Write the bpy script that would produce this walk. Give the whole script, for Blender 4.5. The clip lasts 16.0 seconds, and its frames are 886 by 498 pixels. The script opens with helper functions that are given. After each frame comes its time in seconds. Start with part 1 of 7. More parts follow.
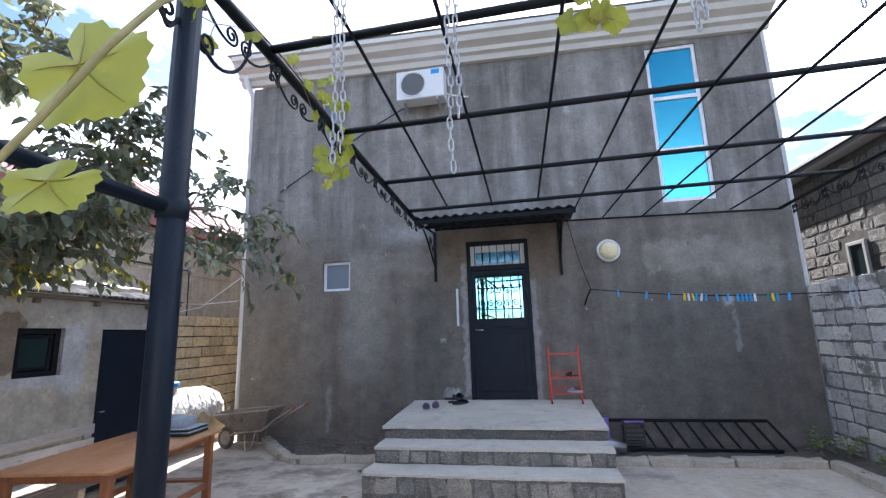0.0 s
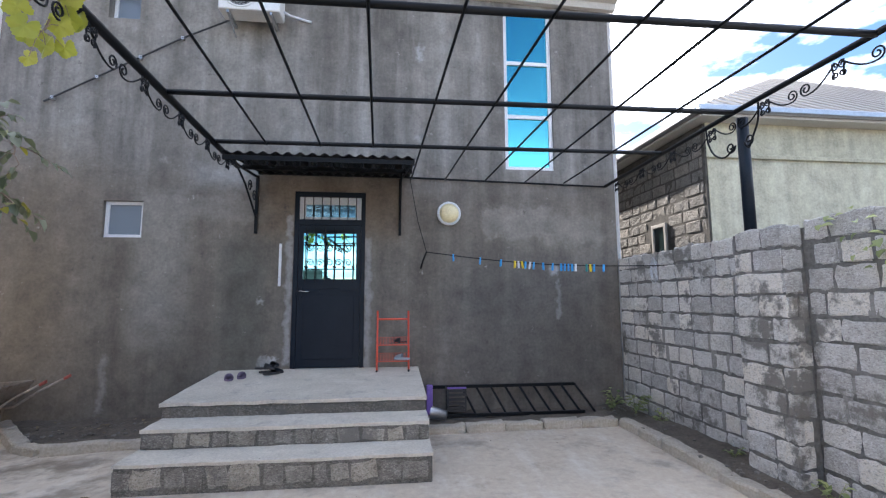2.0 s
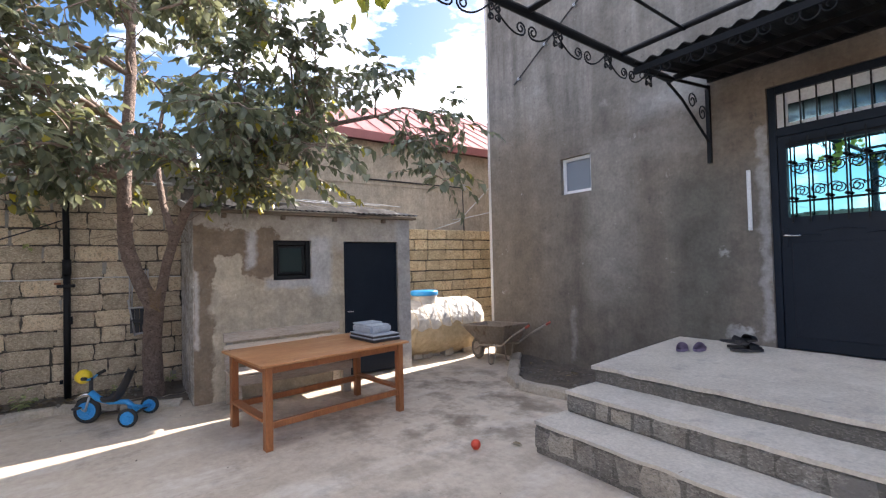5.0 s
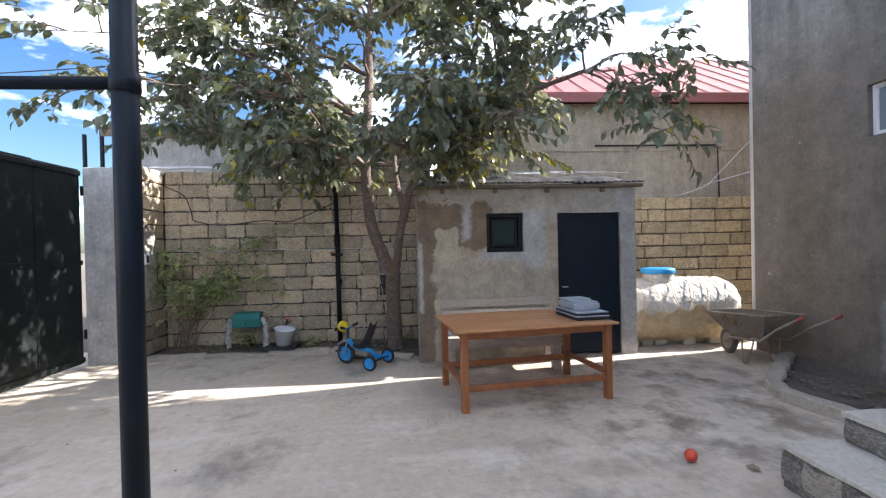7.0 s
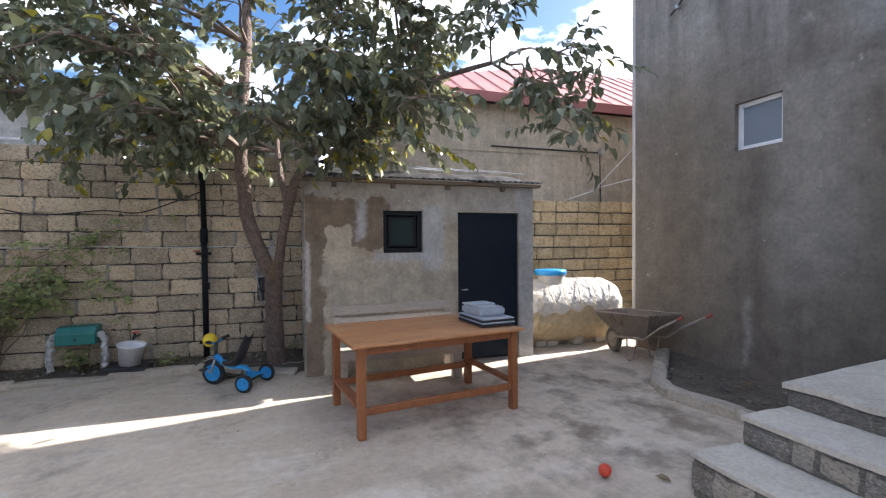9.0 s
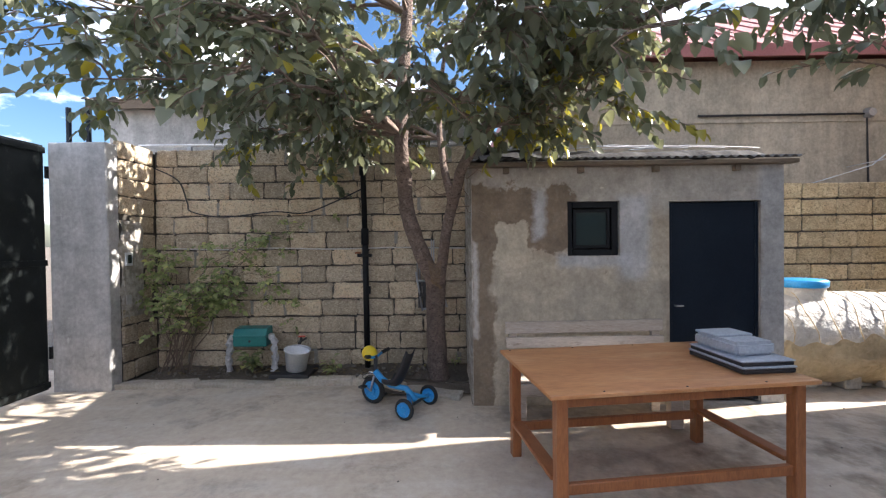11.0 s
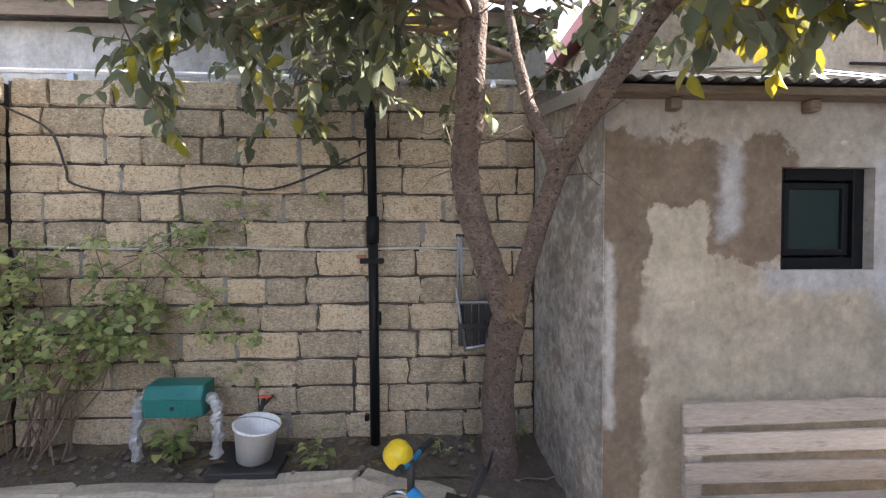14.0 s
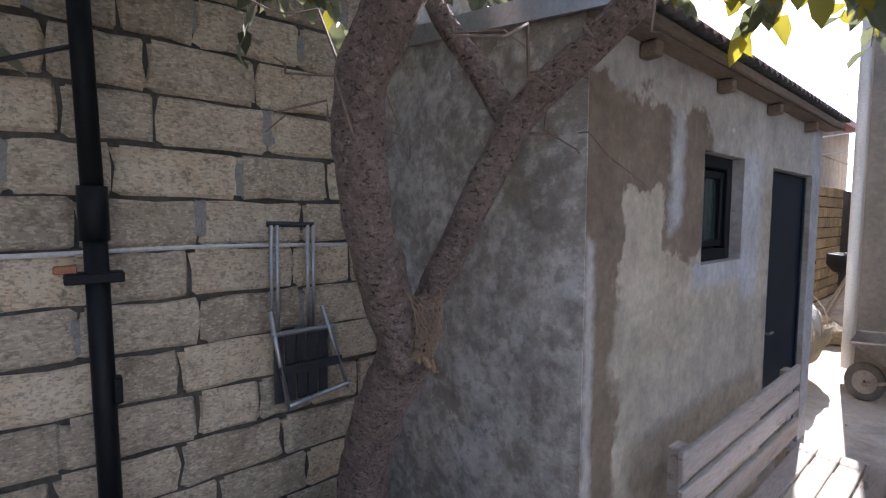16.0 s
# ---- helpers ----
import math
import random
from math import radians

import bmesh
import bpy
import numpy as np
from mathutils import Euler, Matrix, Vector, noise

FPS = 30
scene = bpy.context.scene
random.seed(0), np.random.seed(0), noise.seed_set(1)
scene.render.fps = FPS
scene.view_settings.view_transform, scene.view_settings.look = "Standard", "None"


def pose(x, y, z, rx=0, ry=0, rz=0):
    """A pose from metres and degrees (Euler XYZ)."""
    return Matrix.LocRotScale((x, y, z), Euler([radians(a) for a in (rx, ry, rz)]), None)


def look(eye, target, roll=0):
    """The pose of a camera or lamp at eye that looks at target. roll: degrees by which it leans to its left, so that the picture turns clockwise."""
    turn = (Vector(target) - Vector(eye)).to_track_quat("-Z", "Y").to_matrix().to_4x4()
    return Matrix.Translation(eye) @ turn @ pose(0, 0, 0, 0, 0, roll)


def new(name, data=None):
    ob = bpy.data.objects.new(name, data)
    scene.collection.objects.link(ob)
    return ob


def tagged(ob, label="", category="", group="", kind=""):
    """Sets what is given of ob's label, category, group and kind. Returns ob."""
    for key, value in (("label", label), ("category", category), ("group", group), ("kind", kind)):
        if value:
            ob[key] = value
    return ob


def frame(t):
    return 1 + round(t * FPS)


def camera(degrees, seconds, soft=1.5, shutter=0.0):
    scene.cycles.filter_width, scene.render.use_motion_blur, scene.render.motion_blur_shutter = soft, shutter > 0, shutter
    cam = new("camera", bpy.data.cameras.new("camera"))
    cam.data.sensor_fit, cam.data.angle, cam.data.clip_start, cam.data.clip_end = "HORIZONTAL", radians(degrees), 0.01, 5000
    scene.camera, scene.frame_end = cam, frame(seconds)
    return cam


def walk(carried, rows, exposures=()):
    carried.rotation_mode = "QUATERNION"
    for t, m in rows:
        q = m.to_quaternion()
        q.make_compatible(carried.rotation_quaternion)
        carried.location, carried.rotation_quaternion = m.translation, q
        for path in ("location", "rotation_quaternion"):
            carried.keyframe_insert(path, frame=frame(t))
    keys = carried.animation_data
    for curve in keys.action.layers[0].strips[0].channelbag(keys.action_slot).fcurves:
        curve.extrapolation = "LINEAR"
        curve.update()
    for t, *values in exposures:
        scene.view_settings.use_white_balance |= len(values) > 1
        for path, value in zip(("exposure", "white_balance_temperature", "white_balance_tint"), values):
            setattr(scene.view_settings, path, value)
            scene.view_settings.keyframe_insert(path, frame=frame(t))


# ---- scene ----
cam = camera(89.0, 16.0, soft=1.25)
PATH = [
    (0, (-0.079, 0.502, 1.613), (-0.447, 2.432, 1.985), -1.8),
    (0.5, (0.017, 0.598, 1.599), (-0.065, 2.565, 1.948), -1.7),
    (1, (0.159, 0.735, 1.584), (0.123, 2.711, 1.891), -0.9),
    (1.5, (0.25, 0.897, 1.564), (0.308, 2.879, 1.829), -0.4),
    (2, (0.287, 1.189, 1.545), (0.515, 3.164, 1.768), -0.2),
    (2.5, (0.333, 1.433, 1.491), (0.597, 3.408, 1.663), -0.6),
    (3, (0.443, 1.684, 1.497), (0.4, 3.679, 1.635), -1.5),
    (3.5, (0.482, 1.912, 1.459), (0.171, 3.885, 1.548), -1.1),
    (4, (0.478, 2.21, 1.487), (-0.166, 4.103, 1.532), -0.8),
    (4.5, (0.531, 2.41, 1.491), (-0.693, 3.991, 1.532), -1.0),
    (5, (0.618, 2.601, 1.501), (-1.017, 3.752, 1.556), -1.3),
    (5.2, (0.614, 2.644, 1.504), (-1.102, 3.669, 1.554), -1.9),
    (7.3, (0.542, 3.19, 1.417), (-1.455, 3.301, 1.396), -1.1),
    (7.5, (0.54, 3.22, 1.42), (-1.453, 3.387, 1.395), -1.0),
    (8, (0.435, 3.2, 1.441), (-1.539, 3.519, 1.409), -0.5),
    (8.5, (0.237, 3.119, 1.468), (-1.685, 3.674, 1.443), -0.4),
    (9, (0.067, 3.085, 1.445), (-1.831, 3.713, 1.412), -0.4),
    (9.5, (-0.213, 3.083, 1.459), (-2.195, 3.351, 1.423), -0.8),
    (10, (-0.433, 3.058, 1.476), (-2.432, 3.039, 1.446), -0.9),
    (10.2, (-0.523, 3.057, 1.46), (-2.522, 3.018, 1.441), -0.8),
    (12.5, (-1.944, 2.640, 1.460), (-3.942, 2.706, 1.417), -0.3),
    (13, (-2.259, 2.530, 1.432), (-4.257, 2.615, 1.403), -0.2),
    (13.5, (-2.596, 2.454, 1.430), (-4.595, 2.524, 1.386), -0.1),
    (14, (-2.943, 2.35, 1.472), (-4.939, 2.466, 1.424), -0.1),
    (14.5, (-3.252, 2.256, 1.449), (-5.245, 2.415, 1.385), -0.3),
    (15, (-3.597, 2.155, 1.467), (-5.584, 2.362, 1.38), -0.7),
    (15.5, (-3.933, 2.019, 1.48), (-5.804, 2.721, 1.389), -0.3),
    (16, (-4.16, 2.007, 1.52), (-5.71, 3.263, 1.379), 0.1),
]
walk(cam, [(t, look(eye, target, roll)) for t, eye, target, roll in PATH], exposures=[(0, 1.85, 5700, 14), (1.5, 1.97, 6000, 14), (2.5, 2.08, 6150, 14), (4, 2.13, 6250, 14), (5, 2.0, 6500, 18), (7.5, 1.82, 6050, 14), (10, 1.77, 6250, 16), (12.5, 2.2, 6400, 15), (13.5, 2.5, 6450, 15), (14.5, 2.65, 6150, 18), (15, 2.98, 6000, 20), (15.5, 3.0, 5800, 22), (16, 1.95, 5700, 18)])

# ---- light ----
SUN_TO = Vector((-0.154, 0.824, 0.545))          # towards the sun, behind the house
world = bpy.data.worlds.new("sky")
scene.world = world
world.use_nodes = True
wn, wl = world.node_tree.nodes, world.node_tree.links
wn.clear()
w_out = wn.new("ShaderNodeOutputWorld")
w_bg = wn.new("ShaderNodeBackground")
w_sky = wn.new("ShaderNodeTexSky")
w_sky.sky_type = 'NISHITA'
w_sky.sun_disc = False
w_sky.sun_elevation = radians(33)
w_sky.sun_rotation = math.atan2(SUN_TO.x, SUN_TO.y)
w_sky.air_density, w_sky.dust_density, w_sky.ozone_density = 1.0, 1.5, 2.0
w_co = wn.new("ShaderNodeTexCoord")
w_map = wn.new("ShaderNodeMapping")
w_map.inputs["Scale"].default_value = (1.0, 1.0, 2.6)
w_map.inputs["Location"].default_value = (0.35, 0.2, 0.1)
w_noise = wn.new("ShaderNodeTexNoise")
w_noise.inputs["Scale"].default_value, w_noise.inputs["Detail"].default_value, w_noise.inputs["Roughness"].default_value = 2.6, 8.0, 0.58
w_ramp = wn.new("ShaderNodeValToRGB")
w_ramp.color_ramp.elements[0].position, w_ramp.color_ramp.elements[1].position = 0.46, 0.63
w_mix = wn.new("ShaderNodeMixRGB")
w_mix.inputs["Color2"].default_value = (15.0, 15.2, 15.6, 1)
w_sat = wn.new("ShaderNodeHueSaturation")
w_sat.inputs["Saturation"].default_value, w_sat.inputs["Value"].default_value = 1.25, 0.62
w_lean = wn.new("ShaderNodeVectorMath")          # more cloud towards the sun and the east, open blue to the south-west
w_lean.operation = 'DOT_PRODUCT'
w_lean.inputs[1].default_value = (-0.005, 0.05, -0.03)
w_add = wn.new("ShaderNodeMath")
wl.new(w_co.outputs["Generated"], w_map.inputs["Vector"])
wl.new(w_map.outputs["Vector"], w_noise.inputs["Vector"])
wl.new(w_co.outputs["Generated"], w_lean.inputs[0])
wl.new(w_noise.outputs["Fac"], w_add.inputs[0])
wl.new(w_lean.outputs["Value"], w_add.inputs[1])
wl.new(w_add.outputs[0], w_ramp.inputs["Fac"])
wl.new(w_ramp.outputs["Color"], w_mix.inputs["Fac"])
wl.new(w_sky.outputs["Color"], w_sat.inputs["Color"])
wl.new(w_sat.outputs["Color"], w_mix.inputs["Color1"])
wl.new(w_mix.outputs["Color"], w_bg.inputs["Color"])
w_bg.inputs["Strength"].default_value = 0.11
wl.new(w_bg.outputs["Background"], w_out.inputs["Surface"])

sun_data = bpy.data.lights.new("sun", 'SUN')
sun_data.energy, sun_data.angle, sun_data.color = 4.5, radians(0.5), (1.0, 0.93, 0.82)
sun = new("sun", sun_data)
sun.matrix_world = look(SUN_TO * 40, (0, 0, 0))


# ---- materials ----
def ramp_node(n, stops):
    r = n.new("ShaderNodeValToRGB")
    e = r.color_ramp.elements
    while len(e) < len(stops):
        e.new(0.5)
    for el, (p, c) in zip(e, stops):
        el.position = p
        el.color = (*c, 1) if len(c) == 3 else c
    return r


def noise_node(n, l, vec, scale, detail=5.0, rough=0.55, stretch=None):
    if stretch:
        m = n.new("ShaderNodeMapping")
        m.inputs["Scale"].default_value = stretch
        l.new(vec, m.inputs["Vector"])
        vec = m.outputs["Vector"]
    t = n.new("ShaderNodeTexNoise")
    t.inputs["Scale"].default_value, t.inputs["Detail"].default_value, t.inputs["Roughness"].default_value = scale, detail, rough
    l.new(vec, t.inputs["Vector"])
    return t.outputs["Fac"]


def mix_node(n, l, fac, a, b, blend='MIX'):
    m = n.new("ShaderNodeMixRGB")
    m.blend_type = blend
    for sock, v in (("Fac", fac), ("Color1", a), ("Color2", b)):
        if isinstance(v, (int, float)):
            m.inputs[sock].default_value = v
        elif isinstance(v, tuple):
            m.inputs[sock].default_value = (*v, 1)
        else:
            l.new(v, m.inputs[sock])
    return m.outputs["Color"]


def step_node(n, l, val, lo, hi):
    m = n.new("ShaderNodeMapRange")
    m.inputs["From Min"].default_value, m.inputs["From Max"].default_value = lo, hi
    l.new(val, m.inputs["Value"])
    return m.outputs["Result"]


def start(name):
    m = bpy.data.materials.new(name)
    m.use_nodes = True
    n, l = m.node_tree.nodes, m.node_tree.links
    b = n["Principled BSDF"]
    tc = n.new("ShaderNodeTexCoord")
    geo = n.new("ShaderNodeNewGeometry")
    return m, n, l, b, tc.outputs["Object"], geo.outputs["Position"]


def bump(n, l, b, height, strength=0.4, dist=0.01):
    k = n.new("ShaderNodeBump")
    k.inputs["Strength"].default_value, k.inputs["Distance"].default_value = strength, dist
    l.new(height, k.inputs["Height"])
    l.new(k.outputs["Normal"], b.inputs["Normal"])


def simple(name, c1, c2, rough=0.6, scale=6.0, metallic=0.0, bstr=0.25, fine=60.0, stretch=None, bdist=0.004, vary=0.0, coat=0.0):
    """A surface mottled at two scales with a fine relief."""
    m, n, l, b, vec, pos = start(name)
    big = noise_node(n, l, vec, scale, 4.0, 0.6, stretch)
    small = noise_node(n, l, vec, fine, 4.0, 0.6, stretch)
    col = mix_node(n, l, step_node(n, l, big, 0.3, 0.7), c1, c2)
    col = mix_node(n, l, 0.35, col, mix_node(n, l, step_node(n, l, small, 0.3, 0.7), tuple(v * 0.7 for v in c1), tuple(min(1, v * 1.25) for v in c2)))
    if vary:
        oi = n.new("ShaderNodeObjectInfo")
        hsv = n.new("ShaderNodeHueSaturation")
        l.new(step_range(n, l, oi.outputs["Random"], 1 - vary, 1 + vary), hsv.inputs["Value"])
        l.new(col, hsv.inputs["Color"])
        col = hsv.outputs["Color"]
    l.new(col, b.inputs["Base Color"])
    b.inputs["Roughness"].default_value = rough
    b.inputs["Metallic"].default_value = metallic
    if coat:
        b.inputs["Coat Weight"].default_value = coat
    if bstr:
        bump(n, l, b, small, bstr, bdist)
    return m


def step_range(n, l, val, lo, hi):
    m = n.new("ShaderNodeMapRange")
    m.inputs["To Min"].default_value, m.inputs["To Max"].default_value = lo, hi
    l.new(val, m.inputs["Value"])
    return m.outputs["Result"]


def patch_mask(n, l, pos, axis, u0, u1, z0, z1, edge=0.03, wob=0.12, scale=4.0):
    """One inside an uneven-edged rectangle of a wall (axis 0: along x, 1: along y), nought outside."""
    sep = n.new("ShaderNodeSeparateXYZ")
    l.new(pos, sep.inputs[0])
    out = None
    for k, (sock, a, b) in enumerate(((sep.outputs[axis], u0, u1), (sep.outputs[2], z0, z1))):
        w = noise_node(n, l, pos, scale * (1.0 + 0.37 * k), 5.0, 0.6)
        add = n.new("ShaderNodeMath")
        add.operation = 'MULTIPLY_ADD'
        l.new(w, add.inputs[0])
        add.inputs[1].default_value = wob * 2
        l.new(sock, add.inputs[2])
        for lo, hi in ((a + wob - edge, a + wob + edge), (b + wob + edge, b + wob - edge)):
            f = step_node(n, l, add.outputs[0], lo, hi)
            if out is None:
                out = f
            else:
                mu = n.new("ShaderNodeMath")
                mu.operation = 'MULTIPLY'
                l.new(out, mu.inputs[0])
                l.new(f, mu.inputs[1])
                out = mu.outputs[0]
    return out


def render_coat(name, dark, mid, light, pale, patches=(), axis=0, patch_lo=0.62, relief=0.006, cast=0.0):
    """Trowelled cement render with run-off streaks, cloudy patches and pale scuffs."""
    m, n, l, b, vec, pos = start(name)
    cloud = noise_node(n, l, pos, 0.7, 6.0, 0.62)
    run = noise_node(n, l, pos, 1.0, 5.0, 0.6, (2.4, 2.4, 0.22))
    fine = noise_node(n, l, pos, 26.0, 6.0, 0.65)
    grit = noise_node(n, l, pos, 160.0, 3.0, 0.6)
    scuff = noise_node(n, l, pos, 2.3, 7.0, 0.68)
    col = mix_node(n, l, step_node(n, l, cloud, 0.3, 0.68), dark, mid)
    col = mix_node(n, l, step_node(n, l, run, 0.42, 0.70), col, light)
    dribble = noise_node(n, l, pos, 1.0, 6.0, 0.65, (5.5, 5.5, 0.35))
    col = mix_node(n, l, 0.4, col, mix_node(n, l, step_node(n, l, dribble, 0.3, 0.7), (0.33, 0.33, 0.33), (0.68, 0.68, 0.68)), 'OVERLAY')
    col = mix_node(n, l, step_range(n, l, step_node(n, l, scuff, patch_lo - 0.06, patch_lo + 0.10), 0.0, 0.75), col, pale)
    for u0, u1, z0, z1, tone, amount, edge, wob, sc in patches:
        fac = n.new("ShaderNodeMath")
        fac.operation = 'MULTIPLY'
        l.new(patch_mask(n, l, pos, axis, u0, u1, z0, z1, edge, wob, sc), fac.inputs[0])
        fac.inputs[1].default_value = amount
        col = mix_node(n, l, fac.outputs[0], col, tone)
    if cast:
        for size in (4.0, 15.0):
            lumps = noise_node(n, l, pos, size, 8.0, 0.72)
            col = mix_node(n, l, step_range(n, l, step_node(n, l, lumps, 0.49, 0.42), 0.0, 0.7 * cast), col, (0.27, 0.24, 0.20))
            col = mix_node(n, l, step_range(n, l, step_node(n, l, lumps, 0.53, 0.60), 0.0, 0.6 * cast), col, (0.60, 0.575, 0.53))
    blotch = noise_node(n, l, pos, 5.0, 8.0, 0.7)
    col = mix_node(n, l, 0.62, col, mix_node(n, l, step_node(n, l, blotch, 0.30, 0.70), (0.3, 0.3, 0.3), (0.7, 0.7, 0.7)), 'OVERLAY')
    col = mix_node(n, l, 0.42, col, mix_node(n, l, step_node(n, l, fine, 0.25, 0.75), (0.25, 0.25, 0.25), (0.75, 0.75, 0.75)), 'OVERLAY')
    fleck = noise_node(n, l, pos, 6.5, 9.0, 0.74)
    col = mix_node(n, l, step_range(n, l, step_node(n, l, fleck, 0.645, 0.70), 0.0, 0.6), col, tuple(min(0.8, v * 1.35) for v in pale))
    col = mix_node(n, l, step_range(n, l, step_node(n, l, fleck, 0.37, 0.32), 0.0, 0.5), col, tuple(v * 0.75 for v in dark))
    l.new(col, b.inputs["Base Color"])
    b.inputs["Roughness"].default_value = 0.92
    hgt = mix_node(n, l, 0.4, mix_node(n, l, 0.5, fine, blotch), grit)
    bump(n, l, b, hgt, 0.4, relief)
    return m


def block_stone(name, c1, c2, mortar, smear, pit_shade=0.85):
    """Sawn shell limestone, pitted, each block with its own tone, mortar smeared over some faces."""
    m, n, l, b, vec, pos = start(name)
    oi = n.new("ShaderNodeObjectInfo")
    big = noise_node(n, l, pos, 3.0, 5.0, 0.6)
    pit = n.new("ShaderNodeTexVoronoi")
    pit.inputs["Scale"].default_value = 62.0
    l.new(pos, pit.inputs["Vector"])
    coarse = noise_node(n, l, pos, 34.0, 6.0, 0.72)
    col = mix_node(n, l, step_node(n, l, big, 0.3, 0.7), c1, c2)
    col = mix_node(n, l, step_range(n, l, step_node(n, l, oi.outputs["Random"], 0.55, 0.95), 0.0, 0.5), col, tuple(v * k for v, k in zip(c2, (1.0, 0.94, 0.84))))
    hsv = n.new("ShaderNodeHueSaturation")
    l.new(step_range(n, l, oi.outputs["Random"], 0.72, 1.18), hsv.inputs["Value"])
    l.new(col, hsv.inputs["Color"])
    col = hsv.outputs["Color"]
    # relief shows little in flat light, so the hollows' shade is coloured in
    col = mix_node(n, l, step_range(n, l, step_node(n, l, coarse, 0.54, 0.62), 0.0, pit_shade), col, tuple(v * 0.42 for v in c1))
    col = mix_node(n, l, step_node(n, l, coarse, 0.40, 0.28), col, tuple(min(0.9, v * 1.32) for v in c2))
    speck = noise_node(n, l, pos, 120.0, 4.0, 0.7)
    col = mix_node(n, l, step_node(n, l, speck, 0.60, 0.70), col, tuple(v * 0.35 for v in c1))
    flat = n.new("ShaderNodeMapping")
    flat.inputs["Scale"].default_value = (1.0, 1.0, 2.1)
    l.new(pos, flat.inputs["Vector"])
    shell = n.new("ShaderNodeTexVoronoi")
    shell.inputs["Scale"].default_value = 70.0
    l.new(flat.outputs["Vector"], shell.inputs["Vector"])
    tone = n.new("ShaderNodeSeparateColor")
    l.new(shell.outputs["Color"], tone.inputs["Color"])
    col = mix_node(n, l, step_range(n, l, step_node(n, l, tone.outputs[0], 0.78, 0.82), 0.0, 0.28), col, tuple(min(0.9, v * 1.5) for v in c2))
    col = mix_node(n, l, step_range(n, l, step_node(n, l, tone.outputs[0], 0.17, 0.14), 0.0, 0.36), col, tuple(v * 0.4 for v in c1))
    band = noise_node(n, l, pos, 9.0, 6.0, 0.7)
    col = mix_node(n, l, 0.6, col, mix_node(n, l, step_node(n, l, band, 0.3, 0.7), (0.32, 0.31, 0.30), (0.68, 0.68, 0.68)), 'OVERLAY')
    sm = noise_node(n, l, pos, 2.1, 7.0, 0.7)
    col = mix_node(n, l, step_node(n, l, sm, smear, smear + 0.06), col, mortar)
    l.new(col, b.inputs["Base Color"])
    b.inputs["Roughness"].default_value = 0.95
    lump = noise_node(n, l, pos, 16.0, 7.0, 0.72)
    hgt = mix_node(n, l, 0.5, mix_node(n, l, 0.3, mix_node(n, l, 0.35, coarse, pit.outputs["Distance"]), tone.outputs[0]), lump)
    bump(n, l, b, hgt, 1.0, 0.035)
    return m


def concrete_floor(name):
    m, n, l, b, vec, pos = start(name)
    cloud = noise_node(n, l, pos, 0.45, 6.0, 0.6)
    stain = noise_node(n, l, pos, 0.9, 6.0, 0.65)
    fine = noise_node(n, l, pos, 14.0, 7.0, 0.7)
    grit = noise_node(n, l, pos, 220.0, 3.0, 0.6)
    brush = noise_node(n, l, pos, 1.0, 6.0, 0.7, (3.5, 1.2, 1.0))
    col = mix_node(n, l, step_node(n, l, cloud, 0.3, 0.7), (0.485, 0.405, 0.31), (0.655, 0.57, 0.46))
    col = mix_node(n, l, step_node(n, l, brush, 0.5, 0.70), col, (0.65, 0.59, 0.505))
    col = mix_node(n, l, step_range(n, l, step_node(n, l, stain, 0.54, 0.68), 0.0, 0.8), col, (0.22, 0.185, 0.15))
    # damp puddle marks between the table and the steps
    ctr = n.new("ShaderNodeVectorMath")
    ctr.operation = 'DISTANCE'
    ctr.inputs[1].default_value = (-3.5, 5.4, 0.0)
    l.new(pos, ctr.inputs[0])
    near = step_node(n, l, ctr.outputs["Value"], 2.5, 0.8)
    wet = noise_node(n, l, pos, 2.4, 7.0, 0.6)
    mul = n.new("ShaderNodeMath")
    mul.operation = 'MULTIPLY'
    l.new(near, mul.inputs[0])
    l.new(step_node(n, l, wet, 0.47, 0.63), mul.inputs[1])
    col = mix_node(n, l, mul.outputs[0], col, (0.25, 0.20, 0.15))
    col = mix_node(n, l, 0.45, col, mix_node(n, l, step_node(n, l, fine, 0.25, 0.75), (0.28, 0.28, 0.28), (0.72, 0.72, 0.72)), 'OVERLAY')
    l.new(col, b.inputs["Base Color"])
    b.inputs["Roughness"].default_value = 0.85
    bump(n, l, b, mix_node(n, l, 0.5, fine, grit), 0.3, 0.006)
    return m


def worn(m, tone, scale, lo, hi, amount, stretch=None, detail=7.0):
    """Adds marks of another tone over a material's colour, and returns it."""
    n, l = m.node_tree.nodes, m.node_tree.links
    b = n["Principled BSDF"]
    before = b.inputs["Base Color"].links[0].from_socket
    geo = n.new("ShaderNodeNewGeometry")
    mark = noise_node(n, l, geo.outputs["Position"], scale, detail, 0.7, stretch)
    l.new(mix_node(n, l, step_range(n, l, step_node(n, l, mark, lo, hi), 0.0, amount), before, tone), b.inputs["Base Color"])
    return m


def black_metal(name, c1, c2, rough):
    """Matt black enamel with little sheen."""
    m = simple(name, c1, c2, rough, 3, bstr=0.1, fine=90)
    m.node_tree.nodes["Principled BSDF"].inputs["Specular IOR Level"].default_value = 0.18
    return m


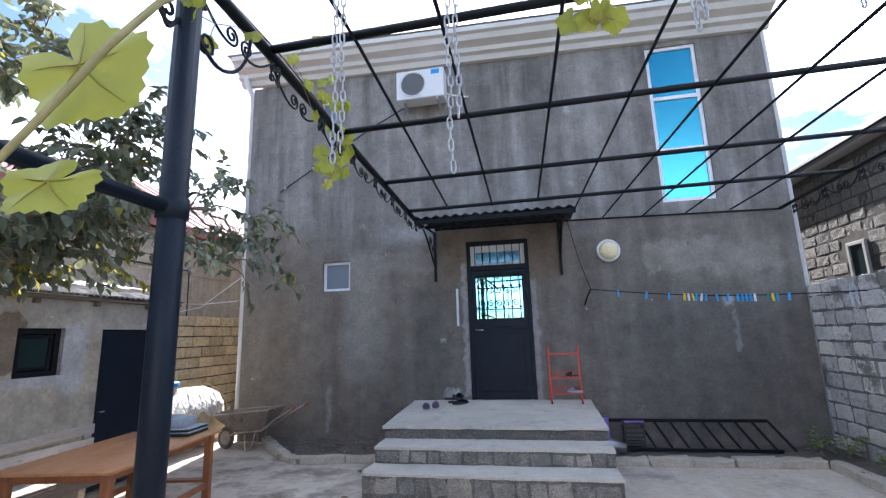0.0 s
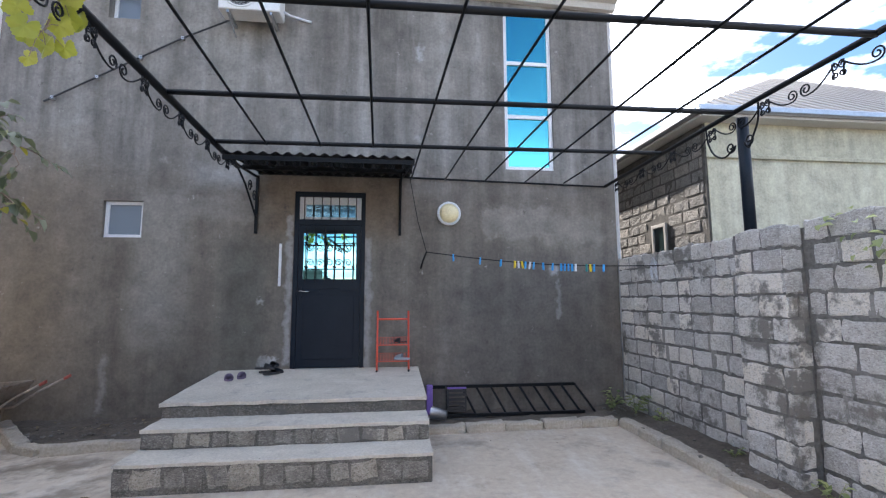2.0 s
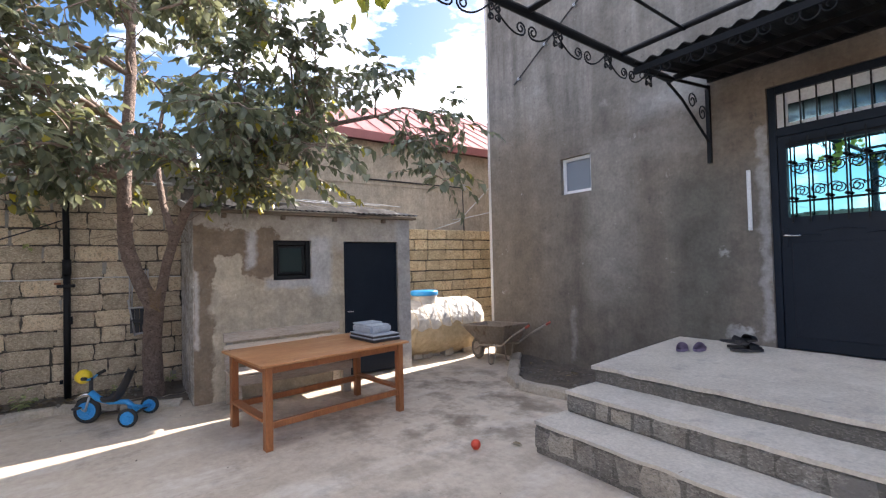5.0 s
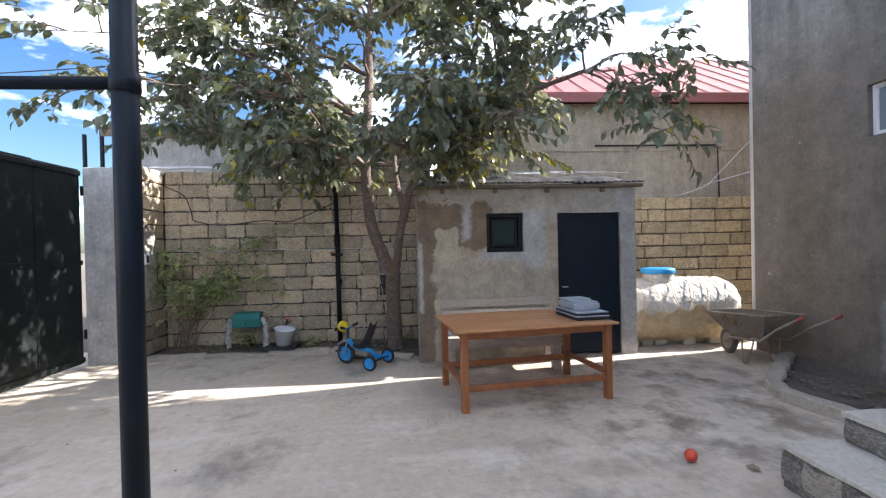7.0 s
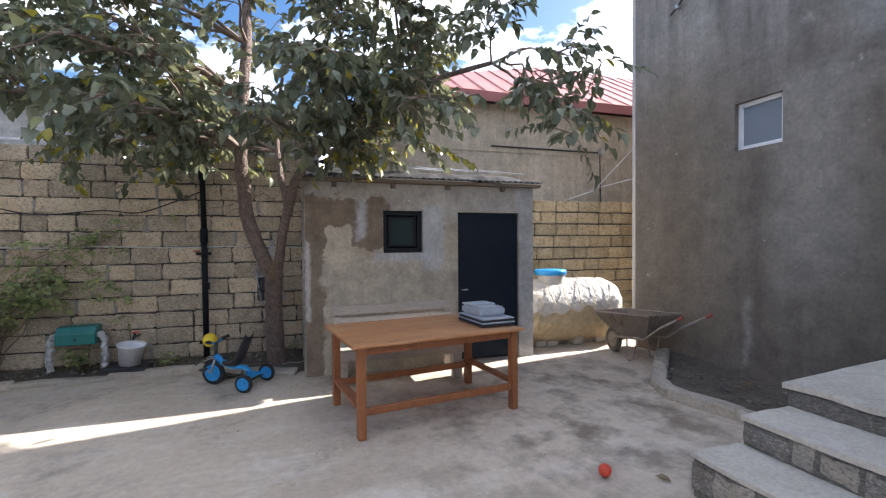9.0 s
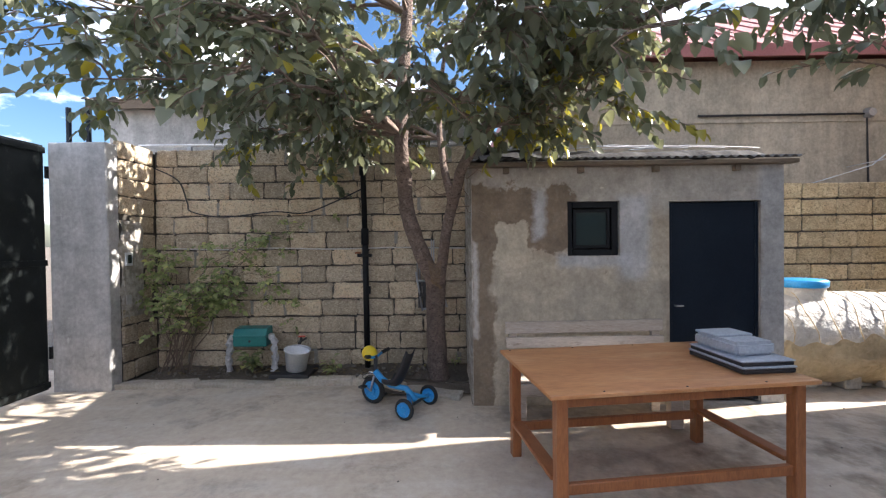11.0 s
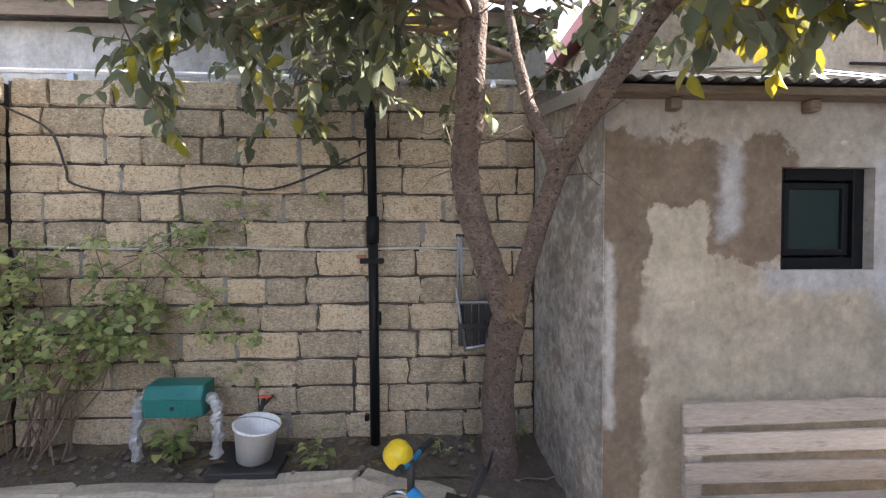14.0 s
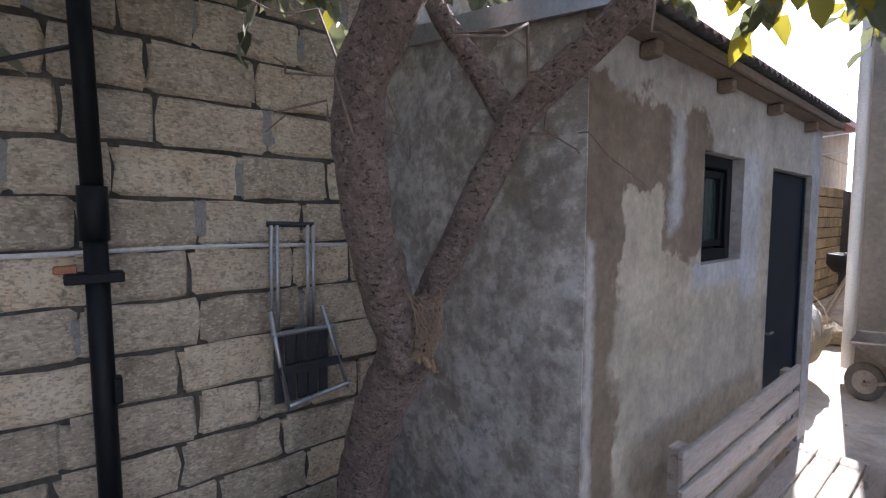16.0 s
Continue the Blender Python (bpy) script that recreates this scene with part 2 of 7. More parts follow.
def leaf_mat(name, c1, c2, back):
    m, n, l, b, vec, pos = start(name)
    geo = n.new("ShaderNodeNewGeometry")
    col = mix_node(n, l, geo.outputs["Random Per Island"], c1, c2)
    col = mix_node(n, l, step_node(n, l, geo.outputs["Random Per Island"], 0.95, 0.97), col, back)
    l.new(col, b.inputs["Base Color"])
    b.inputs["Roughness"].default_value = 0.36
    tr = n.new("ShaderNodeBsdfTranslucent")
    l.new(mix_node(n, l, 0.5, col, back), tr.inputs["Color"])
    mx = n.new("ShaderNodeMixShader")
    mx.inputs["Fac"].default_value = 0.36
    l.new(b.outputs["BSDF"], mx.inputs[1])
    l.new(tr.outputs["BSDF"], mx.inputs[2])
    l.new(mx.outputs["Shader"], n["Material Output"].inputs["Surface"])
    return m


def glass(name, tint, metallic=0.0, rough=0.03):
    """Coated window glass: mostly mirror, tinted."""
    m, n, l, b, vec, pos = start(name)
    b.inputs["Base Color"].default_value = (*tint, 1)
    b.inputs["Metallic"].default_value = metallic
    b.inputs["Roughness"].default_value = rough
    wob = noise_node(n, l, pos, 1.3, 2.0, 0.5)
    bump(n, l, b, wob, 0.06, 0.02)
    return m


# x from, to, z from, to, tone, strength, edge, waviness, scale of the waviness
FACADE_PATCHES = [
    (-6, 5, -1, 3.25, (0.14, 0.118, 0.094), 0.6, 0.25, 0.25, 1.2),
    (1.58, 2.56, 2.44, 2.88, (0.28, 0.26, 0.23), 0.5, 0.05, 0.34, 3.4),
    (2.5, 3.4, 2.35, 2.75, (0.25, 0.23, 0.20), 0.6, 0.06, 0.25, 4.0),
    (-2.6, -1.3, 2.6, 2.95, (0.24, 0.225, 0.20), 0.5, 0.06, 0.25, 4.0),
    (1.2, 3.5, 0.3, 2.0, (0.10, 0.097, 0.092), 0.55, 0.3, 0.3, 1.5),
    (-1.5, 0.45, 2.4, 3.2, (0.16, 0.12, 0.085), 0.6, 0.12, 0.15, 2.0),
    (-1.49, -1.42, 1.49, 1.56, (0.55, 0.55, 0.55), 0.8, 0.02, 0.10, 18.0),
    (-1.45, -1.22, 0.66, 0.80, (0.5, 0.5, 0.49), 0.6, 0.02, 0.09, 14.0),
    (2.58, 2.70, 1.88, 2.02, (0.42, 0.43, 0.44), 0.6, 0.03, 0.12, 9.0),
    (2.67, 2.71, 1.25, 1.85, (0.40, 0.41, 0.42), 0.5, 0.03, 0.12, 8.0),
    (-1.13, -1.05, 0.7, 2.7, (0.36, 0.36, 0.355), 0.6, 0.02, 0.10, 6.0),
    (-0.07, 0.01, 0.6, 2.4, (0.33, 0.325, 0.32), 0.6, 0.02, 0.09, 6.0),
    (0.64, 0.71, 5.05, 5.3, (0.45, 0.45, 0.45), 0.7, 0.03, 0.12, 9.0),
    (-2.4, -1.5, 3.1, 3.4, (0.30, 0.295, 0.285), 0.5, 0.1, 0.15, 4.0),
    (-3.37, -3.32, 0.15, 0.85, (0.36, 0.355, 0.35), 0.6, 0.04, 0.12, 7.0),
    (-5.2, -3.7, -0.5, 3.6, (0.205, 0.165, 0.12), 0.55, 0.35, 0.2, 1.3),
    (-3.1, -2.45, 0.9, 3.0, (0.26, 0.245, 0.22), 0.6, 0.12, 0.12, 2.0),
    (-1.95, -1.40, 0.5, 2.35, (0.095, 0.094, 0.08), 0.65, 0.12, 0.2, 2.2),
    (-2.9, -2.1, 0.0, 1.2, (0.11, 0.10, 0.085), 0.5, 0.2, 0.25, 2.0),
]
SHED_PATCHES = [
    (3.1, 6.1, 1.72, 2.2, (0.37, 0.35, 0.32), 0.75, 0.08, 0.12, 3.0),
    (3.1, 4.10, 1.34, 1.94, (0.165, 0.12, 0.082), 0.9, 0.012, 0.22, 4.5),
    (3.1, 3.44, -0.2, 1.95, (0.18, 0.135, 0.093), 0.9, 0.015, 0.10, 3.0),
    (3.74, 3.86, 1.48, 1.92, (0.46, 0.46, 0.47), 0.85, 0.03, 0.10, 5.0),
    (3.40, 3.70, -0.2, 1.62, (0.46, 0.405, 0.31), 0.95, 0.008, 0.12, 5.0),
    (3.40, 4.9, -0.2, 1.28, (0.45, 0.395, 0.305), 0.85, 0.03, 0.14, 4.0),
    (3.20, 3.245, 0.6, 1.45, (0.52, 0.505, 0.48), 0.7, 0.015, 0.04, 11.0),
    (4.48, 4.75, 1.12, 1.85, (0.42, 0.43, 0.45), 0.8, 0.04, 0.06, 5.0),
    (3.95, 4.60, 1.22, 1.33, (0.42, 0.43, 0.45), 0.8, 0.03, 0.06, 5.0),
    (5.72, 6.2, -0.2, 2.2, (0.37, 0.375, 0.38), 0.8, 0.04, 0.04, 5.0),
    (4.0, 4.95, 0.75, 1.12, (0.30, 0.27, 0.22), 0.5, 0.1, 0.15, 6.0),
]
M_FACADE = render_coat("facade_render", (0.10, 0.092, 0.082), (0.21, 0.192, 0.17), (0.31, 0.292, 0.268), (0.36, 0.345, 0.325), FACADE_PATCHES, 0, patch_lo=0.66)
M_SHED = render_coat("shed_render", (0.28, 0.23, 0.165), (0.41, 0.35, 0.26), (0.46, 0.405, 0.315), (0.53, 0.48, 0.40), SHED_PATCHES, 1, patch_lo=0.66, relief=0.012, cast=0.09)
M_SHED_SIDE = render_coat("shed_side_render", (0.28, 0.25, 0.21), (0.45, 0.415, 0.365), (0.53, 0.505, 0.465), (0.64, 0.62, 0.58), patch_lo=0.6, relief=0.06, cast=1.0)
M_NB_WALL = render_coat("neighbour_plaster", (0.40, 0.34, 0.26), (0.50, 0.43, 0.33), (0.52, 0.46, 0.36), (0.56, 0.5, 0.41), patch_lo=0.66)
M_CREAM = render_coat("cream_plaster", (0.47, 0.44, 0.32), (0.54, 0.51, 0.38), (0.57, 0.54, 0.41), (0.42, 0.40, 0.34), patch_lo=0.68)
M_GREY_PL = render_coat("grey_plaster", (0.36, 0.36, 0.35), (0.46, 0.46, 0.45), (0.52, 0.52, 0.51), (0.6, 0.6, 0.6), patch_lo=0.62)
M_PILLAR = render_coat("pillar_cement", (0.36, 0.35, 0.34), (0.46, 0.45, 0.44), (0.5, 0.5, 0.49), (0.56, 0.56, 0.55), patch_lo=0.64)
M_STONE_W = block_stone("beige_block", (0.49, 0.40, 0.285), (0.66, 0.555, 0.415), (0.36, 0.33, 0.29), 0.70, pit_shade=0.6)
M_STONE_Y = block_stone("yellow_block", (0.50, 0.39, 0.23), (0.60, 0.49, 0.32), (0.36, 0.32, 0.26), 0.76)
M_STONE_E = block_stone("grey_block", (0.56, 0.54, 0.505), (0.76, 0.735, 0.695), (0.25, 0.236, 0.212), 0.545, pit_shade=0.3)
# neighbour's side wall: shade put into the block colour, since grazing sun reaches it
M_STONE_N = block_stone("shade_toned_block", (0.16, 0.148, 0.13), (0.27, 0.25, 0.222), (0.15, 0.142, 0.13), 0.6)
M_STONE_S = block_stone("step_stone", (0.23, 0.213, 0.184), (0.41, 0.383, 0.335), (0.22, 0.207, 0.185), 0.56, pit_shade=0.5)
# mortar coloured near black: the shadow inside the joints is painted in
M_SHADED_MORTAR = simple("mortar", (0.025, 0.022, 0.018), (0.13, 0.116, 0.096), 0.95, 6, bstr=0.8)
M_MORTAR_G = simple("grey_mortar", (0.10, 0.095, 0.088), (0.25, 0.24, 0.22), 0.95, 4, bstr=0.9, fine=30, bdist=0.02)
M_FLOOR = worn(worn(concrete_floor("yard_concrete"), (0.27, 0.215, 0.16), 1.7, 0.56, 0.66, 0.5), (0.17, 0.14, 0.115), 7.0, 0.68, 0.73, 0.55)
M_STEP = worn(worn(simple("step_concrete", (0.48, 0.435, 0.36), (0.64, 0.59, 0.505), 0.9, 2.2, bstr=0.4, fine=45, bdist=0.006), (0.33, 0.31, 0.275), 4.0, 0.56, 0.68, 0.6), (0.70, 0.66, 0.58), 3.0, 0.56, 0.66, 0.5)
M_KERB = simple("kerb_stone", (0.36, 0.315, 0.25), (0.53, 0.475, 0.39), 0.95, 4, bstr=0.6, fine=40, bdist=0.01)
M_SOIL = simple("soil", (0.10, 0.082, 0.064), (0.18, 0.15, 0.118), 1.0, 5, bstr=0.9, fine=30, bdist=0.03)
M_BLACK = black_metal("black_paint", (0.006, 0.0065, 0.008), (0.011, 0.012, 0.014), 0.5)
M_BLUEBLACK = black_metal("blueblack_paint", (0.007, 0.011, 0.019), (0.012, 0.019, 0.030), 0.45)
M_GATE = worn(black_metal("gate_paint", (0.005, 0.007, 0.007), (0.016, 0.02, 0.02), 0.5), (0.085, 0.10, 0.095), 3.2, 0.56, 0.72, 0.7, (1.6, 1.0, 0.8))
M_MORTAR_L = simple("grey_mortar_fill", (0.26, 0.245, 0.22), (0.38, 0.36, 0.33), 0.95, 14, bstr=0.9, bdist=0.02)
M_STEP_FACE = block_stone("step_face_cement", (0.165, 0.153, 0.132), (0.27, 0.252, 0.22), (0.14, 0.131, 0.116), 0.56, pit_shade=0.4)
M_PEBBLE = simple("dull_pebble", (0.13, 0.115, 0.095), (0.26, 0.235, 0.2), 0.95, 9, bstr=0.4)
M_BUCKET = simple("bucket_plastic", (0.78, 0.81, 0.85), (0.84, 0.87, 0.9), 0.4, 5, bstr=0.05)
M_CONDUIT = simple("dull_conduit", (0.52, 0.50, 0.47), (0.68, 0.66, 0.63), 0.6, 7, bstr=0.2)
M_CHAIN = simple("dull_galvanised_chain", (0.32, 0.32, 0.325), (0.48, 0.48, 0.485), 0.5, 30, metallic=0.6, bstr=0.1)
M_GRIP = simple("worn_red_grip", (0.28, 0.06, 0.04), (0.42, 0.11, 0.08), 0.7, 15, bstr=0.2)
M_WHITE_PVC = simple("white_pvc", (0.72, 0.72, 0.74), (0.8, 0.8, 0.82), 0.35, 3, bstr=0.05)
M_CORNICE = simple("cornice_paint", (0.58, 0.56, 0.52), (0.68, 0.66, 0.62), 0.7, 2, bstr=0.1)
M_TEAL = glass("teal_glass", (0.085, 0.37, 0.42), 1.0, 0.22)
M_DOORGLASS = glass("door_glass", (0.32, 0.68, 0.72), 1.0, 0.02)
M_GLASS_DK = glass("dark_glass", (0.02, 0.035, 0.035), 0.0, 0.03)
M_GLASS_GR = glass("frosted_pane", (0.19, 0.22, 0.26), 0.0, 0.3)
M_TRANSOM = glass("transom_mirror", (0.20, 0.30, 0.31), 1.0, 0.12)
M_RED_ROOF = simple("red_roof_sheet", (0.29, 0.10, 0.095), (0.36, 0.14, 0.13), 0.65, 1.2, bstr=0.1)
M_GREY_ROOF = simple("grey_roof_sheet", (0.34, 0.31, 0.27), (0.43, 0.395, 0.35), 0.6, 1.0, bstr=0.1)
M_RUST_SHEET = simple("weathered_sheet", (0.06, 0.058, 0.056), (0.17, 0.165, 0.16), 0.9, 5, bstr=0.3)
M_TABLE = worn(worn(simple("varnished_ply", (0.36, 0.145, 0.055), (0.52, 0.26, 0.11), 0.40, 3.4, bstr=0.15, fine=24, stretch=(3.0, 0.5, 3.0), vary=0.06), (0.60, 0.38, 0.205), 2.2, 0.52, 0.68, 0.7, (3.0, 0.7, 1.0)), (0.20, 0.085, 0.03), 9.0, 0.64, 0.70, 0.6, (3.0, 0.6, 1.0))
M_TABLE_LEG = simple("varnished_leg", (0.24, 0.085, 0.032), (0.36, 0.14, 0.052), 0.45, 5.0, bstr=0.15, fine=40, stretch=(3.0, 3.0, 0.6), vary=0.1)
M_CHROME = simple("chrome", (0.55, 0.55, 0.56), (0.65, 0.65, 0.66), 0.2, 4, metallic=1.0, bstr=0.0)
M_STEEL = simple("galvanised_steel", (0.42, 0.43, 0.45), (0.55, 0.56, 0.58), 0.35, 12, metallic=0.9, bstr=0.1)
M_ACWHITE = simple("ac_casing", (0.66, 0.66, 0.65), (0.74, 0.74, 0.73), 0.5, 3, bstr=0.05)
M_DARK = simple("dark_plastic", (0.02, 0.02, 0.022), (0.035, 0.035, 0.04), 0.55, 8, bstr=0.1)
M_RED = simple("red_paint", (0.62, 0.06, 0.03), (0.72, 0.10, 0.05), 0.4, 5, bstr=0.1)
M_BLUE = simple("blue_plastic", (0.02, 0.26, 0.62), (0.03, 0.33, 0.72), 0.35, 5, bstr=0.03)
M_YELLOW = simple("yellow_plastic", (0.78, 0.55, 0.02), (0.85, 0.62, 0.03), 0.4, 5, bstr=0.05)
M_TEALBOX = simple("teal_box_paint", (0.012, 0.17, 0.16), (0.02, 0.21, 0.2), 0.4, 5, bstr=0.05)
M_WHITEPL = simple("white_plastic", (0.62, 0.64, 0.67), (0.72, 0.74, 0.77), 0.4, 5, bstr=0.05)
M_FOIL = simple("foil_wrap", (0.42, 0.42, 0.44), (0.75, 0.75, 0.76), 0.35, 25, metallic=0.55, bstr=0.8, fine=45, bdist=0.02)
M_DULLWOOD = simple("dull_brown_wood", (0.12, 0.09, 0.065), (0.22, 0.175, 0.13), 0.9, 5, bstr=0.4, fine=40, stretch=(4.0, 0.5, 4.0))
M_TARP = simple("black_sheeting", (0.012, 0.012, 0.013), (0.035, 0.035, 0.038), 0.85, 7, bstr=0.6, fine=30, bdist=0.02)
M_WRAP = simple("white_wrap", (0.44, 0.41, 0.36), (0.60, 0.575, 0.53), 0.6, 5, bstr=0.9, fine=13, bdist=0.04)
M_SACK = simple("yellowed_sack", (0.42, 0.32, 0.18), (0.55, 0.44, 0.28), 0.8, 7, bstr=0.9, fine=16, bdist=0.03)
M_TRAYMETAL = worn(simple("barrow_metal", (0.25, 0.205, 0.165), (0.40, 0.345, 0.29), 0.65, 6, metallic=0.2, bstr=0.4, fine=30), (0.17, 0.10, 0.06), 9.0, 0.55, 0.66, 0.7)
M_RUBBER = simple("rubber", (0.016, 0.016, 0.017), (0.03, 0.03, 0.03), 0.8, 10, bstr=0.3)
M_DUSTRUB = simple("dusty_rubber", (0.10, 0.085, 0.07), (0.17, 0.15, 0.125), 0.9, 10, bstr=0.3)
M_FOAM = simple("grey_blue_foam", (0.33, 0.37, 0.42), (0.41, 0.45, 0.5), 0.8, 14, bstr=0.3)
M_PURPLE = simple("purple_cloth", (0.20, 0.12, 0.45), (0.28, 0.18, 0.55), 0.8, 9, bstr=0.3)
M_MAUVE = simple("mauve_rubber", (0.16, 0.12, 0.19), (0.22, 0.17, 0.26), 0.7, 9, bstr=0.2)
M_LAMPGL = simple("lamp_glass", (0.72, 0.60, 0.33), (0.82, 0.72, 0.46), 0.35, 9, bstr=0.2)
M_BARK = worn(worn(simple("bark", (0.13, 0.09, 0.075), (0.33, 0.25, 0.205), 0.92, 13, bstr=1.0, fine=48, stretch=(1, 1, 1.25), bdist=0.05), (0.045, 0.032, 0.027), 42.0, 0.55, 0.62, 0.9, (1, 1, 1.8)), (0.46, 0.39, 0.34), 30.0, 0.57, 0.66, 0.5)
M_TWIG = simple("twig_bark", (0.16, 0.11, 0.085), (0.25, 0.19, 0.15), 0.85, 12, bstr=0.3)
M_SHOOT = simple("green_shoot", (0.22, 0.21, 0.09), (0.34, 0.31, 0.15), 0.6, 25, bstr=0.2)
M_ROPE = simple("straw_net", (0.22, 0.15, 0.09), (0.33, 0.235, 0.15), 0.9, 20, bstr=0.4)
M_POLEC = simple("concrete_pole", (0.56, 0.55, 0.52), (0.66, 0.65, 0.62), 0.9, 3, bstr=0.2)
M_LEAF = leaf_mat("tree_leaf", (0.07, 0.092, 0.055), (0.25, 0.27, 0.19), (0.27, 0.28, 0.12))
M_DRYLEAF = leaf_mat("dry_leaf", (0.12, 0.085, 0.05), (0.24, 0.17, 0.09), (0.32, 0.26, 0.08))
M_LEAF_Y = leaf_mat("yellow_leaf", (0.26, 0.25, 0.03), (0.36, 0.32, 0.05), (0.5, 0.42, 0.04))
M_LEAF_V = worn(leaf_mat("vine_leaf", (0.27, 0.31, 0.035), (0.40, 0.41, 0.06), (0.52, 0.50, 0.07)), (0.24, 0.21, 0.05), 60.0, 0.56, 0.68, 0.5)
M_LEAF_B = leaf_mat("bush_leaf", (0.11, 0.18, 0.065), (0.46, 0.51, 0.22), (0.56, 0.55, 0.20))
M_OLDWOOD = worn(simple("bare_grey_wood", (0.36, 0.31, 0.26), (0.52, 0.46, 0.40), 0.8, 4.0, bstr=0.4, fine=40, stretch=(4.0, 0.5, 4.0), vary=0.12), (0.22, 0.175, 0.135), 14.0, 0.58, 0.66, 0.7, (1.0, 0.4, 2.0))


# ---- mesh helpers ----
def part(name, bm, material, parent=None, label="", smooth=False):
    me = bpy.data.meshes.new(name)
    bmesh.ops.recalc_face_normals(bm, faces=bm.faces)
    if smooth:
        for f in bm.faces:
            f.smooth = True
    bm.to_mesh(me)
    bm.free()
    me.materials.append(material)
    ob = new(name, me)
    if parent is not None:
        ob.parent = parent
    if label:
        ob["label"] = label
    return ob


def thing(name, label, category, at=(0, 0, 0), rz=0.0, group="", kind=""):
    e = new(name)
    e.matrix_world = pose(*at, 0, 0, rz)
    e.empty_display_size = 0.1
    return tagged(e, label, category, group, kind)


def box(x0, x1, y0, y1, z0, z1, bev=0.0, bm=None, m=None, seg=1):
    own = bmesh.new()
    bmesh.ops.create_cube(own, size=1.0)
    for v in own.verts:
        v.co = Vector((x0 + (v.co.x + 0.5) * (x1 - x0), y0 + (v.co.y + 0.5) * (y1 - y0), z0 + (v.co.z + 0.5) * (z1 - z0)))
    if bev:
        bmesh.ops.bevel(own, geom=own.edges[:], offset=bev, segments=seg, affect='EDGES', clamp_overlap=True)
    if m is not None:
        own.transform(m)
    if bm is None:
        return own
    join(bm, own)
    return bm


def join(bm, other):
    me = bpy.data.meshes.new("tmp")
    other.to_mesh(me)
    other.free()
    bm.from_mesh(me)
    bpy.data.meshes.remove(me)
    return bm


def tube(pts, r, n=8, bm=None, closed=False, caps=True):
    """A round bar along a line of points; r is one radius or one for each point."""
    bm = bm or bmesh.new()
    pts = [Vector(p) for p in pts]
    rad = r if isinstance(r, (list, tuple)) else [r] * len(pts)
    rings = []
    side = None
    for i, p in enumerate(pts):
        a = pts[i - 1] if i or closed else p
        b = pts[(i + 1) % len(pts)] if i + 1 < len(pts) or closed else p
        d = (b - a).normalized() if (b - a).length > 1e-9 else Vector((0, 0, 1))
        if side is None:
            side = d.cross(Vector((0, 0, 1)))
            if side.length < 0.1:
                side = d.cross(Vector((1, 0, 0)))
        side = (side - d * side.dot(d)).normalized()
        up = d.cross(side)
        rings.append([bm.verts.new(p + rad[i] * (math.cos(k * math.tau / n) * side + math.sin(k * math.tau / n) * up)) for k in range(n)])
    last = len(rings) if closed else len(rings) - 1
    for i in range(last):
        a, b = rings[i], rings[(i + 1) % len(rings)]
        for k in range(n):
            bm.faces.new((a[k], a[(k + 1) % n], b[(k + 1) % n], b[k]))
    if caps and not closed:
        bm.faces.new(rings[0][::-1])
        bm.faces.new(rings[-1])
    return bm


def lathe(profile, n=24, bm=None, m=None):
    """A turned shape from (radius, height) pairs about z."""
    own = bmesh.new()
    rings = []
    for r, z in profile:
        rings.append([own.verts.new((r * math.cos(k * math.tau / n), r * math.sin(k * math.tau / n), z)) for k in range(n)] if r > 1e-5 else [own.verts.new((0, 0, z))])
    for a, b in zip(rings, rings[1:]):
        for k in range(n):
            q = (k + 1) % n
            vs = [a[k], a[q], b[q], b[k]] if len(a) > 1 and len(b) > 1 else ([a[0], b[q], b[k]] if len(a) == 1 else [a[k], a[q], b[0]])
            own.faces.new(vs)
    if m is not None:
        own.transform(m)
    if bm is None:
        return own
    return join(bm, own)


def extrude_profile(profile, axis, a, b):
    """A bar of that section: profile of (p, q) pairs swept along axis x or y from a to b."""
    bm = bmesh.new()
    put = (lambda s, p, q: (s, p, q)) if axis == "x" else (lambda s, p, q: (p, s, q))
    A = [bm.verts.new(put(a, p, q)) for p, q in profile]
    B = [bm.verts.new(put(b, p, q)) for p, q in profile]
    k = len(profile)
    for i in range(k):
        bm.faces.new((A[i], A[(i + 1) % k], B[(i + 1) % k], B[i]))
    bm.faces.new(A[::-1])
    bm.faces.new(B)
    return bm


